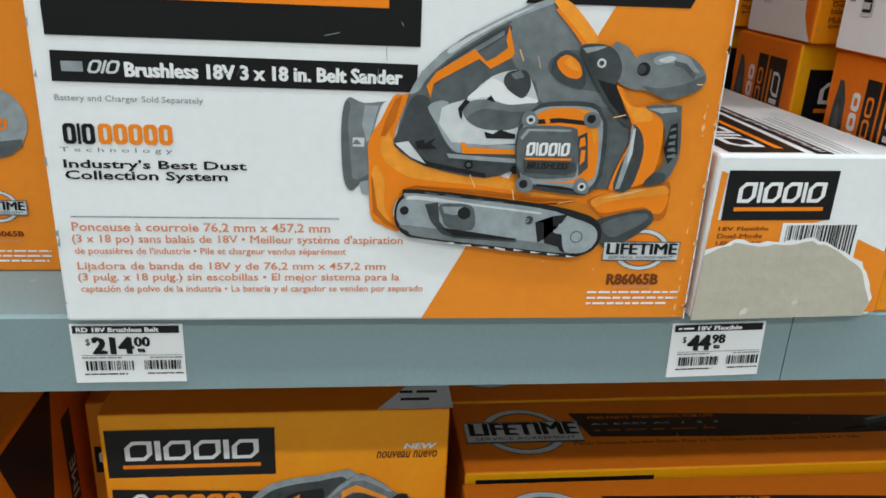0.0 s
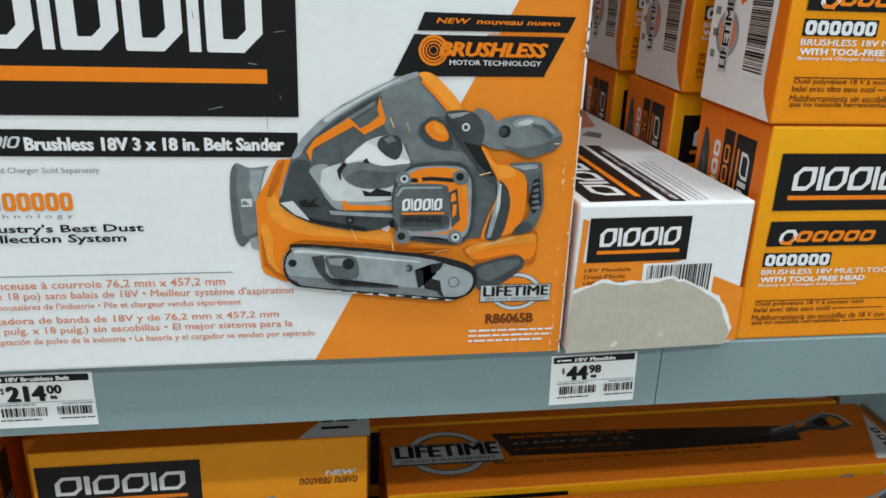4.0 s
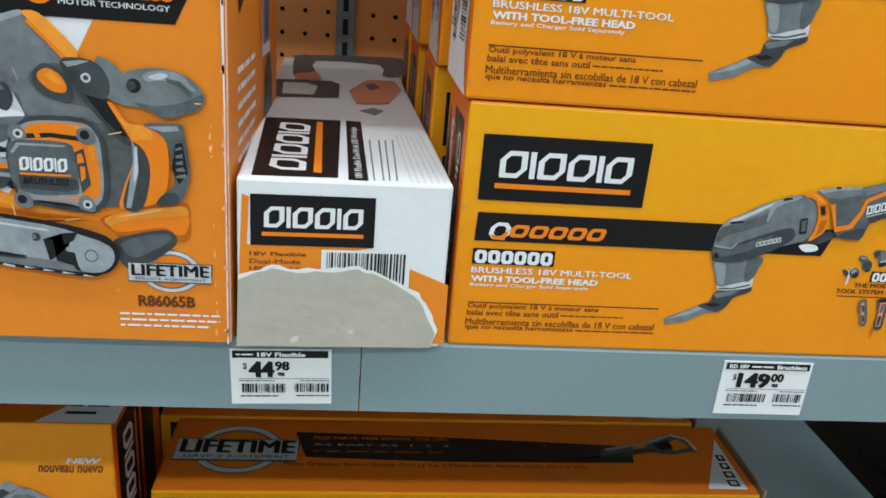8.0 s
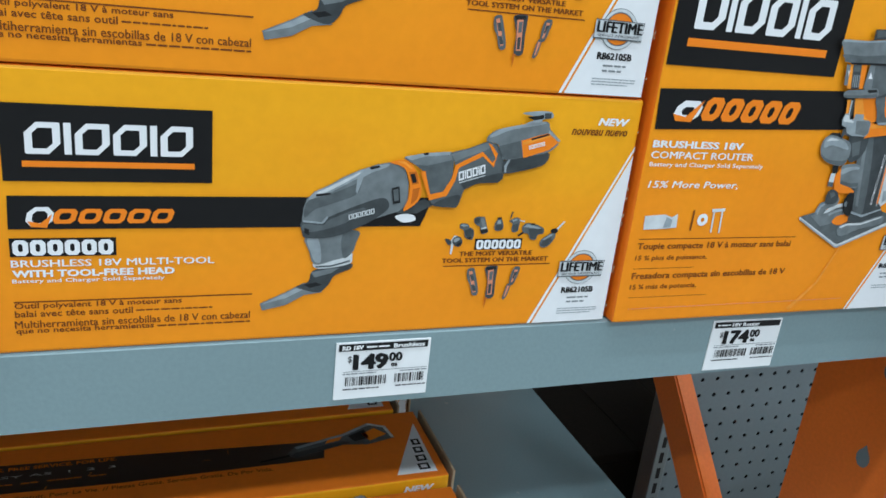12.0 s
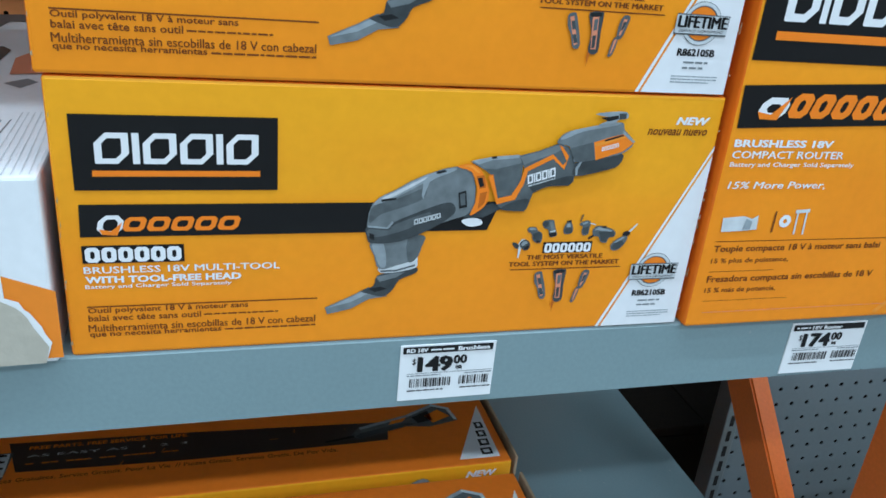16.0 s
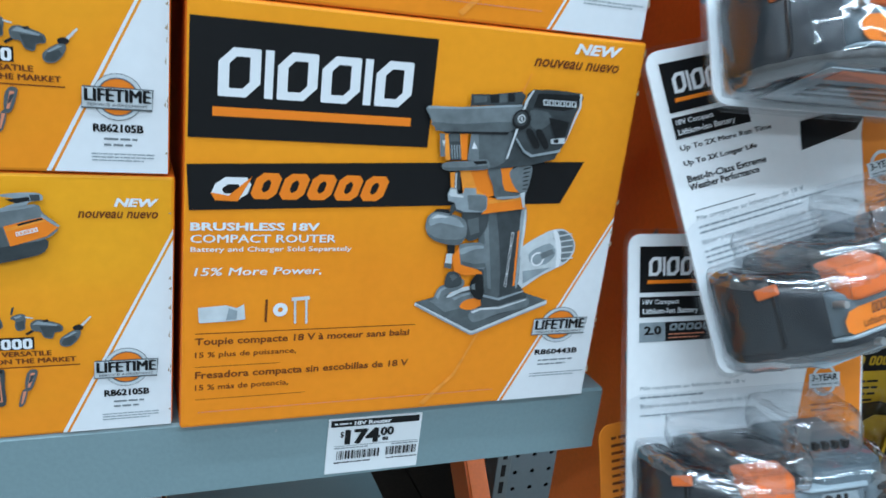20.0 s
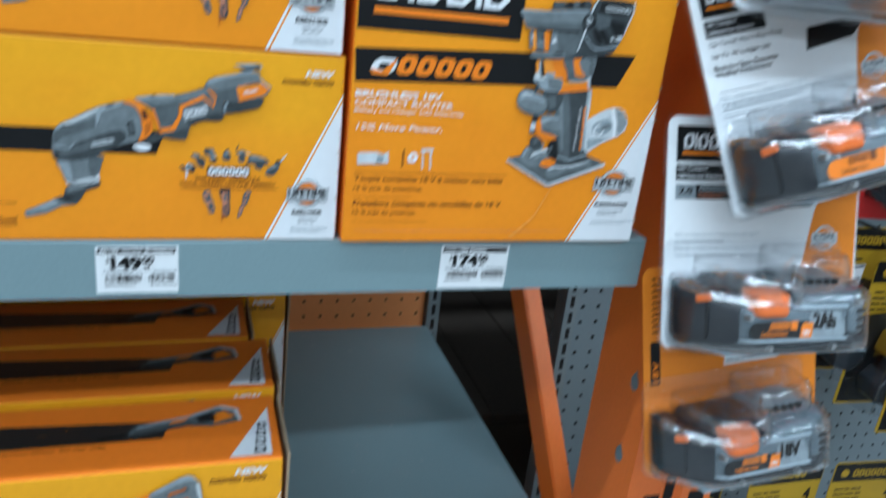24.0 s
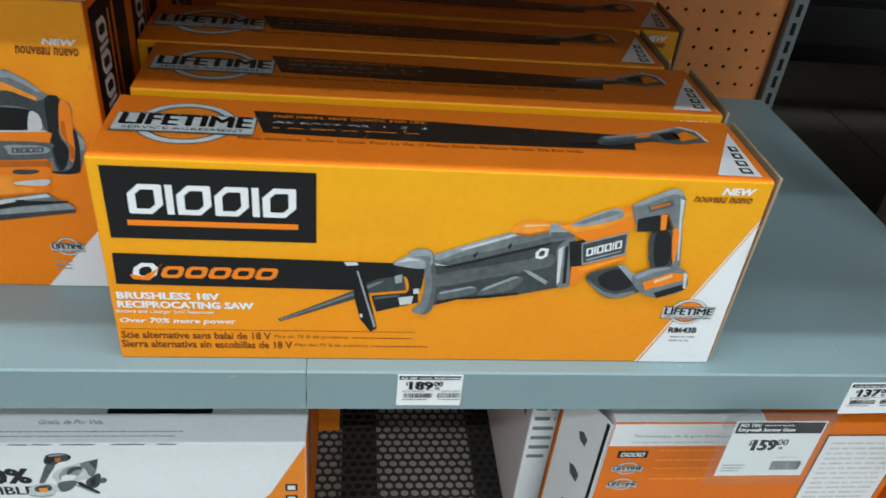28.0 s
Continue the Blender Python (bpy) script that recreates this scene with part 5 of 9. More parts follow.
p.poly("ink_slate", 8.00, (202.6, 78.3, 211.2, 81.2, 221.5, 83.9, 224.3, 83.9, 224.2, 80.9, 222.3, 79.1, 213.1, 78.8, 210.2, 78.1, 205.1, 75.6))
p.poly("ink_orange", 8.12, (181.9, 83.9, 184.1, 84.6, 187.7, 73, 194.1, 74.4, 197.7, 80.9, 199.2, 87.7, 212.2, 94.4, 217.9, 89.2, 219.5, 91, 214.6, 98.8, 216.5, 97.9, 220.2, 93.6, 218.9, 86.9, 212.6, 92.1, 200.9, 86.2, 199.7, 79.8, 196.2, 72.2, 187.5, 70))
p.poly("ink_white", 8.24, (201.6, 79.8, 204.2, 80.6, 203.6, 85, 201, 84.2))
p.poly("ink_mid", 8.36, (202.2, 80.9, 203.4, 81.3, 203, 83.9, 201.8, 83.6))
p.poly("ink_white", 8.48, (204.6, 80.7, 205.2, 80.9, 204.5, 85.3, 203.9, 85.1))
p.poly("ink_white", 8.60, (205.5, 81, 208.1, 81.8, 207.4, 86.2, 204.8, 85.4))
p.poly("ink_mid", 8.72, (206.1, 82.1, 207.3, 82.5, 206.9, 85.1, 205.7, 84.7))
p.poly("ink_white", 8.84, (208.4, 81.9, 211, 82.7, 210.4, 87.1, 207.8, 86.3))
p.poly("ink_mid", 8.96, (209, 83, 210.2, 83.4, 209.8, 86, 208.6, 85.6))
p.poly("ink_white", 9.08, (211.4, 82.8, 212, 83, 211.3, 87.4, 210.7, 87.2))
p.poly("ink_white", 9.20, (212.3, 83.1, 214.9, 83.9, 214.2, 88.3, 211.6, 87.5))
p.poly("ink_mid", 9.32, (212.9, 84.2, 214.1, 84.5, 213.7, 87.2, 212.5, 86.8))
p.poly("ink_pale", 9.44, (201.9, 79.2, 214.9, 83, 215, 82.6, 201.9, 78.7))
p.poly("ink_slate", 9.56, (223.6, 88.4, 225.9, 91.1, 246.3, 95.5, 246.5, 89.4, 238.2, 86.4, 224.9, 83.9), 3)
p.poly("ink_light", 9.68, (224.3, 87.8, 226.2, 91.1, 227.2, 90.8, 225.6, 87.2, 225.8, 84.5, 224.9, 84.2))
p.poly("ink_steel", 9.80, (213.2, 99.9, 216.3, 104.5, 223.8, 106.9, 232.7, 108.4, 241.6, 110.1, 245.1, 109.6, 246.3, 106.5, 252.2, 100.7, 247.6, 95.4, 237, 92.9, 223.8, 90.7, 222.4, 93.8, 219.5, 98.3), 3)
p.poly("ink_light", 9.92, (214.4, 101.6, 217, 104.2, 223.8, 106.9, 241.6, 110.1, 242.1, 108.8, 225.5, 105.5, 217.9, 102.3), 3)
p.poly("ink_mid", 10.04, (219.9, 97.4, 231, 100.4, 233.4, 92.3, 223.8, 90.7))
p.poly("ink_orange", 10.16, (231.6, 100.5, 241.3, 103.5, 246.5, 104.7, 252.5, 100.7, 247.4, 96.3, 233.8, 91.8))
p.poly("ink_amber", 10.28, (232.4, 99.6, 241.5, 102.6, 246.2, 103.9, 247.3, 103, 232.9, 98.4))
p.poly("ink_dark", 10.40, (236.7, 101.7, 245.8, 104.4, 246.3, 103.6, 237.1, 100.8))
p.poly("ink_light", 10.52, (245.8, 106.2, 252.8, 101, 251.6, 100.4, 245.7, 104.7))
p.poly("ink_white", 10.64, (236.2, 96.2, 237.4, 96.5, 237.1, 98.4, 235.9, 98.1))
p.poly("ink_orange", 10.76, (236.5, 96.6, 237, 96.8, 236.8, 97.9, 236.3, 97.8))
p.poly("ink_white", 10.88, (237.6, 96.6, 238.8, 96.9, 238.5, 98.8, 237.2, 98.5))
p.poly("ink_orange", 11.00, (237.8, 97, 238.4, 97.2, 238.2, 98.3, 237.6, 98.2))
p.poly("ink_white", 11.12, (239, 97, 240.2, 97.3, 239.8, 99.2, 238.6, 98.9))
p.poly("ink_orange", 11.24, (239.2, 97.5, 239.8, 97.6, 239.6, 98.8, 239, 98.6))
p.poly("ink_white", 11.36, (240.4, 97.4, 241.6, 97.7, 241.2, 99.6, 240, 99.3))
p.poly("ink_orange", 11.48, (240.6, 97.9, 241.2, 98, 241, 99.2, 240.4, 99))
p.poly("ink_white", 11.60, (241.7, 97.8, 243, 98.1, 242.6, 100, 241.4, 99.7))
p.poly("ink_orange", 11.72, (242, 98.3, 242.6, 98.4, 242.3, 99.6, 241.8, 99.4))
p.poly("ink_white", 11.84, (243.1, 98.2, 244.4, 98.6, 244, 100.5, 242.8, 100.1))
p.poly("ink_orange", 11.96, (243.4, 98.7, 243.9, 98.8, 243.7, 100, 243.2, 99.8))
p.poly("ink_light", 12.08, (229.8, 113.8, 238.4, 115.2, 245.5, 115, 246.4, 112.2, 241.6, 111.3, 240.1, 109.8, 232, 108.8, 238.4, 112), 3)
p.poly("ink_dark", 12.20, (232.9, 112.2, 241.5, 113.5, 241.8, 111.8, 236.8, 110.6))
p.poly("ink_slate", 12.32, (241.7, 114.4, 245.4, 114.5, 245.6, 111.9, 242.2, 111.6))
p.done("printed picture of a grey multi-tool")

router_front = Face(router, "front")

p = Print(router_front, "white_corner")
p.poly("ink_white", 1, (171.1, 0.8, 222.8, 0.8, 222.8, 103.3))
p.poly("ink_white", 1, (168.1, 0.8, 169.5, 0.8, 222.8, 105.7, 222.8, 108.3))
p.done()
logo_plate(router_front, 2, 1.4, 141.9, 110.3, 192.1)

p = Print(router_front, "name_band")
p.poly("ink_black", 2, (1.1, 130.1, 2.4, 109.4, 187.5, 115.5, 197.9, 137.9))
p.emblem("ink_orange", 3, 27.1, 115, 90.3, 127.2, "OOOOO", 4, 0.28)
p.hollow("ink_white", 3, 10.4, 114.2, 26, 124.8, 4, 4)
p.poly("ink_orange", 4, (23, 113.9, 13.3, 114.2, 11.2, 117.8, 19, 116.4, 26.7, 120.7, 29, 125.4))
p.done("black band with slanted orange blocks")

p = Print(router_front, "lettering")
p.piece("text_line")
p.words("BRUSHLESS 18V", "ink_white", 2, 3.2, 100, 60.8, 103.8, 0.03)
p.piece("text_line")
p.words("COMPACT ROUTER", "ink_white", 2, 3.3, 94.3, 69.1, 98.1, 0.03)
p.piece("text_line")
p.words("Battery and Charger Sold Separately", "ink_white", 2, 3.4, 89.3, 77.3, 92.4, 0.01)
p.piece("text_line")
p.words("15% More Power,", "ink_white", 2, 5.1, 77.9, 63.2, 82.3, 0.02, 0.15)
p.piece("text_line")
p.words("Toupie compacte 18 V à moteur sans balai", "ink_brown", 2, 6.2, 42.9, 111.4, 47.6, 0.02)
p.piece("text_line")
p.words("15 % plus de puissance,", "ink_brown", 2, 6.3, 36.7, 53.6, 40.3, 0.015)
p.piece("text_line")
p.words("Fresadora compacta sin escobillas de 18 V", "ink_brown", 2, 6.5, 25.4, 112.7, 30.3, 0.02)
p.piece("text_line")
p.words("15 % más de potencia,", "ink_brown", 2, 6.6, 19.5, 50.7, 23.3, 0.015)
p.piece("text_line")
p.words("NEW", "ink_white", 2, 182.3, 191.5, 208.7, 196.6, 0.04, 0.25)
p.piece("text_line")
p.words("nouveau nuevo", "ink_brown", 2, 160.7, 184, 208.9, 188, 0.02, 0.25)
p.piece("small_print")
p.bars("ink_brown", 2, 6.4, 32.2, 46, 33.1)
p.piece("small_print")
p.bars("ink_brown", 2, 6.7, 15.1, 59.6, 15.2)
p.piece("printed_rule")
p.rect("ink_brown", 2, 6.1, 49.6, 114.2, 50)
p.piece("small_print")
p.bars("ink_rust", 2, 8.1, 9.2, 164, 8, 1)
p.done("white and brown lettering")

p = Print(router_front, "service_badge")
p.piece("service_badge")
p.badge(2, 182.8, 35.1, 216.8, 56.5)
p.piece("text_line")
p.words("R860443B", "ink_black", 2, 187.2, 27.9, 214.3, 31.2, 0.03)
p.piece("small_print")
p.bars("ink_grey", 2, 190.2, 20.7, 212, 25.7, 2)
p.piece("small_print")
p.bars("ink_light", 2, 186, 14, 220.4, 17.2, 2)
p.done()

p = Print(router_front, "accessory_picture")
p.poly("ink_pale", 2, (7.1, 62.9, 19.6, 63.8, 24.3, 62.2, 27.8, 64.1, 28.6, 56.3, 22.4, 55.7, 7.7, 55.2), 1)
p.poly("ink_light", 3, (20.9, 62.4, 24.8, 60.8, 24.5, 56.5, 19.8, 56.4), 1)
p.poly("ink_brown", 2, (37.6, 66.1, 38.7, 66, 38.7, 54.4, 37.6, 54.5))
p.ring("ink_white", 2, 44.8, 60.6, 3.5, 1.22)
p.poly("ink_pale", 2, (51, 66.2, 52, 66.5, 52.8, 53.2, 51.7, 53))
p.poly("ink_pale", 2, (56.4, 66.1, 57.5, 66.3, 58.3, 53, 57.3, 52.7))
p.poly("ink_pale", 2, (49.9, 66.8, 58.5, 67.2, 58.7, 65.4, 50, 64.8))
p.done()

p = Print(router_front, "tool_picture")
p.poly("ink_pale", 2.12, (168.6, 89.2, 171.5, 93.4, 181, 99, 186.7, 101.1, 192.9, 101.2, 198.5, 97.1, 201.2, 92.1, 200.7, 87.1, 197, 82.1, 189.9, 78.5, 182.8, 75, 174.6, 69.3, 170.6, 67.7, 168.7, 78), 3)
p.poly("ink_steel", 2.24, (186.6, 98.8, 193.1, 100.2, 198.3, 96.6, 200.4, 91.5, 198.8, 85.5, 194.7, 82.7, 191.5, 89), 3)
p.poly("ink_pale", 2.36, (189, 97.7, 197.8, 99.2, 198.2, 98.5, 189.5, 96.8))
p.poly("ink_pale", 2.48, (190.1, 94.6, 198.5, 95.8, 199, 95.1, 190.6, 93.8))
p.poly("ink_pale", 2.60, (191.2, 91.5, 199.3, 92.4, 199.7, 91.7, 191.7, 90.7))
p.poly("ink_pale", 2.72, (192.4, 88.4, 200, 89, 200.5, 88.2, 192.9, 87.5))
p.poly("ink_pale", 2.84, (193.5, 85.2, 200.8, 85.5, 201.2, 84.8, 194, 84.4))
p.poly("ink_light", 2.96, (175.1, 89.2, 185.2, 93.5, 189.8, 87.8, 184.8, 81.8, 176.8, 81.9, 173.8, 85.7), 3)
p.poly("ink_white", 3.08, (186.4, 99.7, 188.8, 100.2, 192.4, 92.1, 193.6, 82.1, 191.2, 79.9, 190.2, 89.2), 3)
p.poly("ink_light", 3.20, (171.5, 78, 181.9, 79.3, 188, 79.8, 179.7, 75, 172.8, 70.8))
p.ring("ink_white", 3.32, 179.3, 84.7, 4.0, 3.0)
p.poly("ink_steel", 3.44, (180.2, 87.8, 187.4, 90.4, 188.9, 87.8, 182.1, 84.7))
p.poly("ink_mid", 3.56, (112.9, 62.3, 120.2, 64.2, 131, 66.7, 145, 68.5, 172.1, 66.5, 188.7, 61, 188.4, 58.8, 147.4, 44.1, 145.2, 44.2, 113.1, 60.9))
p.poly("ink_steel", 3.68, (120.4, 62.8, 131.1, 65.6, 143.7, 67.1, 158.5, 66.8, 146.3, 60, 129.7, 56.2))
p.poly("ink_pale", 3.80, (112.5, 62.3, 145.5, 45, 147.3, 44.9, 189, 61.1, 189.4, 59, 147.4, 42.6, 145.4, 42.7, 112.5, 60.4))
p.poly("ink_light", 3.92, (113.8, 60.9, 145.4, 43.6, 147.2, 43.5, 188.8, 59, 188.9, 58.4, 147.4, 42.6, 145.4, 42.7, 113.1, 60.1))
p.poly("ink_orange", 4.04, (137.7, 59.5, 140.8, 62.7, 147.2, 63.5, 150.4, 62, 149.8, 58.4, 144.2, 56.9, 139.5, 57.6), 3)
p.poly("ink_pale", 4.16, (129.6, 64.4, 132.3, 67.4, 139, 70, 146.4, 70.7, 145.5, 69, 138.2, 67.5, 132.7, 64.9), 3)
p.poly("ink_light", 4.28, (132.8, 63.9, 138.2, 66.1, 145.2, 67.4, 145.3, 66.2, 138.4, 64.7, 134.4, 62.6))
p.poly("ink_steel", 4.40, (122.6, 65.1, 124.9, 70.3, 129.1, 71.8, 137.2, 74.5, 137.9, 69.8, 128.6, 65.8, 127.9, 61.1, 123.4, 61.2), 3)
p.poly("ink_light", 4.52, (123.4, 65.4, 125.6, 69.4, 129.5, 71, 129.7, 69.9, 126.3, 68, 125, 63.4))
p.poly("ink_slate", 4.64, (148.6, 65.6, 159.1, 63.2, 173.6, 66.5, 175.8, 65, 176.5, 57.6, 160.7, 53.7, 148, 49.9, 143.8, 52.2, 143.5, 56.1, 149.7, 59.3))
p.poly("ink_steel", 4.76, (143.6, 55.5, 147, 57.7, 159.9, 58.7, 176.1, 62.9, 176.8, 57.6, 160.9, 54.3, 148, 49.9, 143.8, 52.2), 3)
p.poly("ink_pale", 4.88, (144.6, 56, 149.6, 57.9, 160.6, 58.1, 175.9, 62.3, 176.1, 61.5, 160.8, 56.9, 150.1, 56.7, 145.4, 54.9))
p.poly("ink_slate", 5.00, (141.6, 108.8, 148, 110.6, 167.8, 113, 168.9, 105.7, 168.6, 89.2, 169.8, 70.9, 173.4, 67.6, 169.3, 64.8, 159, 63.6, 149.8, 65.6, 147.4, 78.2, 143, 81, 141, 93.2, 143.3, 94.6))
p.poly("ink_mid", 5.12, (142.2, 108.1, 151.3, 109.6, 159.6, 65.3, 151.1, 66.4, 148.6, 78.2, 145.7, 83.7), 3)
p.poly("ink_steel", 5.24, (144.2, 107.8, 147, 108.2, 154.3, 68.3, 152.2, 68.9))
p.poly("ink_light", 5.36, (165.2, 111, 167.8, 113, 168.9, 105.7, 168.6, 89.2, 169.4, 70.9, 168, 70.6, 166.9, 89.2), 3)
p.poly("ink_pale", 5.48, (167.2, 111.5, 167.9, 112.6, 169.1, 103, 169, 86.4, 168.1, 86.4))
p.poly("ink_light", 5.60, (149.5, 65.9, 159.1, 63.3, 173.2, 67.3, 173.9, 66.5, 159.6, 61.9, 149.7, 64.4))
p.poly("ink_steel", 5.72, (132.9, 91.6, 135.3, 93.8, 147, 93.2, 149.6, 81, 143.1, 80.2, 135.1, 82.4), 3)
p.poly("ink_light", 5.84, (133.8, 91, 141.1, 92.7, 146.2, 92.4, 146.5, 91.1, 141.4, 90.5, 134.5, 87.8), 3)
p.poly("ink_mid", 5.96, (135.4, 84.3, 142.7, 82.7, 148.9, 83.2, 149.3, 81, 143.1, 80.2, 135.7, 82.1))
p.poly("ink_dark", 6.08, (126.2, 93.1, 130.7, 93.2, 130.8, 88.4, 127.1, 88.4))
p.poly("ink_orange", 6.20, (129.5, 86.5, 132.8, 91.8, 135.1, 82.4, 143.1, 80.2, 147.4, 78.2, 147.7, 76.5, 137.4, 76.7, 132, 78.9))
p.poly("ink_pale", 6.32, (126.4, 88.5, 129.6, 88.5, 130.1, 80.3, 126.1, 81.1))
p.poly("ink_mid", 6.44, (125.8, 83.6, 130, 83, 130.1, 80.3, 126.1, 81.1))
p.poly("ink_slate", 6.56, (127.5, 71.3, 128, 77.7, 132, 78.8, 136.1, 75.9, 136.5, 71.2, 130.8, 69.9), 3)
p.poly("ink_mid", 6.68, (129.5, 76.8, 132.2, 77.5, 134.2, 75.6, 131.4, 73.5))
p.poly("ink_dark", 6.80, (141.7, 72.5, 143.7, 76.2, 145, 77.1, 148.4, 75.7, 150, 64.1, 146.7, 63.1, 142.6, 67.1), 3)
p.poly("ink_steel", 6.92, (142.5, 71.3, 144.4, 72, 145, 68.5, 142.9, 68.8))
p.poly("ink_slate", 7.04, (132.2, 110.2, 145.2, 112.1, 146.8, 102.6, 141.9, 96.2, 135.7, 96.6), 3)
p.poly("ink_mid", 7.16, (135.3, 106.4, 141.4, 107.8, 143, 99.9, 138.2, 98.3))
p.poly("ink_dark", 7.28, (115.2, 109, 118.4, 111.8, 124.6, 111.9, 126.5, 108.5, 119.3, 110.1))
p.poly("ink_steel", 7.40, (113.5, 102.1, 113.5, 105.9, 114.9, 109, 119.2, 110.5, 128.9, 108.6, 134, 106.3, 135.8, 102.2, 135.6, 97.2, 133.3, 93.8, 128.5, 93.1, 120, 95.1, 115.6, 98.3), 3)
p.poly("ink_light", 7.52, (114.8, 105.7, 115.8, 108.3, 119.3, 109.6, 128.8, 107.5, 132.1, 105.3, 133.4, 102.4, 121.4, 104.8, 116.2, 103.2), 3)
p.poly("ink_pale", 7.64, (116.2, 107, 119.4, 108.9, 125, 107.7, 119.7, 107.3), 3)
p.poly("ink_mid", 7.76, (114.9, 99.6, 121.2, 96.5, 133, 96.1, 135.4, 98.5, 133.3, 93.8, 128.5, 93.1, 120, 95.1, 115.6, 98), 3)
p.poly("ink_amber", 7.88, (123, 130.3, 125.8, 130.7, 126.6, 122, 124.5, 122.2))
p.poly("ink_amber", 8.00, (127.9, 131.3, 142.8, 133, 149.5, 119.7, 145.3, 118.3, 143.5, 119, 131.3, 119.6, 129.5, 126.6))
p.poly("ink_orange", 8.12, (133.5, 131.8, 142.8, 133, 149.3, 119.7, 145.3, 118.3, 138.6, 121.9))
p.poly("ink_slate", 8.24, (125.5, 130.9, 128.5, 131, 129.3, 121.8, 126.3, 121.7))
p.poly("ink_pale", 8.36, (125.9, 130.2, 126.7, 130.2, 127.3, 122.5, 126.5, 122.5))
p.poly("ink_orange", 8.48, (143.6, 118.5, 149.6, 117.9, 164.8, 121, 166.4, 112.6, 148.1, 110.3, 142.6, 109.4, 145.1, 113.1))
p.poly("ink_amber", 8.60, (145.5, 117, 164.5, 119.4, 164.9, 117.6, 145.9, 114.9))
p.poly("ink_light", 8.72, (122.9, 119.8, 124.1, 122.9, 127.4, 122.8, 128.6, 119.7, 131.2, 120.1, 131.5, 122.9, 137.6, 122.9, 138.4, 119.9, 143.1, 119.5, 144.8, 117.6, 145, 112.4, 143.1, 110.4, 133.4, 110.5, 128.4, 112, 127.2, 115.2, 123.7, 116.3))
p.poly("ink_steel", 8.84, (133.5, 119.2, 143.2, 119.3, 144.3, 117.5, 144.6, 112.4, 142.6, 111, 135.3, 111.8))
p.poly("ink_pale", 8.96, (123.5, 119.6, 124.5, 122.2, 127.2, 122, 127.8, 119.8, 131.4, 118.9, 131.6, 117.9, 124.7, 118.4))
p.poly("ink_slate", 9.08, (127.2, 115.2, 128.7, 112, 133.4, 110.5, 133.6, 109.4, 127.7, 111.1, 126.2, 108.8, 125.1, 108.7, 125.4, 113.9))
p.poly("ink_orange", 9.20, (148.1, 134.2, 155.7, 135.3, 161.7, 137.5, 163.5, 136.7, 156.1, 133.8, 156.9, 126.4, 162.1, 121.2, 153.9, 121.7, 150.7, 127.5))
p.poly("ink_steel", 9.32, (155.4, 132.8, 166.4, 135.3, 167.2, 128.1, 165.3, 120, 160.9, 121.9, 157.1, 126.4), 3)
p.poly("ink_dark", 9.44, (162.4, 133.6, 166.3, 134.6, 166.2, 134, 162.5, 133))
p.poly("ink_dark", 9.56, (162.6, 131.6, 166.2, 132.4, 166.2, 131.9, 162.8, 130.9))
p.poly("ink_dark", 9.68, (162.9, 129.5, 166.2, 130.2, 166.2, 129.7, 163, 128.9))
p.poly("ink_dark", 9.80, (163.1, 127.5, 166.2, 128, 166.2, 127.5, 163.3, 126.8))
p.poly("ink_dark", 9.92, (163.4, 125.4, 166.2, 125.8, 166.2, 125.2, 163.5, 124.7))
p.poly("ink_dark", 10.04, (163.6, 123.3, 166.2, 123.5, 166.2, 123, 163.8, 122.7))
p.poly("ink_mid", 10.16, (142.6, 132.7, 148.8, 135, 153.3, 122.4, 161.3, 121.1, 160.9, 118.5, 149.6, 117.6, 146.4, 124.7), 3)
p.poly("ink_light", 10.28, (149.4, 118.7, 160.7, 119.6, 164.2, 121, 164.6, 121.8, 165.6, 120, 161.2, 118.3, 150, 117.4))
p.poly("ink_pale", 10.40, (162.5, 120.9, 165, 121.5, 166.2, 113.6, 165, 113.6))
p.poly("ink_slate", 10.52, (128.9, 168.7, 139.3, 169.3, 155.2, 171.6, 157.7, 169.9, 156.4, 165.3, 129.2, 163.2))
p.poly("ink_dark", 10.64, (138.3, 169, 143.3, 169.7, 143.7, 165.5, 139.5, 165.1))
p.poly("ink_mid", 10.76, (143.5, 169.7, 147.5, 170, 148, 166, 144.2, 165.7))
p.poly("ink_dark", 10.88, (147.9, 170.3, 151.5, 170.8, 152.3, 166.6, 148.7, 166.3))
p.poly("ink_mid", 11.00, (129.8, 168.1, 136.8, 168.4, 137.3, 165.6, 130.9, 164.4))
p.poly("ink_slate", 11.12, (131.8, 150.5, 152.1, 158.7, 156.4, 165.3, 161, 173.1, 187.7, 173, 188.1, 166.3, 186, 160.9, 182.9, 148, 178.8, 139, 163.6, 135, 142.9, 132.7, 136.9, 134.2, 133, 134.7, 131.2, 137.2))
p.poly("ink_mid", 11.24, (135, 150.2, 150.5, 152, 153.9, 149, 152, 137.7, 142.8, 133, 137.3, 134.7), 3)
p.poly("ink_steel", 11.36, (115, 149.4, 118.4, 149.1, 119.5, 138.2, 116.6, 138.3))
p.poly("ink_amber", 11.48, (117.5, 149.8, 129.4, 150.3, 130.7, 137.1, 119.4, 136.5))
p.poly("ink_orange", 11.60, (125.8, 150.1, 129.4, 150.3, 130.7, 137.1, 128.1, 136.9))
p.poly("ink_slate", 11.72, (119.4, 149.5, 125.3, 149.8, 127.8, 136.9, 122, 136.6))
p.poly("ink_mid", 11.84, (119.9, 149.5, 125, 149.8, 125.6, 146, 120.7, 145.7))
p.poly("ink_light", 11.96, (121.5, 144.1, 122, 144.1, 123.2, 137.4, 122.7, 137.4))
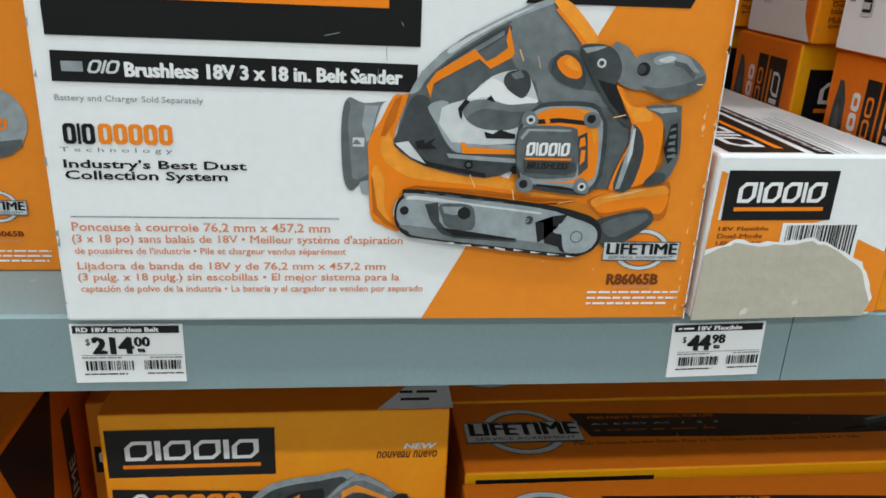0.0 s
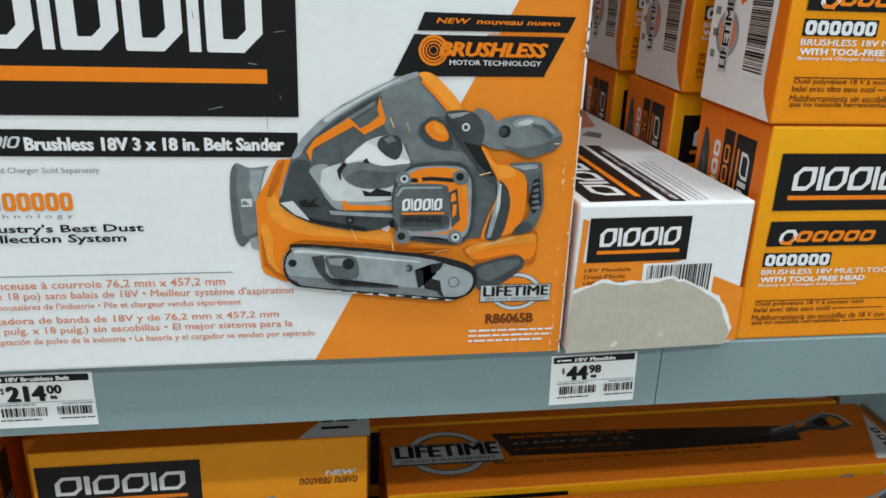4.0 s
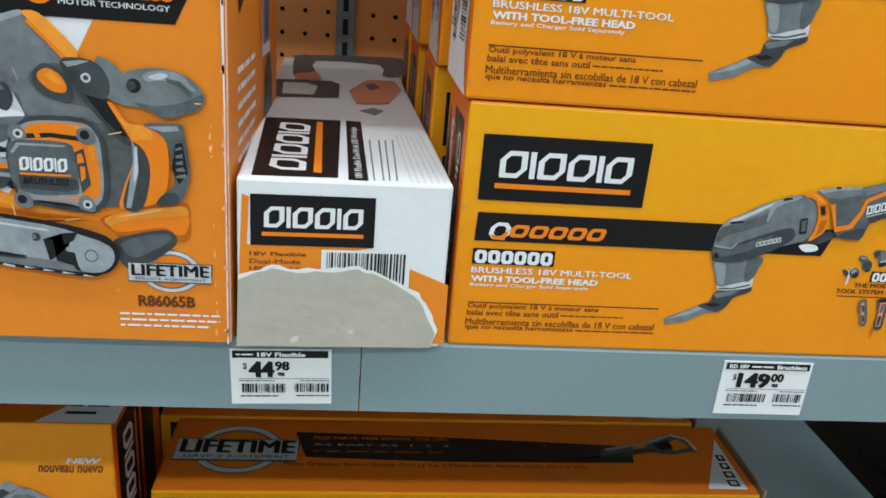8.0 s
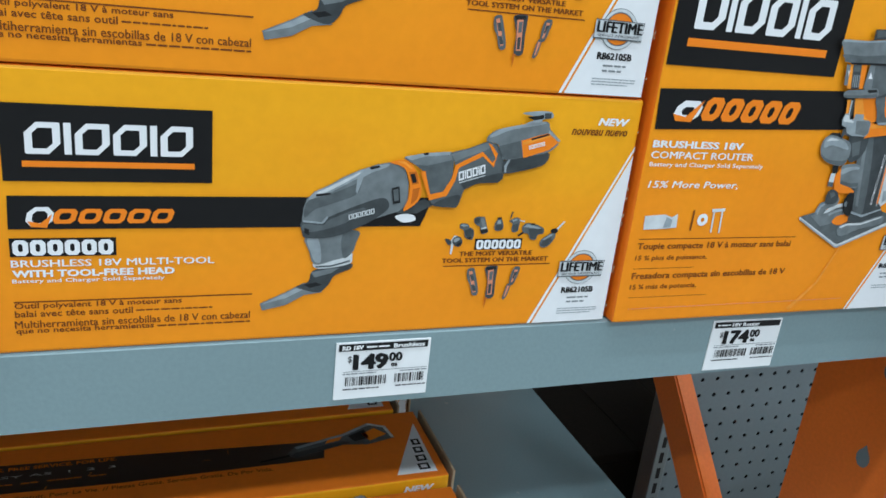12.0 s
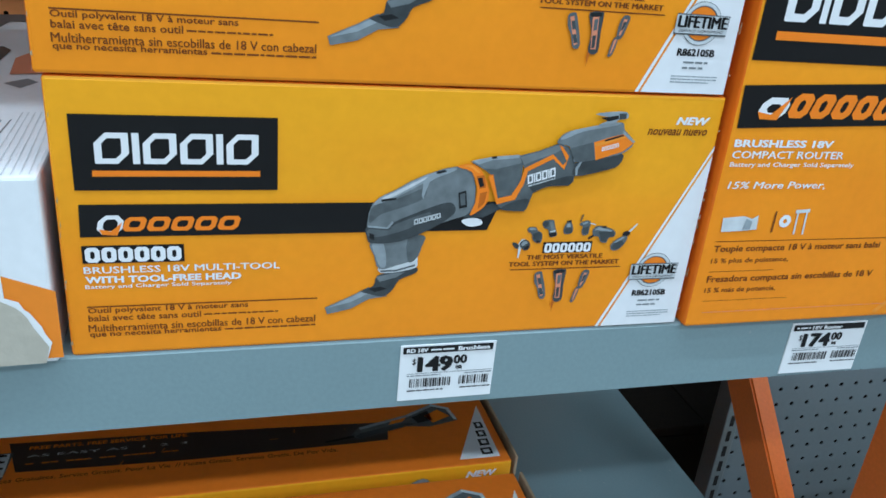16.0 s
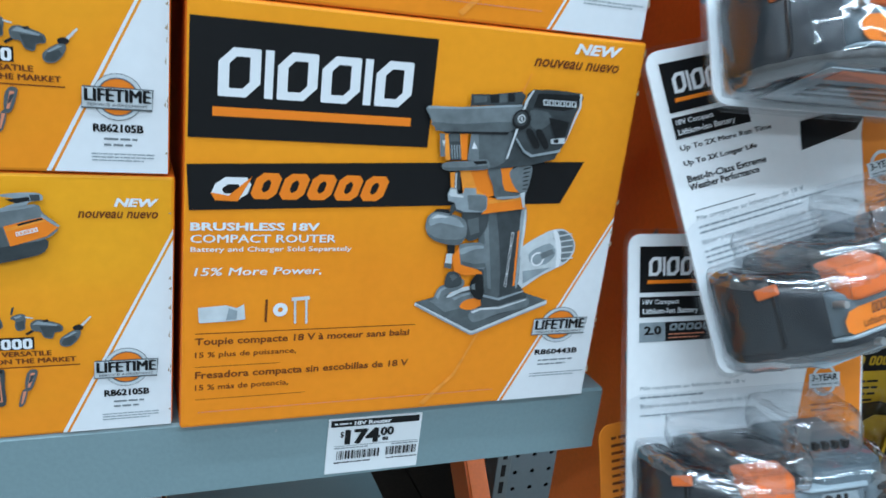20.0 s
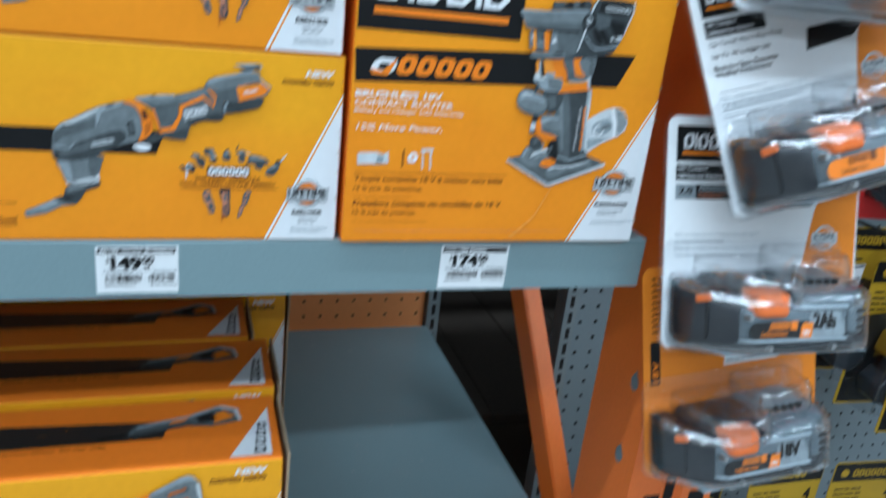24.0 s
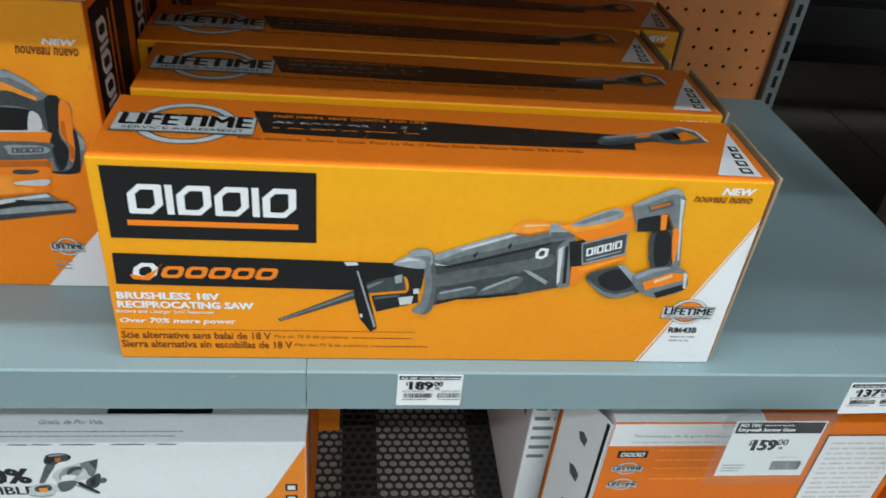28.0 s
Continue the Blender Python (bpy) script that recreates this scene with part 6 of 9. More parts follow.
p.poly("ink_light", 12.08, (122.8, 144.2, 123.3, 144.2, 124.6, 137.5, 124, 137.5))
p.poly("ink_light", 12.20, (124.1, 144.2, 124.6, 144.3, 125.9, 137.6, 125.3, 137.5))
p.poly("ink_light", 12.32, (125.4, 144.3, 125.9, 144.4, 127.2, 137.6, 126.7, 137.6))
p.poly("ink_pale", 12.44, (116.5, 146.1, 118.2, 146.2, 117.9, 142.8))
p.poly("ink_steel", 12.56, (131.3, 150.2, 135, 150.2, 136.9, 137.5, 133.5, 136.5, 130.7, 137.3))
p.poly("ink_white", 12.68, (132.4, 142.6, 133.1, 146.2, 135.5, 142.7))
p.poly("ink_steel", 12.80, (117.8, 134, 120.8, 135.8, 132.7, 136.7, 140.9, 137.7, 142.8, 133, 129.4, 131.8, 120.1, 131.6), 3)
p.poly("ink_mid", 12.92, (118.6, 133, 129.2, 133.3, 142, 134.7, 142.8, 133, 129.4, 131.8, 120.1, 131.6))
p.poly("ink_dark", 13.04, (134, 136.5, 140.7, 137.1, 141.8, 135.7, 135.7, 134.9))
p.poly("ink_steel", 13.16, (107.6, 161.9, 124.7, 162.3, 156.4, 165.3, 152.5, 159.2, 150.8, 151.8, 116.1, 150.4, 112, 152.3, 108.8, 157.4), 3)
p.poly("ink_mid", 13.28, (110.5, 154.5, 125.9, 154.4, 151.1, 156.7, 150.8, 151.8, 116.1, 150.4, 112.3, 152), 3)
p.poly("ink_light", 13.40, (107.4, 162, 124.7, 162.4, 156.3, 165.5, 156.2, 164.5, 124.8, 161.4, 107.9, 160.7))
p.poly("ink_dark", 13.52, (116.1, 150.4, 150.8, 151.8, 150.5, 150.5, 131.9, 150, 117.5, 149.6))
p.poly("ink_slate", 13.64, (157.7, 165.7, 161.2, 172.9, 187.5, 172.7, 187.8, 166.3, 186, 160.9, 182.9, 148, 179.6, 144, 164.2, 140.8, 154.7, 150.3, 157.8, 157.9), 3)
p.poly("ink_mid", 13.76, (161, 163, 171, 162.5, 173.2, 157.7, 167.1, 153.6, 162.4, 155.7), 3)
p.poly("ink_dark", 13.88, (163.8, 171.4, 187.6, 172.1, 187.8, 166.3, 179.8, 163.7, 162.4, 164.5))
p.poly("ink_pale", 14.00, (167.7, 165.9, 170.4, 165.9, 169.8, 168.8, 167.1, 168.8))
p.poly("ink_dark", 14.12, (168.3, 166.5, 169.6, 166.5, 169.2, 168.2, 167.9, 168.2))
p.poly("ink_pale", 14.24, (170.8, 165.9, 173.5, 165.9, 172.9, 168.8, 170.2, 168.8))
p.poly("ink_dark", 14.36, (171.4, 166.5, 172.7, 166.5, 172.3, 168.2, 171, 168.2))
p.poly("ink_pale", 14.48, (173.9, 165.9, 176.7, 165.9, 176, 168.8, 173.3, 168.8))
p.poly("ink_dark", 14.60, (174.5, 166.5, 175.8, 166.5, 175.4, 168.2, 174.1, 168.2))
p.poly("ink_pale", 14.72, (177, 165.9, 179.8, 165.9, 179.2, 168.8, 176.4, 168.8))
p.poly("ink_dark", 14.84, (177.6, 166.5, 178.9, 166.5, 178.6, 168.2, 177.3, 168.2))
p.poly("ink_pale", 14.96, (180.2, 165.9, 183, 165.9, 182.3, 168.8, 179.5, 168.8))
p.poly("ink_dark", 15.08, (180.8, 166.5, 182.1, 166.5, 181.7, 168.2, 180.4, 168.2))
p.poly("ink_pale", 15.20, (183.3, 165.9, 186.2, 165.9, 185.5, 168.8, 182.7, 168.8))
p.poly("ink_dark", 15.32, (184, 166.5, 185.3, 166.5, 184.9, 168.3, 183.6, 168.3))
p.poly("ink_dark", 15.44, (159.9, 152.8, 165.7, 144.7, 168.6, 145.9, 163.1, 153.6), 3)
p.poly("ink_dark", 15.56, (165.6, 152.7, 171.6, 144.3, 173.8, 146.5, 168.5, 153.7), 3)
p.poly("ink_dark", 15.68, (171.5, 160.1, 183.6, 158.5, 182.3, 150.8, 176.5, 150.4))
p.poly("ink_pale", 15.80, (174.4, 149.5, 182.3, 150.5, 182.7, 147.5, 175, 147))
p.poly("ink_dark", 15.92, (176.1, 149.4, 178.9, 149.8, 179.1, 147.8, 176.4, 147.6))
p.poly("ink_light", 16.04, (155.1, 149.6, 160.5, 143.4, 165.3, 141.2, 180.1, 144.3, 180.7, 145.6, 180.7, 143, 164.8, 139.9, 160.2, 142.1, 154.8, 148.6))
p.poly("ink_pale", 16.16, (157.5, 168.2, 160.7, 173.1, 161.5, 172.8, 158.8, 167.4, 152.1, 138.7, 151, 138.6, 153.6, 150.2))
p.poly("ink_pale", 16.28, (186.9, 172.9, 188.1, 172.7, 188.9, 166.4, 183.4, 149.6, 182.6, 147.7, 185.9, 161.1, 187.8, 166.3))
p.disc("ink_dark", 16.40, 156.6, 158.3, 5.0)
p.disc("ink_slate", 16.52, 156.2, 158.7, 3.6)
p.ring("ink_pale", 16.64, 156.5, 158.7, 2.1, 1.5)
p.poly("ink_pale", 16.76, (155.9, 159.7, 156.7, 159.7, 157.1, 157.7, 156.3, 157.6))
p.emblem("ink_white", 16.88, 160.2, 70.2, 161.5, 100.9, "BIBBIB", 0, 0.2, up=True)
p.poly("ink_orange", 17.00, (165.2, 70.9, 166.4, 71.2, 164.5, 101.5, 163.5, 101.2))
p.done("printed picture of a grey compact router")

p = Print(router_front, "crease")
p.poly("ink_amber", 2, (121.2, 4, 138.7, 20.2, 150.3, 44.5, 151.4, 43.8, 140.2, 19.1, 123.9, 2.4))
p.piece("crease")
p.poly("ink_amber", 2, (154, 149.8, 156.6, 172.1, 159.9, 180.5, 160.5, 180.3, 157.6, 171.7, 155, 149.2))
p.done("pale crease in the print")

saw_front = Face(saw, "front")
saw_top = Face(saw, "top", h=0.1715)

p = Print(saw_front, "white_corner")
p.poly("ink_white", 1, (402.9, 0.8, 461.3, 0.8, 461.3, 135.9))
p.poly("ink_white", 1, (399.9, 0.8, 401.3, 0.8, 461.3, 138.3, 461.3, 140.9))
p.done()
logo_plate(saw_front, 2, 8.35, 109.9, 144.8, 165.5)

p = Print(saw_front, "name_band")
p.poly("ink_black", 2, (6.9, 97.3, 6.1, 70.5, 201.9, 68.7, 206.6, 94))
p.emblem("ink_orange", 3, 35.5, 76.9, 116, 87.1, "OOOOO", 4, 0.28)
p.hollow("ink_white", 3, 17, 75.2, 33.4, 89.4, 4, 4)
p.poly("ink_orange", 4, (29.5, 74.6, 18.1, 75.3, 16.4, 79.7, 25.3, 77.9, 36, 85.1, 40.5, 91.1))
p.done("black band with slanted orange blocks")

p = Print(saw_front, "lettering")
p.piece("text_line")
p.words("BRUSHLESS 18V", "ink_white", 2, 4.8, 57.2, 75.4, 63.5, 0.03)
p.piece("text_line")
p.words("RECIPROCATING SAW", "ink_white", 2, 4.4, 49, 99.2, 55.4, 0.03)
p.piece("text_line")
p.words("Battery and Charger Sold Separately", "ink_white", 2, 2.8, 43.3, 71.1, 47.6, 0.0)
p.piece("text_line")
p.words("Over 70% more power", "ink_white", 2, 3.9, 33.6, 86.2, 39.8, 0.02, 0.15)
p.piece("text_line")
p.words("Scie alternative sans balai de 18 V", "ink_brown", 2, 3.1, 19.9, 110.9, 27, 0.02)
p.piece("text_line")
p.words("Sierra alternativa sin escobillas de 18 V", "ink_brown", 2, 2.3, 11, 126.5, 18.3, 0.02)
p.piece("text_line")
p.words("Plus de 70 % de puissance", "ink_brown", 2, 113.6, 20.7, 168.5, 25, 0.0)
p.piece("text_line")
p.words("Más del 70 % de potencia", "ink_brown", 2, 128.8, 12.4, 183.4, 16.7, 0.0)
p.piece("small_print")
p.bars("ink_brown", 2, 171.5, 21.5, 217.1, 23.9)
p.piece("small_print")
p.bars("ink_brown", 2, 186.3, 13.1, 229.6, 15.6)
p.piece("printed_rule")
p.rect("ink_brown", 2, 3.5, 28.8, 218.9, 29.3)
p.piece("text_line")
p.words("NEW", "ink_white", 2, 425.4, 159.8, 449.7, 165.6, 0.04, 0.25)
p.piece("text_line")
p.words("nouveau nuevo", "ink_brown", 2, 406.4, 153.3, 449.4, 158.2, 0.02, 0.25)
p.piece("service_badge")
p.badge(2, 409.1, 41.4, 451.7, 66.5)
p.piece("text_line")
p.words("R8643B", "ink_black", 2, 419.7, 32.2, 442.7, 38, 0.03)
p.piece("small_print")
p.bars("ink_light", 2, 422.7, 22.2, 443, 30.1, 2)
p.done("white and brown lettering")

p = Print(saw_front, "tool_picture")
p.poly("ink_slate", 2.12, (116.5, 40.4, 171.1, 68.3, 180.2, 75.3, 189.2, 79.8, 207, 83.3, 209.7, 69.9, 182.2, 66.3, 173.1, 60.9, 117.7, 38.1))
p.poly("ink_steel", 2.24, (117.9, 40.2, 171.5, 66.6, 180.1, 73, 189.1, 77.2, 193.6, 77.9, 173.2, 64.9, 118.2, 39))
p.poly("ink_dark", 2.36, (184.4, 64, 218.3, 68.4, 219.3, 58.6, 188.6, 49))
p.poly("ink_mid", 2.48, (186.6, 62.9, 204.7, 65.7, 204.7, 64, 187, 60.6))
p.poly("ink_pale", 2.60, (204.3, 62.8, 215.1, 64.8, 214.3, 57.3, 205.8, 55.6))
p.poly("ink_dark", 2.72, (199.5, 95.2, 203, 83.8, 209.2, 81.7, 211.5, 70.5, 207, 64, 218.7, 67.2, 221.7, 84.9, 218.9, 93.1), 3)
p.poly("ink_light", 2.84, (200.3, 82.6, 206.1, 84.7, 206.1, 77.1, 201.4, 75.6))
p.poly("ink_pale", 2.96, (214.9, 71.1, 219.1, 71.8, 219.2, 67.2, 215.1, 66.6))
p.poly("ink_black", 3.08, (163.7, 94.7, 174.1, 93.4, 177.8, 86.4, 189.8, 33.1, 185.1, 29.4, 177, 41.6, 171.8, 63.7, 171.1, 83.4, 166.1, 89.9))
p.poly("ink_pale", 3.20, (164.1, 94.2, 172.8, 94.4, 174.5, 91.8, 165.7, 91))
p.poly("ink_light", 3.32, (173, 86.8, 174.3, 86.8, 188.9, 34.6, 187.4, 33.4))
p.poly("ink_pale", 3.44, (176.3, 46.9, 178.1, 47, 178.9, 43.4, 176.6, 43.4))
p.poly("ink_slate", 3.56, (227.8, 94.4, 238, 94.2, 307.8, 115.8, 325.4, 121.2, 331.1, 82.3, 325.4, 76.1, 293.7, 68.1, 270.9, 64.6, 248, 62.5, 229.8, 55.9, 231.2, 76.7))
p.poly("ink_steel", 3.68, (227.7, 95.5, 228.9, 103.7, 246.3, 110.1, 280.7, 123.4, 308.4, 132.1, 324.6, 128.5, 327.3, 120.2, 310, 115.9, 238, 93.4))
p.poly("ink_light", 3.80, (228.9, 102.6, 246.3, 110.7, 280.6, 123.9, 308.4, 132.1, 307.5, 127.9, 281, 118.7, 246.4, 105.8, 231.2, 97.8), 3)
p.poly("ink_pale", 3.92, (246.3, 108.5, 280.8, 121.8, 302.1, 128.8, 280.9, 119.7, 246.8, 106.9))
p.poly("ink_mid", 4.04, (233.5, 96.2, 255.3, 104.5, 268.4, 107.6, 309.5, 121.2, 310.4, 115.9, 238, 93.4, 232.7, 93.5))
p.poly("ink_pale", 4.16, (227.7, 95.5, 238, 93.1, 309.1, 115.3, 309.7, 113.7, 238.1, 90.9, 228.7, 93.9))
p.poly("ink_dark", 4.28, (229.6, 93.4, 238.1, 90.6, 309.3, 113.2, 311.9, 118.6, 309.5, 115.9, 238, 93.1))
p.poly("ink_dark", 4.40, (255.4, 102.9, 257.9, 106.2, 258.8, 105.7, 256.9, 100.2))
p.poly("ink_dark", 4.52, (279.3, 111.7, 281.7, 115, 282.6, 113.9, 281.2, 108.5))
p.poly("ink_mid", 4.64, (233.2, 67.6, 238.6, 71.2, 256.7, 74.6, 261.7, 73, 258.3, 67.7, 235.4, 61.3), 3)
p.poly("ink_light", 4.76, (234.1, 68.8, 256.6, 75.1, 261.3, 73.5, 256.7, 73.4, 235.1, 67.1))
p.poly("ink_mid", 4.88, (262.4, 67.8, 268.1, 74.3, 287.9, 84.5, 295.3, 83, 286.9, 72.5, 268.9, 67.4), 3)
p.poly("ink_light", 5.00, (264.1, 70.7, 268.5, 74.9, 287.9, 85.1, 292.4, 84.6, 288.5, 82.8, 269.1, 72.6))
p.poly("ink_mid", 5.12, (231.5, 85.1, 269.2, 94.5, 295.7, 100.8, 313.1, 106.3, 314.6, 95.9, 296.6, 89.8, 269.8, 83.4, 232.2, 73.9), 3)
p.poly("ink_light", 5.24, (293.7, 91.9, 299.2, 90.4, 313.8, 81.3, 312.2, 78.4, 297.2, 88.1))
p.poly("ink_dark", 5.36, (233.4, 60.7, 247.9, 64.5, 270.8, 66.9, 293.5, 70.4, 293.7, 68.1, 270.9, 64.6, 248, 62.5, 232.1, 57.1))
p.poly("ink_white", 5.48, (300.5, 107, 303.7, 111.1, 309.8, 110.8, 309.5, 104.3, 306, 101.4, 301, 102.1))
p.poly("ink_slate", 5.60, (303, 107, 304.8, 109, 307.5, 108.5, 307.2, 105.3, 305.3, 103.9, 303, 104.1))
p.poly("ink_steel", 5.72, (209.2, 104.2, 217.9, 108.2, 226.7, 105, 229.1, 93.4, 231.5, 76.7, 230.5, 56.5, 226.7, 48.7, 220.8, 48, 214.8, 51.4, 220.6, 59.2, 222.7, 76.5, 220.3, 93.1, 211.4, 100.5), 3)
p.poly("ink_light", 5.84, (209.6, 104.2, 217.9, 107.6, 225.8, 104.7, 226.9, 93.3, 225.1, 93.2, 224.1, 101.4, 211.4, 101), 3)
p.poly("ink_mid", 5.96, (226, 93.3, 229.1, 93.4, 231.5, 76.7, 230.5, 56.5, 226.7, 48.7, 223.1, 48.6, 227, 59.3, 228.1, 76.6), 3)
p.poly("ink_light", 6.08, (199.1, 94.7, 209.2, 101.7, 220.6, 97.5, 220.7, 90.4, 203, 92.3), 3)
p.poly("ink_pale", 6.20, (200.9, 95.3, 209.2, 100.1, 218, 97.9, 209.2, 96.6))
p.poly("ink_steel", 6.32, (315.7, 111.8, 326.5, 119.6, 332.1, 82.3, 322.1, 76, 318.2, 96), 3)
p.poly("ink_pale", 6.44, (316.8, 110.2, 320.8, 114.1, 320.2, 111.9, 322.4, 82.1, 321, 78))
p.poly("ink_dark", 6.56, (321.5, 112.5, 323.5, 114.2, 327.7, 80.5, 325, 79.3))
p.poly("ink_amber", 6.68, (279.8, 123.9, 286.5, 132.9, 308.3, 133.1, 307.9, 127.7, 293.8, 123.3), 3)
p.poly("ink_peach", 6.80, (288.8, 130.9, 306.3, 131.5, 306.4, 130.5, 289, 128.9))
p.poly("ink_burnt", 6.92, (282.8, 124, 293.8, 123.3, 307.9, 127.7, 308.1, 125.9, 294, 121.2, 283.4, 122.4))
p.poly("ink_light", 7.04, (307.5, 130.5, 312.7, 133.3, 324, 129.8, 325.2, 123.3, 309.4, 122.2), 3)
p.poly("ink_mid", 7.16, (308.6, 125.3, 324.9, 125.9, 325.4, 121.7, 309.6, 119.6))
p.poly("ink_dark", 7.28, (323.2, 117.4, 334.5, 119.9, 338.3, 88.2, 330.8, 81.7))
p.poly("ink_orange", 7.40, (311.7, 131.7, 323.6, 133.7, 344.3, 143.4, 367.6, 152, 368.9, 135.2, 364.3, 127.2, 336.5, 118, 324.6, 124.3))
p.poly("ink_amber", 7.52, (313.4, 130.7, 323.7, 132.6, 326.1, 130.6, 345.5, 134.4, 366.5, 148, 367.2, 142.9, 346.1, 130.3, 326.7, 125.9))
p.poly("ink_light", 7.64, (323.2, 133.4, 348.3, 146.3, 356.4, 145.1, 356.2, 138.4, 330.5, 131), 3)
p.poly("ink_steel", 7.76, (324.1, 133.2, 348.5, 144.8, 355.2, 144, 353.3, 141.9, 330.3, 132.8))
p.poly("ink_burnt", 7.88, (336.5, 118, 364.3, 127.2, 364.5, 125.6, 336.7, 116.2))
p.poly("ink_light", 8.00, (332.6, 116.6, 364.7, 127.5, 367.2, 107.9, 336.3, 97.4))
p.poly("ink_slate", 8.12, (333.7, 115.6, 364.1, 125.9, 366.1, 109, 336.8, 99))
p.poly("ink_white", 8.24, (338, 104.9, 342.9, 106.7, 342, 113.7, 337.1, 112))
p.poly("ink_slate", 8.36, (339.1, 106.8, 341.4, 107.6, 340.8, 111.8, 338.6, 111))
p.poly("ink_white", 8.48, (343.5, 106.9, 344.6, 107.3, 343.7, 114.3, 342.6, 113.9))
p.poly("ink_white", 8.60, (345.2, 107.5, 350.1, 109.2, 349.2, 116.2, 344.3, 114.5))
p.poly("ink_slate", 8.72, (346.4, 109.4, 348.6, 110.2, 348.1, 114.4, 345.8, 113.6))
p.poly("ink_white", 8.84, (350.7, 109.4, 355.6, 111.1, 354.7, 118.1, 349.8, 116.4))
p.poly("ink_slate", 8.96, (351.9, 111.3, 354.1, 112.1, 353.5, 116.3, 351.3, 115.5))
p.poly("ink_white", 9.08, (356.2, 111.4, 357.3, 111.8, 356.4, 118.7, 355.3, 118.3))
p.poly("ink_white", 9.20, (358, 112, 362.8, 113.7, 361.8, 120.6, 357, 118.9))
p.poly("ink_slate", 9.32, (359.1, 113.8, 361.3, 114.6, 360.7, 118.8, 358.5, 118))
p.poly("ink_light", 9.44, (338.4, 102.7, 363, 111.6, 363.2, 110.5, 338.5, 101.3))
p.poly("ink_orange", 9.56, (328.7, 95.7, 336.8, 97.1, 367.2, 107.9, 368.7, 104.1, 339.9, 90.5, 335.5, 79, 330.9, 76.6))
p.poly("ink_amber", 9.68, (332.6, 93.6, 337.9, 95.5, 367.1, 105.7, 367.2, 104.6, 338.7, 92.7))
p.poly("ink_slate", 9.80, (341.3, 86.3, 346.6, 91.8, 361.9, 97.3, 368.8, 97.5, 384.1, 83.8, 387.7, 76.4, 382, 71.8, 368.6, 67.1, 357.6, 69.7, 348.3, 78.2), 3)
p.poly("ink_dark", 9.92, (351.2, 88, 365.9, 94.9, 378.7, 80.8, 367.5, 74.4, 355.3, 78.4), 3)
p.poly("ink_steel", 10.04, (342.8, 85.5, 350.6, 78.3, 358.3, 73.3, 368, 71.2, 381.5, 75, 382, 71.8, 368.6, 67.1, 357.6, 69.7, 348.3, 78.2))
p.poly("ink_light", 10.16, (362.6, 98.7, 369.2, 97.8, 384.5, 84.4, 387.8, 77, 383, 77.4, 366.9, 94.3))
p.poly("ink_slate", 10.28, (381.3, 127.7, 396.4, 130.9, 403.5, 112.3, 403.8, 98, 388.8, 96.4), 3)
p.poly("ink_steel", 10.40, (361.8, 150.1, 368.9, 154.6, 386.9, 164.5, 393.9, 164.2, 399.7, 156.7, 401.9, 138.9, 411.1, 98.7, 404.8, 95.2, 403.5, 112.3, 397.8, 130.9, 390.5, 144.2, 375.6, 140.6, 368.7, 133.6))
p.poly("ink_light", 10.52, (363, 150.4, 387, 164, 393.5, 163.7, 397, 159.1, 388.1, 159.8, 369.6, 150.6), 3)
p.poly("ink_pale", 10.64, (395.7, 156.6, 399, 155.7, 401.2, 138.9, 408.7, 104.2, 407.3, 104.2, 399.5, 138.8))
p.poly("ink_dark", 10.76, (368.8, 138.8, 375.5, 141.1, 389.6, 144.2, 395.9, 131.4, 381.3, 127.2, 381.1, 128.8, 370.8, 128.4))
p.poly("ink_dark", 10.88, (385.1, 126.3, 394.6, 128.7, 400.7, 112.2, 400.5, 100.7, 391.1, 99.3), 3)
p.poly("ink_orange", 11.00, (384.9, 143, 389.6, 143.9, 391.5, 130.7, 387.6, 130.1))
p.poly("ink_orange", 11.12, (397, 130.4, 402.1, 129.5, 405.5, 106.3, 403.7, 103.5), 3)
p.poly("ink_mid", 11.24, (373.2, 149.7, 390.2, 155.9, 392.4, 150.9, 375.8, 144.7))
p.poly("ink_burnt", 11.36, (375.5, 149.3, 388.8, 153.8, 389.6, 151.8, 376.7, 147.3))
p.poly("ink_steel", 11.48, (376.6, 88.7, 389.7, 96.4, 403.2, 98.5, 411.8, 97.3, 418.2, 91.9, 420.4, 77.3, 399.1, 69.1, 383.7, 76), 3)
p.poly("ink_light", 11.60, (378, 88.7, 389.8, 95.9, 403.3, 97.9, 403.6, 96.3, 391.3, 92.5, 381.2, 86))
p.poly("ink_orange", 11.72, (385.8, 83.3, 406.6, 93, 416.4, 91.8, 416.4, 85.8, 389.6, 76.1))
p.poly("ink_peach", 11.84, (393.9, 85.2, 406.9, 91.3, 407.8, 89, 394.8, 82.6))
p.poly("ink_dark", 11.96, (396.8, 73.7, 419.3, 83, 420.4, 77.3, 400.4, 68.5))
p.poly("ink_pale", 12.08, (415.3, 93.8, 418.5, 91.6, 420.4, 78.4, 418.7, 78.4))
p.done("printed picture of a grey reciprocating saw")

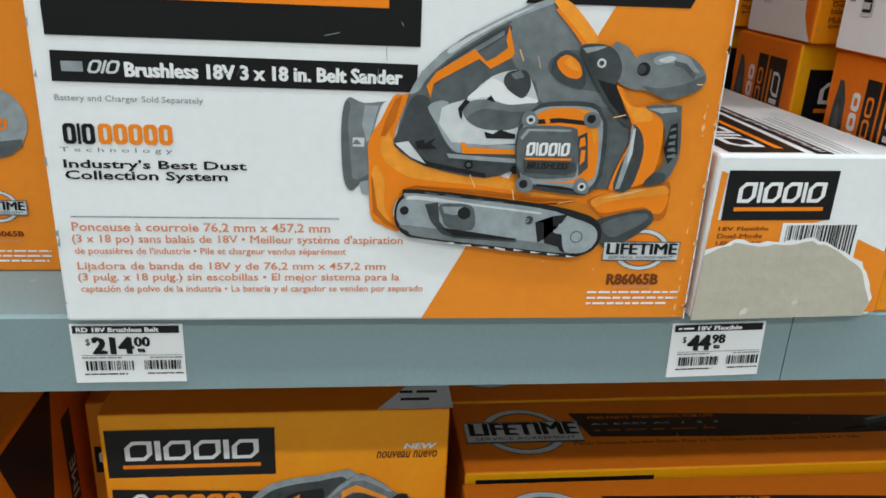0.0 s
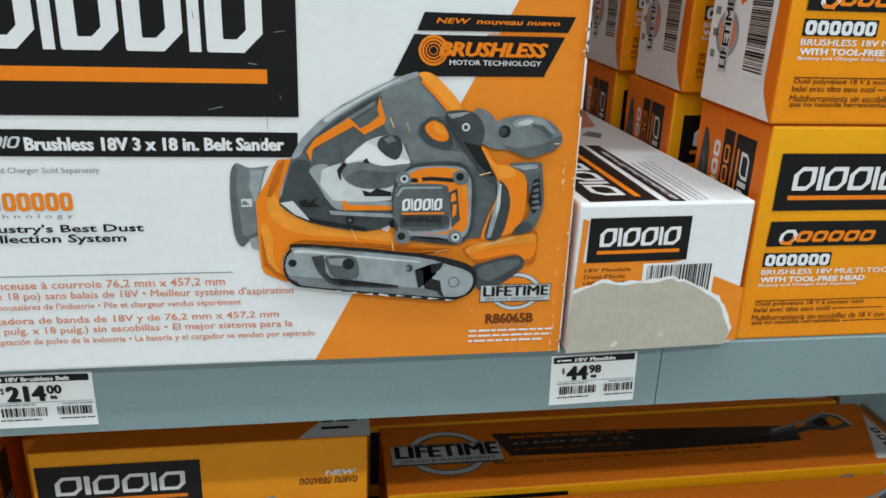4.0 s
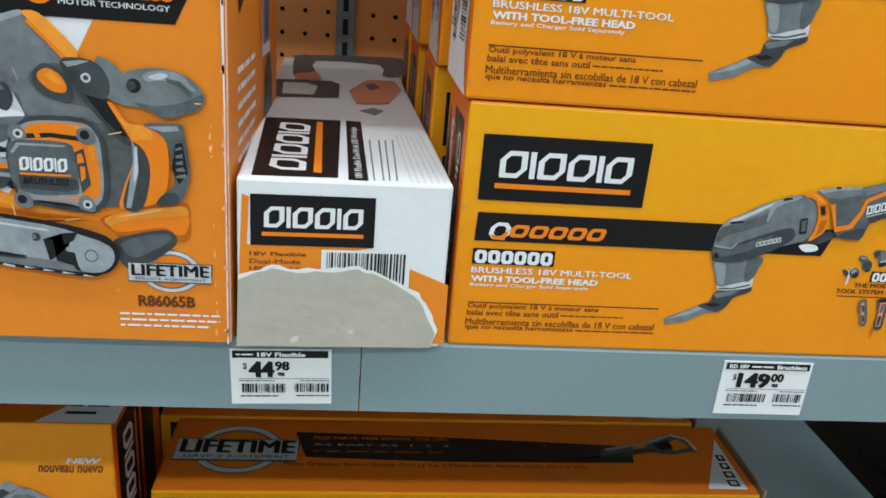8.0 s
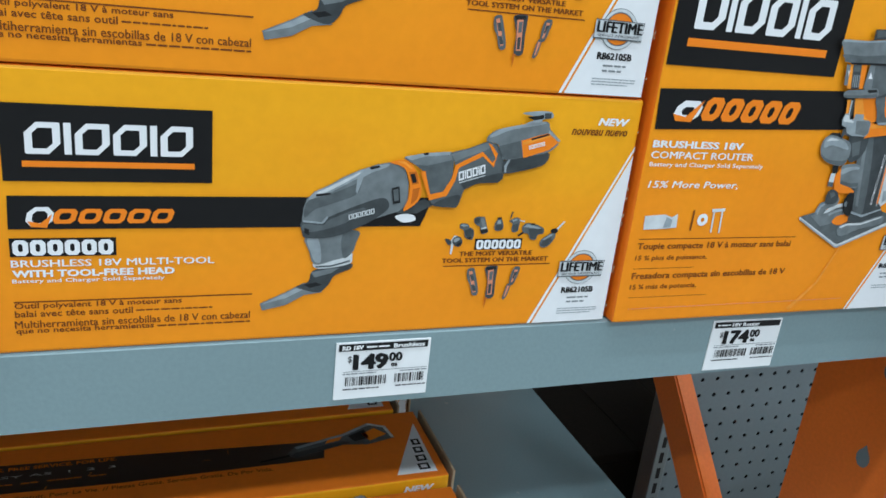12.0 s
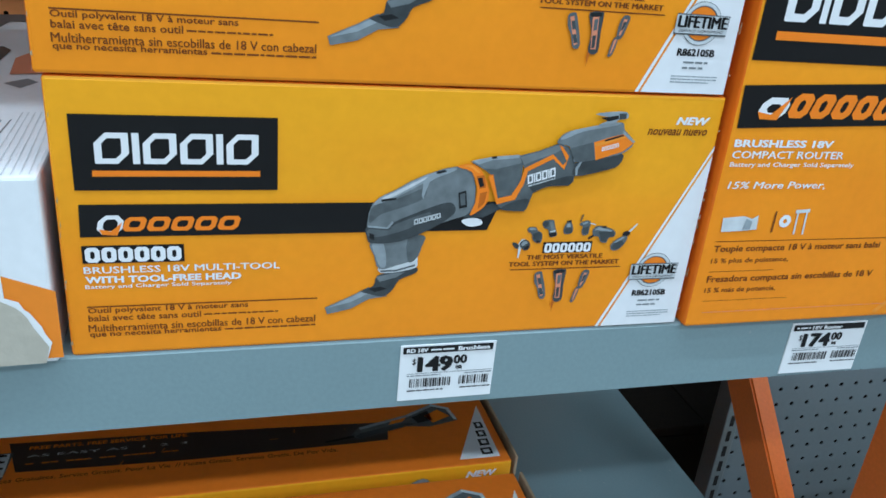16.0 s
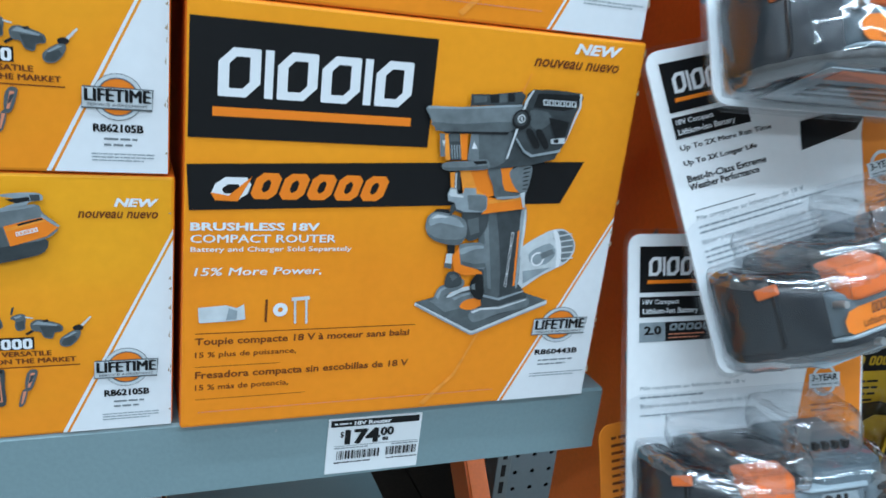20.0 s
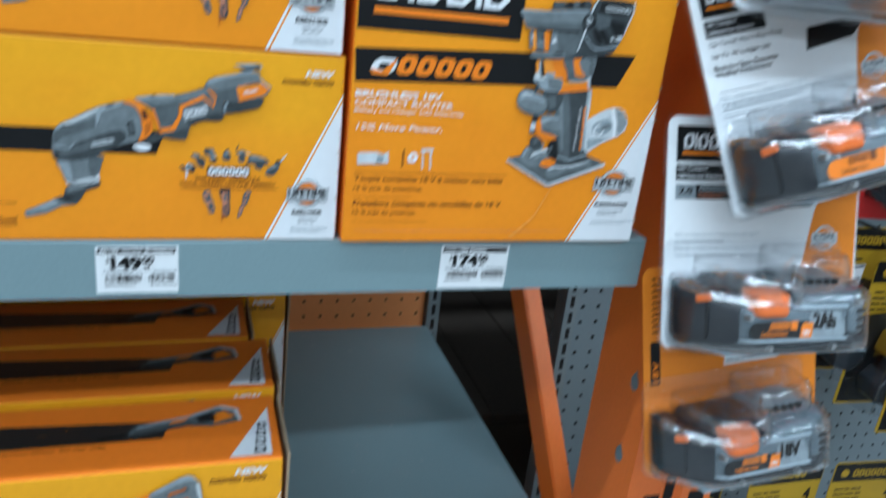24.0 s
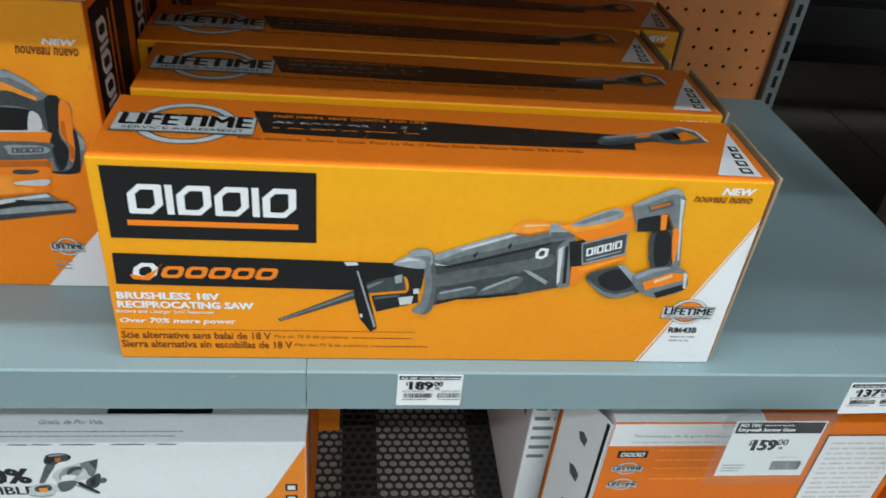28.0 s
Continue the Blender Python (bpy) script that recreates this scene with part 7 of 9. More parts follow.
p = Print(saw_top, "top_print")
p.poly("ink_lid", 1, (96.6, 75.2, 227, 70.3, 376.3, 62, 371.8, 39.4, 340.3, 38.6, 220.3, 37.6, 107, 41.5))
p.badge(1, 6, 20, 102, 82, "ink_pale")
p.words("FREE PARTS. FREE SERVICE. FOR LIFE.", "ink_orange", 2, 111.6, 65.4, 221.7, 69.3, 0.02)
p.words("AS EASY AS  1  2  3", "ink_pale", 2, 111.4, 56.7, 221.1, 59.4, 0.0)
p.words("- -- --- -- ---- --", "ink_orange", 2, 112, 48.8, 214.9, 49.9, 0.02)
p.words("Pièces Gratuites. Service Gratuit. Pour La Vie. // Piezas Gratis. Servicio Gratis. De Por Vida.", "ink_brown", 1, 90.7, 31, 331.4, 35.2, 0.01)
p.poly("ink_mid", 3, (343.4, 47.7, 351.4, 57.4, 391.9, 68.3, 416.4, 80.6, 430.5, 73.9, 433.8, 56.1, 409.1, 50.6, 389.9, 53.5, 350.2, 43.1))
p.poly("ink_light", 3.3, (351.4, 57.2, 391.9, 68.1, 416.4, 80.4, 417.5, 77.5, 392.5, 65.2, 352.5, 54.2))
p.poly("ink_slate", 3.3, (347, 46.5, 352.5, 50, 389, 58.6, 398, 56, 389.9, 53.7, 350.2, 43.3))
p.poly("ink_orange", 3.5, (376, 57.2, 388, 60.2, 392, 65.2, 379, 62))
p.poly("ink_pale", 3.5, (416.4, 80.4, 430.4, 73.8, 433.6, 56.4, 430.8, 57.2, 427.8, 72, 415.4, 78))
p.poly("ink_dark", 3.5, (322, 41.5, 346, 45, 346, 48, 324, 43.5))
p.poly("ink_orange", 4, (407.9, 65, 420.1, 72.2, 428.4, 62.1, 412.2, 54.9))
p.poly("ink_dark", 4, (396.3, 64.3, 411.4, 71.6, 412.9, 59, 400.1, 56.2))
p.poly("ink_white", 1, (421.7, 6.9, 454.4, 6.6, 455.6, 74.4))
for k in range(4):
    p.rect("ink_black", 2, 441 + k * 1.5, 10 + k * 11, 450 + k * 0.8, 18 + k * 11)
    p.rect("ink_white", 3, 443 + k * 1.5, 12 + k * 11, 448 + k * 0.8, 16 + k * 11)
p.done("black band, badge and saw picture on the lid")

light_front = Face(light, "front")
light_top = Face(light, "top", h=0.084)

p = Print(light_front, "colour_field")
p.poly("board_orange", 1, (2.3, 76.4, 5.5, 75.1, 4.4, 52.4, 58.4, 52.6, 60.9, 52.1, 46.4, 49, 46, 1.1, -0.6, 1.1))
p.poly("board_orange", 1, (79.6, 42.1, 99, 34, 99.3, 2.3, 80.6, 2.3))
p.done()
logo_plate(light_front, 2, 6, 52.2, 62.1, 76.6)

p = Print(light_front, "lettering")
p.piece("text_line")
p.words("18V Flexible", "ink_brown", 2, 5.6, 47, 31.2, 49, 0.02)
p.piece("text_line")
p.words("Dual-Mode", "ink_brown", 2, 5.6, 43.2, 28.5, 45.4, 0.02)
p.piece("text_line")
p.words("LED Worklight", "ink_brown", 2, 5.5, 39.5, 34.3, 41.6, 0.02)
p.piece("barcode")
p.barcode(2, 38.1, 28, 79.7, 50.7, 3)
p.done()

p = Print(light_front, "torn_patch")
p.poly("paper", 4, (0.4, 37.5, 3.5, 38.5, 6.3, 39.3, 9.8, 39.8, 12.7, 41.8, 15.5, 42.9, 19.2, 42.7, 23.1, 40.9, 27.5, 40.7, 31.6, 41.8, 35.4, 41.3, 39.8, 41, 44.2, 42.5, 47.8, 41.9, 51.6, 43, 55.5, 43.5, 59.3, 41.2, 62.5, 41.1, 66.5, 39.1, 70.2, 37, 73.6, 35.9, 77.3, 33.9, 80.7, 32, 85, 30.2, 86.5, 26.8, 88.8, 24.5, 90.5, 21.4, 92.4, 18.1, 93.4, 14.6, 95.6, 10.3, 92.5, 0.5, -0.6, 0.5))
p.poly("torn_board", 5, (0.4, 34.9, 3.4, 36.3, 6.7, 38, 9.2, 39, 12.6, 39.6, 15.3, 41.1, 19.2, 40.5, 23, 39.7, 27.4, 39, 31.5, 39.1, 35.3, 40.1, 39.9, 39.7, 43.8, 39.6, 47.8, 40.1, 51.5, 41.2, 55.5, 41.6, 58.9, 39.6, 62.3, 39.7, 65.9, 38, 70.1, 36.1, 72.7, 34.5, 76.1, 32.2, 79.3, 30.4, 83, 28.1, 85.5, 25.7, 87.3, 22.8, 88.9, 18.7, 90.3, 15.8, 92.2, 12.4, 94.3, 8.2, 92.5, 0.5, -0.6, 0.5))
p.done("torn strip showing bare grey board")

p = Print(light_top, "top_print")
p.poly("ink_black", 1, (6.2, 3.3, 3.3, 127, 47.2, 128.1, 44.6, 4.2))
p.emblem("ink_white", 2, 12.8, 12.3, 29.8, 114.5, "BIBBIB", 0, 0.2, up=True)
p.poly("ink_orange", 2, (33.4, 10.8, 33.2, 120.4, 36.6, 119.7, 37.2, 10.3))
p.poly("ink_black", 1, (49.3, 2, 50.4, 128.8, 59.2, 127.7, 58.3, 1.3))
p.words("18V Flexible Dual-Mode LED Worklight", "ink_white", 2, 52.4, 4.9, 56.9, 109.9, 0.02, 0, up=True)
p.poly("ink_grey", 1, (60.7, 2.4, 61.4, 2.4, 62.6, 81.4, 61.8, 81.3))
p.poly("ink_grey", 1, (65, 2.9, 65.7, 2.9, 67.9, 82.3, 66.9, 82.2))
p.poly("ink_grey", 1, (67.8, 3.1, 68.5, 3.2, 71.4, 83, 70.5, 82.8))
p.poly("ink_grey", 1, (71.2, 3.5, 71.9, 3.6, 75.4, 83.7, 74.6, 83.5))
p.poly("ink_pale", 1, (77.9, 0.7, 78.4, 0.8, 78.2, 97.3, 77.6, 97.2))
p.poly("ink_pale", 1, (81, 1.1, 81.5, 1.1, 80.9, 97.9, 80.3, 97.7))
p.poly("ink_pale", 1, (84.2, 1.3, 84.7, 1.4, 83.8, 98.3, 83.1, 98.3))
p.poly("ink_pale", 1, (87.5, 1.7, 88, 1.8, 86.5, 98.9, 85.9, 98.7))
p.poly("ink_pale", 1, (90.7, 2, 91.2, 2, 89.3, 99.5, 88.7, 99.3))
p.poly("ink_pale", 1, (93.9, 2.3, 94.4, 2.4, 92.1, 100, 91.4, 99.9))
p.poly("ink_mid", 2, (9.1, 384.7, 13.3, 405.1, 96.9, 428.5, 108.8, 407.8, 105.8, 330.4, 92, 304.7, 83.4, 315.6, 84, 371.8, 28.4, 373.1, 29.5, 308, 23.8, 265.7, 12.2, 287.2), 2)
p.poly("ink_slate", 3, (0.5, 211.8, 0.7, 262.1, 23.8, 265.7, 41.5, 267.2, 47.9, 254.9, 46.8, 201.6, 4.4, 192.8), 1)
p.poly("ink_pale", 4, (8.4, 204, 6.9, 249.7, 23.6, 251, 31.9, 239.8, 29.5, 204.4))
p.poly("ink_rust", 3, (54.3, 229.3, 70, 282.9, 91.2, 285.5, 93.7, 246.7, 80.1, 187.7, 58.6, 181.7), 1)
p.poly("ink_mid", 4, (66.6, 256.5, 74, 268.9, 77.7, 248.4, 69.6, 234.3))
p.poly("ink_rust", 3, (13.8, 293.3, 29.3, 310.8, 34.8, 274.9, 14.3, 262.2))
p.poly("ink_grey", 1, (58.8, 160.2, 69.1, 173.5, 75.9, 164.5, 69, 149.1))
p.done()

jig_front = Face(jig, "front")
jig_top = Face(jig, "top", h=0.24)
logo_plate(jig_front, 2, 3.3, 191.4, 112, 228.5)

p = Print(jig_front, "name_band")
p.poly("ink_black", 2, (4.1, 182.1, 3.6, 154.7, 130.1, 148.2, 130.1, 176.3))
p.emblem("ink_orange", 3, 26.7, 157.4, 86.1, 176.7, "OOOOO", 3, 0.28)
p.hollow("ink_white", 3, 13.8, 161.8, 24.9, 177.8, 3, 3)
p.done()

p = Print(jig_front, "tool_picture")
p.poly("ink_light", 2.90, (60.7, 83.6, 71.2, 123.8, 81.3, 149.2, 91.7, 167.6, 104.2, 180.5, 118.3, 186.4, 141.8, 189.7, 167.2, 189.7, 155, 134.1, 115.6, 82.3), 3)
p.poly("ink_slate", 3.00, (67.2, 87.3, 76.5, 124.1, 86.3, 147.9, 96, 164.9, 106.8, 176.3, 119.5, 181.3, 140.5, 184.5, 160.9, 184.5, 148.3, 140.2, 116.4, 85.8), 3)
p.poly("ink_orange", 3.10, (83.2, 124.4, 90.8, 146.6, 100.8, 163.7, 107.6, 169.9, 100.9, 150.2, 89.9, 124.7), 3)
p.poly("ink_dark", 3.20, (108.6, 159.6, 120, 173.5, 134.9, 177.3, 144.6, 174.9, 133.5, 139.4, 103.7, 131.7), 3)
p.poly("ink_orange", 3.30, (120.1, 169.2, 127.7, 174, 125.6, 160.5, 118.3, 157.1))
p.poly("ink_mid", 3.40, (96.6, 125, 122.5, 132.6, 114.5, 89.2, 85.6, 84.6), 3)
p.poly("ink_steel", 3.50, (128.1, 139.2, 138.7, 161.2, 153.4, 179.7, 167.1, 189.4, 174.4, 187.8, 184.7, 181.5, 193.6, 173.1, 202.2, 169.8, 209.3, 164.9, 208.3, 149.4, 213.3, 140.1, 213.9, 130.5, 207.8, 113.6, 202.4, 108.3, 188.4, 108.5, 184.8, 119.3, 141.6, 110.7, 123.1, 113.2), 3)
p.poly("ink_light", 3.60, (142.1, 164.4, 154.2, 179.8, 167, 189.2, 174.4, 187.6, 184.6, 180.9, 191.9, 174.5, 188.5, 174, 180.5, 179.5, 171.1, 184.2, 163.2, 183.2, 150.4, 172.3))
p.poly("ink_amber", 3.70, (156.3, 175.5, 166.4, 180.5, 174.7, 176.5, 187.7, 169.8, 186.7, 167.3, 175, 171.8, 163.8, 174.5, 156.2, 169.3))
p.poly("ink_slate", 3.80, (151.3, 164.9, 163.5, 173, 171.4, 173.4, 187.1, 167.1, 195.9, 171.7, 202.8, 168.8, 197.6, 142.6, 201.9, 129.9, 200.2, 120, 196, 111.7, 190.6, 112.8, 189.2, 135.8, 186.8, 151.4, 180.5, 160.4, 163.9, 162.5, 151.2, 158.8), 3)
p.poly("ink_dark", 3.90, (193, 170.1, 202.1, 169.1, 197.3, 142.5, 201.9, 129.9, 199.6, 119.9, 196.1, 112.4, 192.1, 113.6, 190.9, 135.8, 190.9, 151.6), 3)
p.poly("ink_black", 4.00, (152.7, 159.5, 179.2, 160.3, 180.4, 155.8, 177.4, 144.7, 147.5, 142.3), 3)
p.poly("ink_pale", 4.10, (180.4, 158.5, 186.3, 156.1, 187, 146.8, 182.5, 143.1, 176.6, 143.4), 3)
p.poly("ink_orange", 4.20, (202.3, 167.6, 208.7, 164.6, 208, 149.4, 209.4, 143.1, 206.4, 121.9, 201.6, 120, 202.8, 133.2, 198.4, 142.6), 3)
p.poly("ink_burnt", 4.30, (200.6, 152.1, 203.1, 152.3, 202.5, 136.4, 206.1, 130.1, 205.2, 121.8, 202, 120.7, 202.8, 133.2, 198.9, 142.6))
p.poly("ink_dark", 4.40, (207.7, 146.2, 210.5, 140, 208.6, 117, 204.8, 109.1, 186.9, 108.3, 187.5, 110, 197.3, 111.1, 203.3, 116.8, 206.6, 130.1), 3)
p.poly("ink_light", 4.50, (210.2, 141.6, 214.1, 137, 213.9, 130.5, 210.6, 128.7, 210.5, 136.8), 3)
p.poly("ink_orange", 4.60, (127, 134.4, 148.5, 140.8, 189.3, 143.4, 190.1, 135.8, 185.1, 120.9, 187.1, 109.3, 181.6, 102.3, 182.5, 92, 162.1, 89, 130.1, 84.6, 112.2, 85.7, 117.6, 113), 3)
p.poly("ink_pale", 4.70, (148.8, 142.4, 189.4, 144.1, 189, 143.1, 148.5, 140.8))
p.poly("ink_mid", 4.80, (142.6, 132.6, 188.9, 134.1, 189.4, 127.7, 185.6, 120.6, 139.4, 118.9), 3)
p.poly("ink_light", 4.90, (158.9, 130.8, 185.1, 131.1, 186, 125.6, 160.8, 123.1, 158.7, 126.3), 3)
p.poly("ink_slate", 5.00, (161.3, 124.4, 165.8, 124.8, 166.7, 129, 162.2, 128.7))
p.poly("ink_light", 5.10, (162.7, 125.4, 164.8, 125.5, 165.3, 128.1, 163.3, 127.9))
p.poly("ink_slate", 5.20, (166.3, 124.8, 167.3, 124.9, 168.2, 129.2, 167.2, 129.1))
p.poly("ink_slate", 5.30, (167.9, 124.9, 172.3, 125.3, 173.2, 129.5, 168.8, 129.2))
p.poly("ink_light", 5.40, (169.2, 125.9, 171.3, 126, 171.8, 128.6, 169.8, 128.4))
p.poly("ink_slate", 5.50, (172.9, 125.3, 177.3, 125.6, 178.1, 129.9, 173.7, 129.6))
p.poly("ink_light", 5.60, (174.2, 126.2, 176.3, 126.4, 176.8, 129, 174.7, 128.8))
p.poly("ink_slate", 5.70, (177.9, 125.7, 178.9, 125.7, 179.7, 130, 178.7, 129.9))
p.poly("ink_slate", 5.80, (179.4, 125.8, 183.9, 126.1, 184.7, 130.4, 180.2, 130.1))
p.poly("ink_light", 5.90, (180.8, 126.7, 182.8, 126.9, 183.3, 129.4, 181.3, 129.3))
p.poly("ink_burnt", 6.00, (123.9, 116.5, 186.2, 119.3, 186.6, 112.7, 183.8, 114.2, 122.5, 110.5))
p.poly("ink_slate", 6.10, (158.6, 108.8, 162.3, 110.6, 176.2, 110.9, 177.3, 108.9, 169.9, 106.9, 160.1, 106.8), 3)
p.poly("ink_amber", 6.20, (131.4, 101.9, 157, 105.3, 156.5, 96.1, 167.6, 95.5, 169.7, 91.8, 139.3, 87.8, 125.7, 89.7), 3)
p.poly("ink_pale", 6.30, (157.7, 99.2, 164.5, 100.9, 181.8, 103.3, 184.5, 101.4, 180.8, 97.8, 173.6, 97.1, 159.6, 97.6), 3)
p.poly("ink_slate", 6.40, (124.3, 134.3, 136.2, 139.6, 134.9, 117, 124.9, 86.2, 112.2, 85.7, 113.2, 106.1), 3)
p.poly("ink_steel", 6.50, (123.6, 129.5, 130.6, 133, 125.6, 106.7, 118.7, 89.4, 113.5, 90.9))
p.poly("ink_steel", 6.60, (95.9, 76.3, 144.2, 84.5, 179.6, 91.5, 187, 85.1, 194, 84, 198.8, 77, 197.8, 74.1, 139.8, 64.7, 91.7, 60))
p.poly("ink_pale", 6.70, (95.4, 74.5, 143.9, 83.1, 179.4, 90.4, 182, 87.7, 161.1, 84.1, 143, 79.1, 94.5, 70.9))
p.poly("ink_dark", 6.80, (94.4, 70.5, 143, 79.1, 160.9, 83.4, 194, 84.3, 194.1, 82.9, 160, 78.7, 142.1, 75.2, 93.8, 68))
p.poly("ink_light", 6.90, (93.7, 67.7, 142, 74.5, 159.8, 77.7, 193.9, 82.2, 198.1, 77.7, 141, 70.1, 92.8, 64.4))
p.poly("ink_slate", 7.00, (92.6, 63.7, 141, 69.8, 198.3, 77, 197.8, 74.1, 139.8, 64.7, 91.6, 59.7))
p.poly("ink_dark", 7.10, (155.3, 83.9, 163.2, 84.5, 160.6, 81.6, 156.6, 81.8))
p.poly("ink_light", 7.20, (103.6, 62.3, 107, 62.4, 101.4, 45.6, 98.6, 39.9))
p.done("printed picture of a grey and orange jigsaw")

p = Print(jig_front, "white_corner")
p.poly("ink_white", 1, (164.7, 0.8, 228.2, 0.8, 228.2, 76))
p.done()

p = Print(jig_front, "lettering")
p.piece("text_line")
p.words("NEW", "ink_white", 2, 198.2, 209.1, 220.9, 213.5, 0.04, 0.25)
p.piece("text_line")
p.words("nouveau nuevo", "ink_brown", 2, 179.8, 201.7, 221.6, 207.6, 0.02, 0.25)
p.piece("service_badge")
p.badge(3, 173.4, 32, 199.4, 49.6)
p.piece("small_print")
p.bars("ink_light", 2, 173.5, 17.3, 187.2, 27.8, 3)
p.done()

# worn and chipped edges of the cartons
def worn_edge(face, u, v0, v1, n, seed, ink="paper", lean=0.0, across=2.2):
    rnd = random.Random(seed)
    p = Print(face, "worn_edge")
    for _ in range(n):
        v = rnd.uniform(v0, v1)
        k = u + lean * (v - v0) + rnd.uniform(-0.6, 0.3)
        a, b = rnd.uniform(0.3, across), rnd.uniform(0.6, 4.5)
        p.poly(ink, 12, (k, v, k - a, v + b * 0.3, k - a * rnd.uniform(0.2, 0.9), v + b * 0.7, k, v + b))
    tagged(p.done("chipped print along the fold"), kind="stuff")


def scuffs(face, u0, v0, u1, v1, n, seed, ink):
    """Short faint rubbed streaks."""
    rnd = random.Random(seed)
    p = Print(face, "scuff_marks")
    for _ in range(n):
        u, v, l, t = rnd.uniform(u0, u1), rnd.uniform(v0, v1), rnd.uniform(1, 7), rnd.uniform(0.15, 0.5)
        g = rnd.uniform(-0.5, 0.5) + (1.57 if rnd.random() < 0.5 else 0)
        du, dv = l * math.cos(g), l * math.sin(g)
        p.poly(ink, 13, (u, v, u + du, v + dv, u + du - t * math.sin(g), v + dv + t * math.cos(g), u - t * math.sin(g), v + t * math.cos(g)))
    tagged(p.done("rubbed streaks in the print"), kind="stuff")


p = Print(Face(sander, "right", w=0.2920), "side_print")
p.poly("ink_black", 1, (30, 150, 150, 196, 150, 222, 22, 180))
p.words("Belt Sander", "ink_white", 2, 40, 176, 120, 186, 0.03, tilt=12)
p.piece("barcode")
p.barcode(1, 112, 120, 150, 176, 51)
p.piece("tool_picture")
p.poly("ink_slate", 1, (100, 30, 150, 44, 164, 80, 150, 118, 126, 112, 120, 84, 96, 70), 2)
p.poly("ink_mid", 2, (112, 44, 140, 52, 148, 82, 132, 92, 118, 70), 2)
p.piece("small_print")
p.bars("ink_white", 1, 24, 30, 84, 130, 12)
p.done("black band, barcode and tool print")
worn_edge(sander_front, 290.7, 2, 218, 30, 1, "ink_peach", 0, 2.4)
worn_edge(sander_front, 286.0, 2, 120, 14, 21, "ink_peach", -0.01, 1.0)
# white line for the worn fold and the highlight along it
p = Print(sander_front, "rubbed_fold")
p.poly("board_white", 12, (290.2, 1, 290.8, 1, 290.8, 120, 290.8, 224, 290.0, 224, 289.6, 160, 290.3, 110))
p.done("pale rubbed fold with the edge highlight painted in")
scuffs(sander_front, 165, 52, 225, 62, 12, 22, "ink_peach")
worn_edge(sander_front, 2.6, 2, 222, 16, 2, "ink_light")
scuffs(sander_front, 100, 128, 156, 205, 9, 3, "ink_light")
scuffs(sander_front, 60, 112, 150, 124, 5, 4, "ink_mid")
scuffs(sander_front, 180, 12, 280, 130, 8, 5, "ink_peach")
worn_edge(saw_front, 460.6, 4, 168, 14, 6, "board_kraft", 0, 1.4)
worn_edge(router_front, 222.2, 4, 198, 18, 7, "board_kraft", 0, 1.6)
worn_edge(multi_front, 297.2, 2, 121, 10, 8, "board_kraft", 0, 1.4)
worn_edge(multi_front, 1.8, 2, 121, 8, 9, "board_kraft", 0, 1.2)
worn_edge(jig_front, 227.7, 2, 236, 16, 10, "board_kraft", 0, 1.4)
scuffs(saw_top, 150, 10, 440, 80, 12, 11, "ink_amber")


# ---- more cartons of the same kinds ----
multi_left = Face(multi, "left", d=0.080)
p = Print(multi_left, "side_print")
p.rect("ink_black", 1, 47, 20, 68, 112)
p.emblem("ink_white", 2, 55, 30, 64, 104, "BIBBIB", 0, 0.18, up=True)
p.rect("ink_orange", 2, 50.5, 30, 52.5, 104)
p.rect("ink_black", 1, 33, 20, 45, 112)
p.emblem("ink_orange", 2, 36, 34, 42, 104, "OOOOOO", 0, 0.22, up=True)
p.emblem("ink_white", 1, 23, 40, 30, 104, "OOOOOO", 0, 0.3, up=True)
p.piece("tool_picture")
p.poly("ink_slate", 1, (8, 20, 19, 26, 20, 60, 17, 98, 9, 108, 6, 70), 2)
p.poly("ink_mid", 2, (10, 40, 15, 38, 16, 62, 14, 90, 10, 92), 2)
p.done("sideways logo plate and tool print")
HI = UP + 0.1235
copy_thing(multi, pose(0.1955, -0.0005, HI))
for k, (x, y, z, r) in enumerate(((0.1905, 0.104, UP, 0), (0.1915, 0.098, HI, -0.6), (0.1875, 0.204, UP, 0.4), (0.1865, 0.196, HI, 0), (0.1860, 0.300, UP, 0), (0.1870, 0.290, HI, 0.5))):
    copy_thing(multi, pose(x, y, z, 0, 0, r))
# the end print of the stacked cartons, turned the other way up
for ob in [o for o in bpy.data.objects if o.name.startswith("multitool_carton") and o.matrix_basis.translation.z > UP + 0.05]:
    for c in list(ob.children):
        if c.name.startswith("side_print") or (c.name.startswith("tool_picture") and len(c.data.polygons) < 4):
            bpy.data.objects.remove(c)
    q = Print(Face(ob, "left", d=0.080), "end_print")
    q.poly("ink_white", 1, (1, 1, 79, 1, 75, 5, 69, 15, 68, 22, 70, 74, 44, 76, 40, 60, 33, 56, 26, 66, 22, 84, 1, 92))
    q.barcode(2, 42, 20, 66, 70, 5, "paper", up=True)
    q.piece("service_badge")
    q.ring("ink_light", 2, 22, 40, 13, 10)
    q.disc("ink_rust", 2, 22, 40, 10)
    q.rect("ink_pale", 3, 17, 19, 27, 61)
    q.words("LIFETIME", "ink_black", 4, 18.5, 21, 25.5, 59, 0.05, 0, up=True)
    q.piece("tool_picture")
    q.poly("ink_slate", 2, (30, 70, 38, 64, 44, 84, 40, 118, 32, 118, 28, 90), 1)
    q.piece("small_print")
    q.bars("ink_grey", 2, 5, 22, 11, 58, 3)
    q.bars("ink_brown", 2, 70, 80, 78, 112, 4)
    q.done("white end print with barcode and badge")
copy_thing(router, pose(0.4965, -0.004, UP + 0.2010))
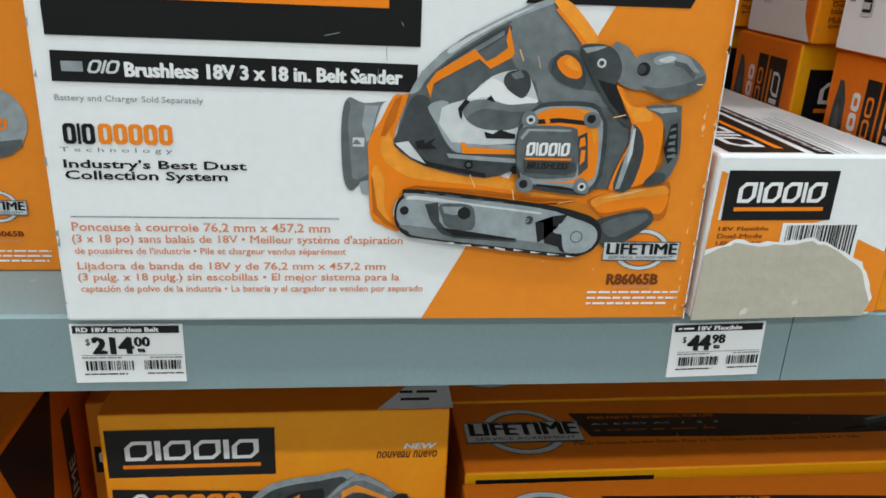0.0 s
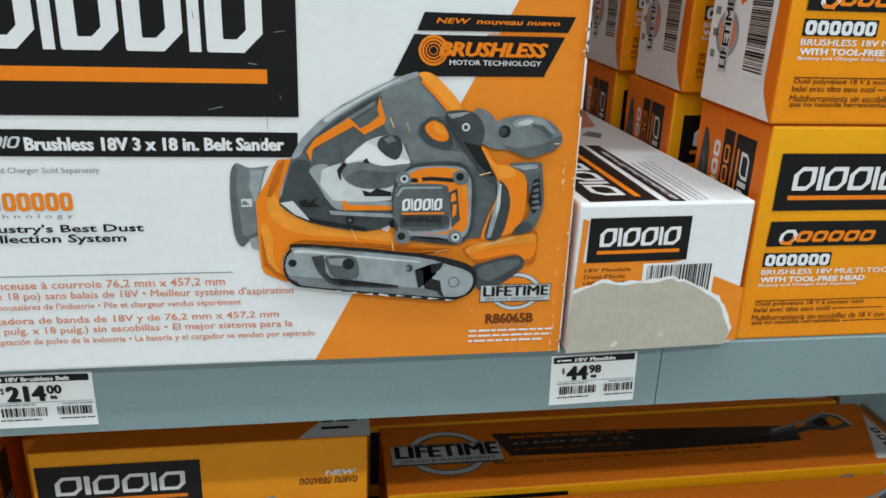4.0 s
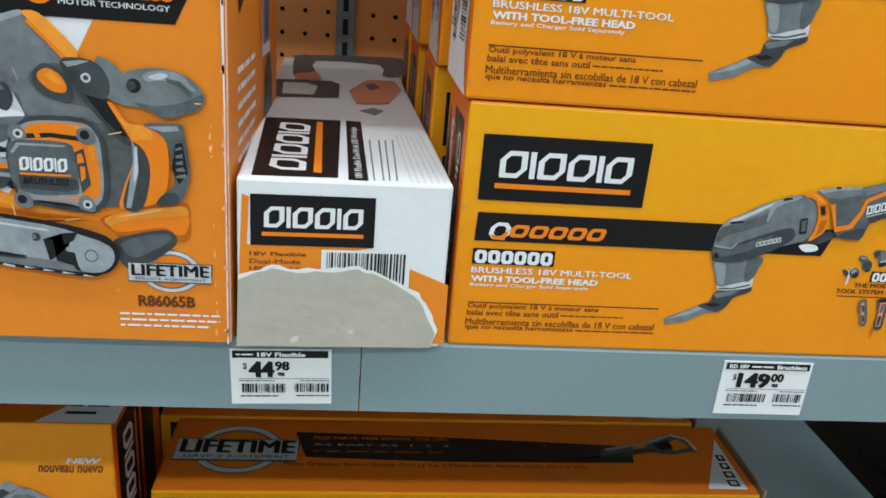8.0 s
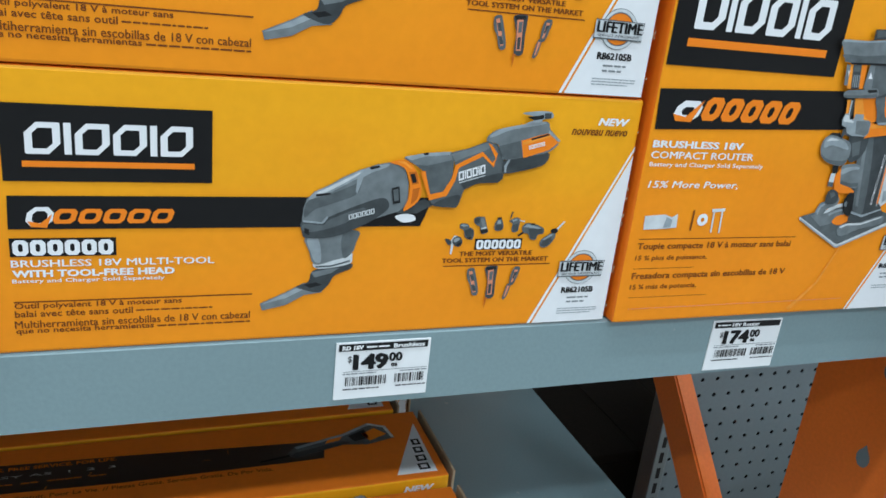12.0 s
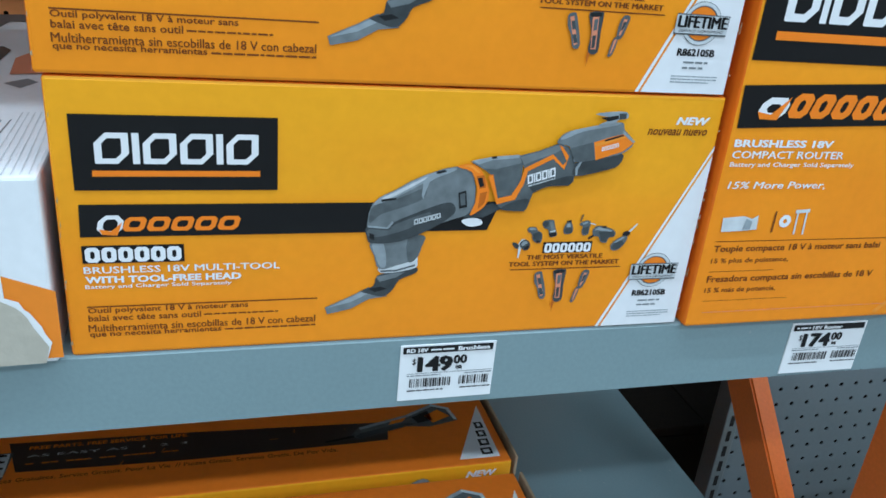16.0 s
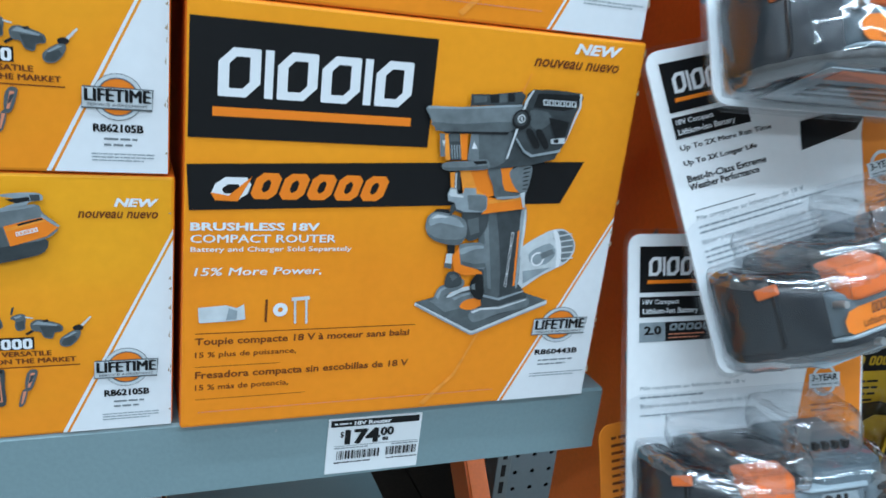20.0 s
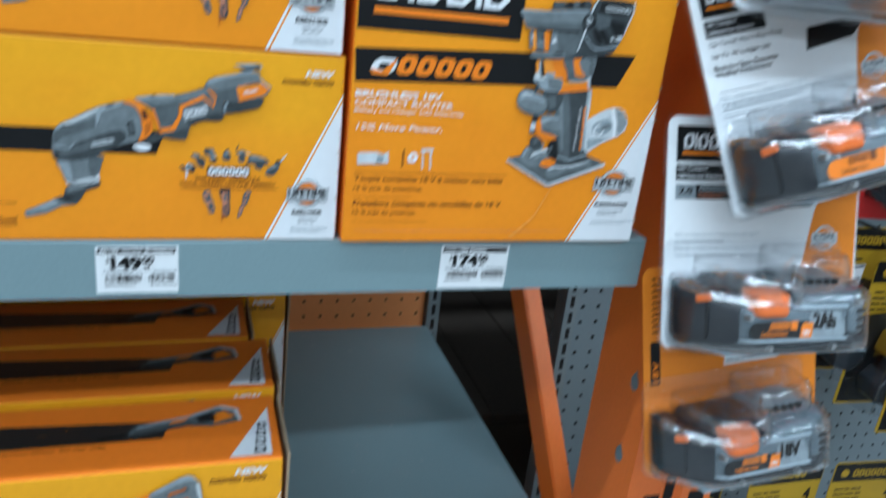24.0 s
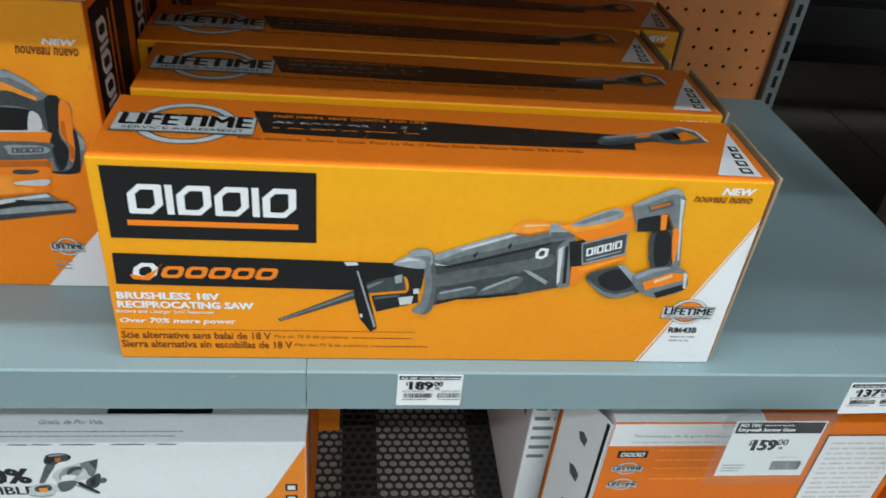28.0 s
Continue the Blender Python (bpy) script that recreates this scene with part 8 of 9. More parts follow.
saw_left = Face(saw, "right", w=0.4620)
p = Print(saw_left, "end_print")
p.rect("board_kraft", 1, 1, 166, 96, 170)
p.rect("ink_black", 1, 8, 40, 90, 80)
p.done("kraft fold and black end print")
fl = part("end_flap", box_bm(0, 0.002, 0.004, 0.0022, 0.0915, 0.1735, 0.0006, 1), "board_kraft", saw, "bare board edge of the end flap")
fl.matrix_basis = pose(0.4632, 0, 0, 0, 0.8, 0)
for x, y, r in ((0.0125, 0.1280, 0.2), (-0.0040, 0.2240, 0.5), (0.0440, 0.3300, -0.3)):
    copy_thing(saw, pose(x, y, LOW, 0, 0, r))
jig_right = Face(jig, "right", w=0.229)
p = Print(jig_right, "side_print")
p.rect("ink_black", 1, 8, 120, 60, 232)
p.emblem("ink_white", 2, 20, 134, 42, 220, up=True)
p.rect("ink_orange", 2, 48, 134, 52, 220)
p.rect("ink_black", 1, 66, 120, 96, 232)
p.bars("ink_white", 1, 25, 60, 95, 100, 4)
p.done()
p = Print(jig_top, "top_print")
p.poly("ink_white", 1, (180, 1, 231, 1, 231, 70))
p.rect("ink_black", 1, 20, 30, 170, 60)
p.bars("ink_black", 2, 196, 8, 222, 36, 3)
p.done()
copy_thing(jig, pose(-0.237, 0.228, LOW, 0, 0, 0.5))
copy_thing(jig, pose(-0.230, 0.350, LOW, 0, 0, -0.4))

# the belt sander carton that lies beside the first
lying = carton("lying_sander_carton", pose(-0.2150 - 0.2925, 0.052, UP), 0.2925, 0.225, 0.1385, "orange belt sander carton lying beside the white one", ("board_orange", "board_white", "board_orange", "board_white"))
lf = Face(lying, "front")
p = Print(lf, "colour_field")
p.poly("board_white", 1, (1, 60, 1, 138.5, 258, 138.5, 236, 60, 200, 20, 120, 1, 1, 1))
p.done()
p = Print(lf, "tool_picture")
p.poly("ink_light", 2, (225, 92, 250, 97, 270, 95, 280, 86, 281, 74, 272, 62, 252, 57, 236, 55, 228, 66), 2)
p.poly("ink_mid", 3, (228, 66, 236, 55, 252, 57, 272, 62, 278, 70, 250, 66), 2)
p.emblem("ink_pale", 4, 252, 74, 258, 79, "OI", 0, 0.3)
p.emblem("ink_orange", 4, 258, 74.5, 272, 80, "OOO", 1, 0.3)
p.poly("ink_pale", 2, (242, 50, 262, 56, 263, 52, 244, 46))
p.poly("ink_orange", 3, (222, 70, 232, 74, 230, 60, 224, 40, 238, 44, 240, 30, 216, 26), 1)
p.done("printed dust bag of a belt sander")
p = Print(lf, "service_badge")
p.badge(2, 247, 27, 276, 44)
p.words("R86065B", "ink_brown", 2, 253, 19.5, 272, 22.5, 0.03)
p.bars("ink_rust", 2, 255, 16, 271, 18.5)
p.bars("ink_white", 2, 243, 5, 284, 13, 3)
p.done()
p = Print(Face(lying, "top", h=0.1385), "lid_print")
p.poly("board_orange", 1, (262, 1, 291.5, 1, 291.5, 95))
p.bars("ink_rust", 2, 276, 4, 290, 24, 4)
p.done()

# cartons deeper on the lower shelf at the left
side_a = carton("drill_carton", pose(-0.62, 0.02, LOW), 0.335, 0.32, 0.232, "large orange and white tool carton on the lower shelf", ("board_white", "board_deep", "board_deep", "board_deep"))
p = Print(Face(side_a, "right", w=0.335), "side_print")
p.poly("ink_black", 1, (60, 226, 150, 226, 118, 90))
p.rect("ink_black", 1, 160, 40, 178, 190)
p.poly("ink_white", 1, (24, 1, 60, 1, 90, 90, 70, 120))
p.words("LIFETIME", "ink_pale", 2, 164, 60, 175, 150, 0.03, 0, up=True)
p.done()
side_b = carton("grinder_carton", pose(-0.278, 0.21, LOW), 0.042, 0.12, 0.185, "narrow orange tool carton set far back", ("board_orange", "board_deep", "board_deep", "board_deep"))
p = Print(Face(side_b, "front"), "logo_print")
p.rect("ink_black", 1, 3, 120, 39, 145)
p.emblem("ink_white", 2, 6, 130, 36, 140)
p.done()

# ---- price tags on the shelf lips ----
def price_tag(x, z, head, whole, cents, seed, w=50.8, h=31.0, y=0.0, roll=0.0):
    ob = thing("price_tag", pose(x, y - 0.0007, z - h / 1000, 0, roll, 0), "white paper price tag on the shelf lip", "price tag", "price tags")
    part("paper", box_bm(0, -0.0001, 0, w / 1000, 0.0006, h / 1000), "paper", ob)
    f = Face(ob, "front")
    k = w / 50.8
    p = Print(f, "header")
    p.rect("ink_black", 2, 1.2, h - 4.6, w - 1.6, h - 0.7)
    u = 3.0
    for text, wide in head:
        if text:
            p.words(text, "paper", 3, u, h - 3.9, u + wide * k, h - 1.5, 0.03)
        else:
            p.bars("paper", 3, u, h - 3.9, u + wide * k, h - 1.4, 1)
        u += (wide + 1.6) * k
    p.done()
    p = Print(f, "price")
    a = 9.4 * k
    big = 6.0 * k * (3 if len(whole) == 3 else 2)
    p.words("$", "ink_black", 2, a - 3.0, h - 11.4, a - 1.0, h - 7.4, 0.01)
    p.words(whole, "ink_black", 2, a, h - 15.6, a + big, h - 6.8, 0.05)
    p.words(cents, "ink_black", 2, a + big + 0.9, h - 11.8, a + big + 8.0 * k, h - 6.6, 0.03)
    p.words("ea", "ink_black", 2, a + big + 2.2, h - 14.8, a + big + 5.6, h - 12.7, 0.03)
    p.piece("small_print")
    p.bars("ink_grey", 2, 4, h - 18.3, 22 * k, h - 16.6)
    p.bars("ink_grey", 2, 35 * k, h - 18.3, w - 1, h - 16.6)
    p.rect("ink_grey", 2, 4, h - 16.4, w - 1, h - 16.1)
    p.piece("barcode")
    p.barcode(2, 4, h - 24.9, 29 * k, h - 18.8, seed, None, coarse=1.7)
    p.barcode(2, 31 * k, h - 24.6, w - 0.6, h - 18.6, seed + 9, None, coarse=2.2)
    p.piece("small_print")
    p.bars("ink_black", 2, 4.5, h - 27.2, 24 * k, h - 25.3)
    p.bars("ink_black", 2, 33 * k, h - 27.0, w - 1, h - 25.1)
    p.done()
    return ob


price_tag(-0.2000, 0.0010, (("RD 18V Brushless Belt", 37),), "214", "00", 11)
price_tag(0.0920, -0.0008, (("", 9), ("18V Flexible", 24)), "44", "98", 12, 49.5, roll=-1.5)
price_tag(0.3455, 0.0008, (("RD 18V", 11), ("", 13), ("Brushless", 17)), "149", "00", 13, 49.5, 32)
price_tag(0.5735, 0.0002, (("", 9), ("18V Router", 20)), "174", "00", 14, 52, 33, roll=0.6)
price_tag(0.2165, -0.3610, (("RD 18V", 12), ("", 10), ("Reciprocating", 21)), "189", "00", 15, 51, 33, 0.009)
price_tag(0.5965, -0.3675, (("", 46),), "137", "00", 16, 53, 36, 0.009, roll=-1.0)

holder = thing("tag_holder", pose(0.4860, -0.010, LOW - 0.1150), "white price tag in a clear sleeve under the shelf lip", "price tag")
sl = part("sleeve", box_bm(0, 0, 0, 0.097, 0.0008, 0.090, 0.0003, 1), "clear_sleeve", holder)
sl.visible_shadow = False
part("clip", box_bm(0, 0.0009, 0.072, 0.097, 0.004, 0.088, 0.001), "clear_sleeve", holder)
part("paper", box_bm(0.0105, 0.0012, 0.011, 0.0905, 0.0016, 0.0795), "paper", holder)
f = Face(holder, "front")
f.place = lambda u, v, layer: (u / 1000, 0.0012 - 0.0001 * layer, v / 1000)
p = Print(f, "tag_print")
p.rect("ink_black", 1, 12, 65, 89, 78.5)
p.bars("paper", 2, 36, 73.3, 62, 76.5)
p.words("RD 18V", "paper", 2, 14.5, 73, 33, 77, 0.03)
p.words("Drywall Screw Gun", "paper", 2, 14.5, 66.5, 64, 71.5, 0.03)
p.words("$", "ink_black", 1, 29, 50, 32, 57, 0.01)
p.words("159", "ink_black", 1, 33, 43.5, 54, 57, 0.05)
p.words("00", "ink_black", 1, 54, 50, 64, 58, 0.02)
p.words("ea", "ink_black", 1, 57, 45, 61, 48.5, 0.02)
p.bars("ink_grey", 1, 14, 16, 34, 27, 3)
p.bars("ink_grey", 1, 60, 34, 80, 36)
p.barcode(1, 56, 17, 87, 31, 21, None)
p.done("price, barcode and black header")

# ---- battery packs in clear blisters, hung on the rack post ----
def upright_bm(plan, z0, z1, bevel=0.0, seg=2):
    """A plan in x and depth towards the aisle, drawn up from z0 to z1."""
    b = prism_bm(plan, z1 - z0, bevel, seg)
    bmesh.ops.rotate(b, verts=b.verts[:], cent=(0, 0, 0), matrix=Matrix.Rotation(radians(90), 3, "X"))
    bmesh.ops.translate(b, vec=(0, 0, z0), verts=b.verts[:])
    return b


def slope(b):
    """The top falls and the underside rises a little towards the aisle."""
    for v in b.verts:
        d = min(max(-v.co.y / 0.055, 0.0), 1.1)
        if v.co.z > 0.03:
            v.co.z += 0.006 - 0.014 * d
        elif v.co.z < 0.02:
            v.co.z += 0.003 * d
    return b


def soft(plan, z0, z1, bevel, seg=3):
    """A moulded piece: rounded plan, rounded rims, sloped like the pack."""
    b = slope(upright_bm(plan, z0, z1, bevel, seg))
    for fc in b.faces:
        fc.smooth = True
    return b


def battery(parent, label="2.0Ah", pale=True):
    """A slide-on battery pack: case with a slanting end, shoulder with latch, rail, trim, label plates and screws; it faces -y."""
    body = part("battery_body", soft([(0.006, 0.0), (0.007, 0.016), (0.015, 0.032), (0.028, 0.045), (0.044, 0.051), (0.122, 0.051), (0.137, 0.045), (0.143, 0.030), (0.143, 0.0)], 0.004, 0.047, 0.0065), "pack_black", parent, "black battery case")
    part("shoulder", soft([(0.026, 0.0), (0.027, 0.024), (0.036, 0.043), (0.050, 0.050), (0.074, 0.050), (0.082, 0.040), (0.084, 0.0)], 0.030, 0.0535, 0.006), "pack_black", body)
    part("end_cap", soft([(0.0035, 0.0), (0.0045, 0.016), (0.012, 0.031), (0.020, 0.036), (0.024, 0.028), (0.024, 0.0)], 0.008, 0.050, 0.006), "pack_black", body)
    part("upper_shell", soft([(0.080, 0.0), (0.080, 0.044), (0.088, 0.052), (0.124, 0.052), (0.139, 0.044), (0.144, 0.028), (0.144, 0.0)], 0.036, 0.052, 0.005), "pack_grey", body)
    part("rail", soft([(0.082, 0.002), (0.084, 0.030), (0.130, 0.030), (0.133, 0.002)], 0.048, 0.0555, 0.0025), "pack_grey", body)
    for k in range(6):
        part("contact_slot", box_bm(0.087 + k * 0.0072, -0.0325, 0.046, 0.0905 + k * 0.0072, -0.028, 0.054), "dark_void", body)
    part("latch_button", soft([(0.037, 0.036), (0.039, 0.053), (0.044, 0.0575), (0.064, 0.0575), (0.069, 0.053), (0.071, 0.036)], 0.0385, 0.0540, 0.0035), "pack_orange", body, "orange latch button")
    sb = part("side_button", box_bm(-0.0055, -0.0015, -0.0028, 0.0055, 0.002, 0.0028, 0.0012, 3), "pack_orange", body)
    sb.matrix_basis = pose(0.0130, -0.0325, 0.0425, 0, -12, -55)
    part("lower_rim", soft([(0.020, 0.0), (0.024, 0.040), (0.040, 0.0535), (0.124, 0.0535), (0.140, 0.046), (0.1455, 0.030), (0.1455, 0.0)], 0.0035, 0.0125, 0.0035), "pack_black", body)
    part("trim", soft([(0.030, 0.030), (0.033, 0.048), (0.040, 0.0535), (0.116, 0.0535), (0.120, 0.048), (0.120, 0.030)], 0.0115, 0.0430, 0.0025), "pack_grey", body)
    part("end_guard", soft([(0.118, 0.030), (0.119, 0.0535), (0.128, 0.0525), (0.140, 0.044), (0.1455, 0.028), (0.140, 0.02)], 0.0125, 0.0440, 0.004), "pack_grey", body)
    for k in range(3):
        part("vent_slot", box_bm(0.126, -0.0535, 0.020 + k * 0.006, 0.134, -0.047, 0.0225 + k * 0.006, 0.0006, 1), "dark_void", body)
    f = Face(body, "front")
    f.place = lambda u, v, layer: (u / 1000, -0.0537 - 0.0001 * layer, v / 1000)
    p = Print(f, "label_plate")
    p.poly("ink_orange" if pale else "ink_dark", 1, (39, 15.2, 80, 15.2, 85, 27.5, 45, 27.5, 39, 26.5, 35.5, 22.5, 36, 17.5))
    p.emblem("ink_brown" if pale else "ink_orange", 2, 52, 22, 68, 27, "OOOOO", 1, 0.25)
    p.rect("ink_brown" if pale else "ink_orange", 2, 69.5, 21.5, 75, 27.5)
    p.words("Lithium-Ion", "ink_brown" if pale else "ink_orange", 2, 46, 17, 67, 20.5, 0.02)
    p.piece("capacity_plate")
    p.poly("paper" if pale else "ink_light", 1, (80.5, 15.5, 112, 15.5, 116, 19, 110, 34, 86, 34))
    if not pale:
        p.poly("ink_orange", 2, (77, 15.5, 87, 15.5, 88, 26, 79, 26))
        p.words("18V", "ink_white", 3, 79, 17, 86, 21, 0.02)
    if pale:
        p.words("2.0", "ink_black", 2, 88, 21.5, 100, 31, 0.015)
        p.words("Ah", "ink_black", 2, 101, 21.5, 107, 26.5, 0.0)
    else:
        p.words(label, "ink_black", 2, 88, 21.5, 106, 33, 0.05)
    if pale:
        p.words("High Capacity", "ink_grey", 2, 87, 17, 106, 19.8, 0.0)
    p.done("white capacity plate with black figures")
    for x0, x1, y0, y1, ink, note in ((0.022, 0.140, -0.049, -0.003, "ink_light", "pale grey label underneath"), (0.030, 0.136, -0.047, -0.036, "ink_rust", "orange strip of the label"), (0.094, 0.108, -0.047, -0.037, "ink_black", "black mark on the label"), (0.034, 0.084, -0.030, -0.027, "ink_slate", "line of small print"), (0.034, 0.120, -0.023, -0.020, "ink_slate", "line of small print"), (0.034, 0.104, -0.016, -0.013, "ink_slate", "line of small print")):
        z = 0.0030 - 0.0003 * (ink != "ink_light") - 0.0003 * (ink == "ink_black")
        part("base_label", box_bm(x0, y0, z, x1, y1, 0.0036), ink, body, note)
    # pale frame edges; the light grey also carries their highlight
    part("label_frame", soft([(0.031, 0.044), (0.035, 0.052), (0.041, 0.0546), (0.117, 0.0546), (0.121, 0.050), (0.121, 0.044)], 0.0098, 0.0118, 0.0008, 2), "clear_edge", body, "pale lower edge of the label frame with its highlight painted in")
    part("label_frame", soft([(0.072, 0.044), (0.074, 0.052), (0.078, 0.0546), (0.117, 0.0546), (0.121, 0.050), (0.121, 0.044)], 0.0432, 0.0452, 0.0008, 2), "clear_edge", body, "pale upper edge of the label frame with its highlight painted in")
    for u, v in ((0.0355, 0.031), (0.052, 0.0085), (0.104, 0.0085), (0.1255, 0.040)):
        part("screw", rod_bm((u, -0.0570, v), (u, -0.050, v), 0.0019, 12), "zinc", body)
    return body


def rounded(w, h, r, n=5):
    pts = []
    for cx, cz, a0 in ((w - r, r, -90), (w - r, h - r, 0), (r, h - r, 90), (r, r, 180)):
        for i in range(n + 1):
            a = radians(a0 + 90 * i / n)
            pts.append((cx + r * math.cos(a), cz + r * math.sin(a)))
    return pts


def blister(ob):
    """The clear shell over a battery: a slanting end, a shoulder, a hood over the rail and a flat seam round its foot."""
    b = upright_bm([(0.000, 0.0), (0.002, 0.018), (0.011, 0.036), (0.026, 0.051), (0.044, 0.0585), (0.124, 0.0585), (0.141, 0.051), (0.149, 0.033), (0.150, 0.0)], 0.0005, 0.054, 0.0075, 3)
    for plan, z0, z1 in (([(0.022, 0.0), (0.024, 0.028), (0.034, 0.050), (0.050, 0.060), (0.074, 0.060), (0.084, 0.048), (0.088, 0.0)], 0.046, 0.066), ([(0.078, 0.0), (0.080, 0.034), (0.086, 0.040), (0.128, 0.040), (0.136, 0.034), (0.138, 0.0)], 0.050, 0.074)):
        tmp = bpy.data.meshes.new("tmp")
        hood = upright_bm(plan, z0, z1, 0.0055, 3)
        hood.to_mesh(tmp)
        hood.free()
        b.from_mesh(tmp)
        bpy.data.meshes.remove(tmp)
    slope(b)
    b.normal_update()
    for fc in b.faces:
        k = fc.calc_area()
        fc.material_index = 1 if k < 1.0e-4 else 0
    bmesh.ops.subdivide_edges(b, edges=[e for e in b.edges if e.calc_length() > 0.007], cuts=4, use_grid_fill=True)
    rnd = random.Random(len(bpy.data.objects))
    for v in b.verts:
        v.co += Vector((rnd.uniform(-1, 1), rnd.uniform(-1, 1), rnd.uniform(-1, 1))) * 0.0007
    for fc in b.faces:
        fc.smooth = True
    s = part("blister", b, ["clear_plastic", "clear_fold"], ob, "clear vacuum-formed plastic shell")
    s.visible_shadow = False
    seam = part("seam", prism_bm(rounded(0.158, 0.084, 0.010), 0.0006), "clear_plastic", ob)
    seam.location = (-0.003, -0.0016, -0.002)
    seam.visible_shadow = False


def battery_card(m, label, capacity="2.0Ah", pale=True, first="", w=0.170, h=0.1725):
    ob = thing("battery_pack", m, label, "battery pack", "hanging battery packs")
    part("card", prism_bm(rounded(w, h, 0.008), 0.0012), "card_white", ob, "white and orange printed card")
    f = Face(ob, "front")
    W, H = w * 1000, h * 1000
    p = Print(f, "card_print")
    p.poly("board_orange", 1, (W * 0.62, 2, W - 2, 2, W - 1, H - 8, W * 0.93, H - 2, W * 0.76, H * 0.60))
    p.piece("black_wedge")
    p.poly("ink_black", 2, (W * 0.50, H * 0.60, W * 0.74, H * 0.62, W * 0.84, H * 0.70, W * 0.52, H * 0.69))
    p.piece("warranty_badge")
    p.ring("ink_pale", 2, W * 0.82, H * 0.475, 10, 8)
    p.rect("ink_pale", 3, W * 0.82 - 12, H * 0.475 - 4.5, W * 0.82 + 12, H * 0.475 + 4.5)
    p.words("3-YEAR", "ink_black", 4, W * 0.82 - 10, H * 0.475 - 0.2, W * 0.82 + 10, H * 0.475 + 3.8, 0.02)
    p.bars("ink_grey", 4, W * 0.82 - 10, H * 0.475 - 3.6, W * 0.82 + 10, H * 0.475 - 1)
    p.piece("small_print")
    p.bars("ink_brown", 2, W * 0.76, H * 0.36, W * 0.88, H * 0.40, 2)
    p.done("white card with orange wedge and warranty badge")
    logo_plate(f, 2, 7, H - 33, 7 + 52, H - 7)
    p = Print(f, "lettering")
    p.rect("ink_black", 2, 7, H - 47, 56, H - 35.5)
    p.words("18V Compact", "ink_white", 3, 9, H - 40.5, 33, H - 37, 0.02)
    p.words("Lithium-Ion Battery", "ink_white", 3, 9, H - 46, 46, H - 42, 0.02)
    if first:
        v = H - 54
        for line, wide in (("Up To 2X More Run Time", 60), ("Up To 2X Longer Life", 48), ("Best-In-Class Extreme", 52), ("Weather Performance", 46)):
            p.piece("text_line")
            p.words(line, "ink_black", 2, 8, v, 8 + wide, v + 3.6, 0.02)
            v -= 8.0 if "Best" not in line else 4.4
        p.piece("small_print")
        p.bars("ink_grey", 2, 8, v - 3.4, 48, v - 1.8)
        p.words("Pile compacte au lithium-ion de 18 V", "ink_light", 2, 8, v - 8.6, 80, v - 5.4, 0.0)
        p.bars("ink_light", 2, 8, v - 16, 94, v - 10, 2)
        p.piece("small_print")
        p.words("Batería compacta de iones de litio de 18 V", "ink_light", 2, 8, v - 21.6, 88, v - 18.2, 0.0)
        p.bars("ink_light", 2, 8, v - 32, 90, v - 23, 3)
    else:
        p.piece("capacity_mark")
        p.rect("ink_light", 2, 7, H - 61, 24, H - 50)
        p.words("2.0", "ink_black", 3, 10, H - 57, 21, H - 52, 0.03)
        p.rect("ink_black", 2, 24, H - 61, 58, H - 50)
        p.emblem("ink_light", 3, 26, H - 55, 54, H - 51, "OOOOO", 1, 0.28)
        p.bars("ink_rust", 3, 26, H - 60, 50, H - 56, 2)
        p.piece("small_print")
        p.words("Pile compacte au lithium-ion de 18 V", "ink_light", 2, 8, H - 89, 80, H - 86, 0.0)
        p.bars("ink_light", 2, 8, H - 94, 50, H - 91)
        p.words("Batería compacta de iones de litio de 18 V", "ink_light", 2, 8, H - 99.4, 88, H - 96, 0.0)
        p.bars("ink_light", 2, 8, H - 104, 78, H - 101.5)
    p.done("black lettering")
    battery(ob, capacity, pale)
    blister(ob)
    fl = part("flange", prism_bm(rounded(w + 0.006, h + 0.006, 0.010), 0.0006), "clear_plastic", ob, "clear plastic edge")
    fl.location = (-0.003, 0.0014, -0.003)
    fl.visible_shadow = False
    part("hang_hole", rod_bm((w * 0.5, -0.0006, h - 0.010), (w * 0.5, 0.0, h - 0.010), 0.005, 12), "dark_void", ob)
    return ob


def hung(x, y, z, roll, lean, h=0.1725):
    """The pose of a card whose upper left corner is at x, y, z: rolled in its plane, its foot leaning out."""
    return pose(x, y, z) @ pose(0, 0, 0, -lean, 0, 0) @ pose(0, 0, 0, 0, -roll, 0) @ pose(0, 0, -h)


PACKS = [
    battery_card(pose(0.7357, -0.0030, 0.1029, 0, 0, -3.1) @ hung(0, 0, 0, 1.2, 16.9), "blister-packed black battery on a white card", "2Ah", False),
    battery_card(pose(0.7225, -0.0035, 0.2000, 0, 0, -3.5) @ hung(0, 0, 0, 15.2, 20.9), "tilted blister-packed black battery on a white card", "2.0Ah", True, "x"),
    battery_card(pose(0.7343, -0.0502, 0.1825, 0, 0, -3.9) @ hung(0, 0, 0, 0.6, 24.8, 0.0), "blister-packed black battery hung in front of the others", "2.0Ah", True, "x"),
]

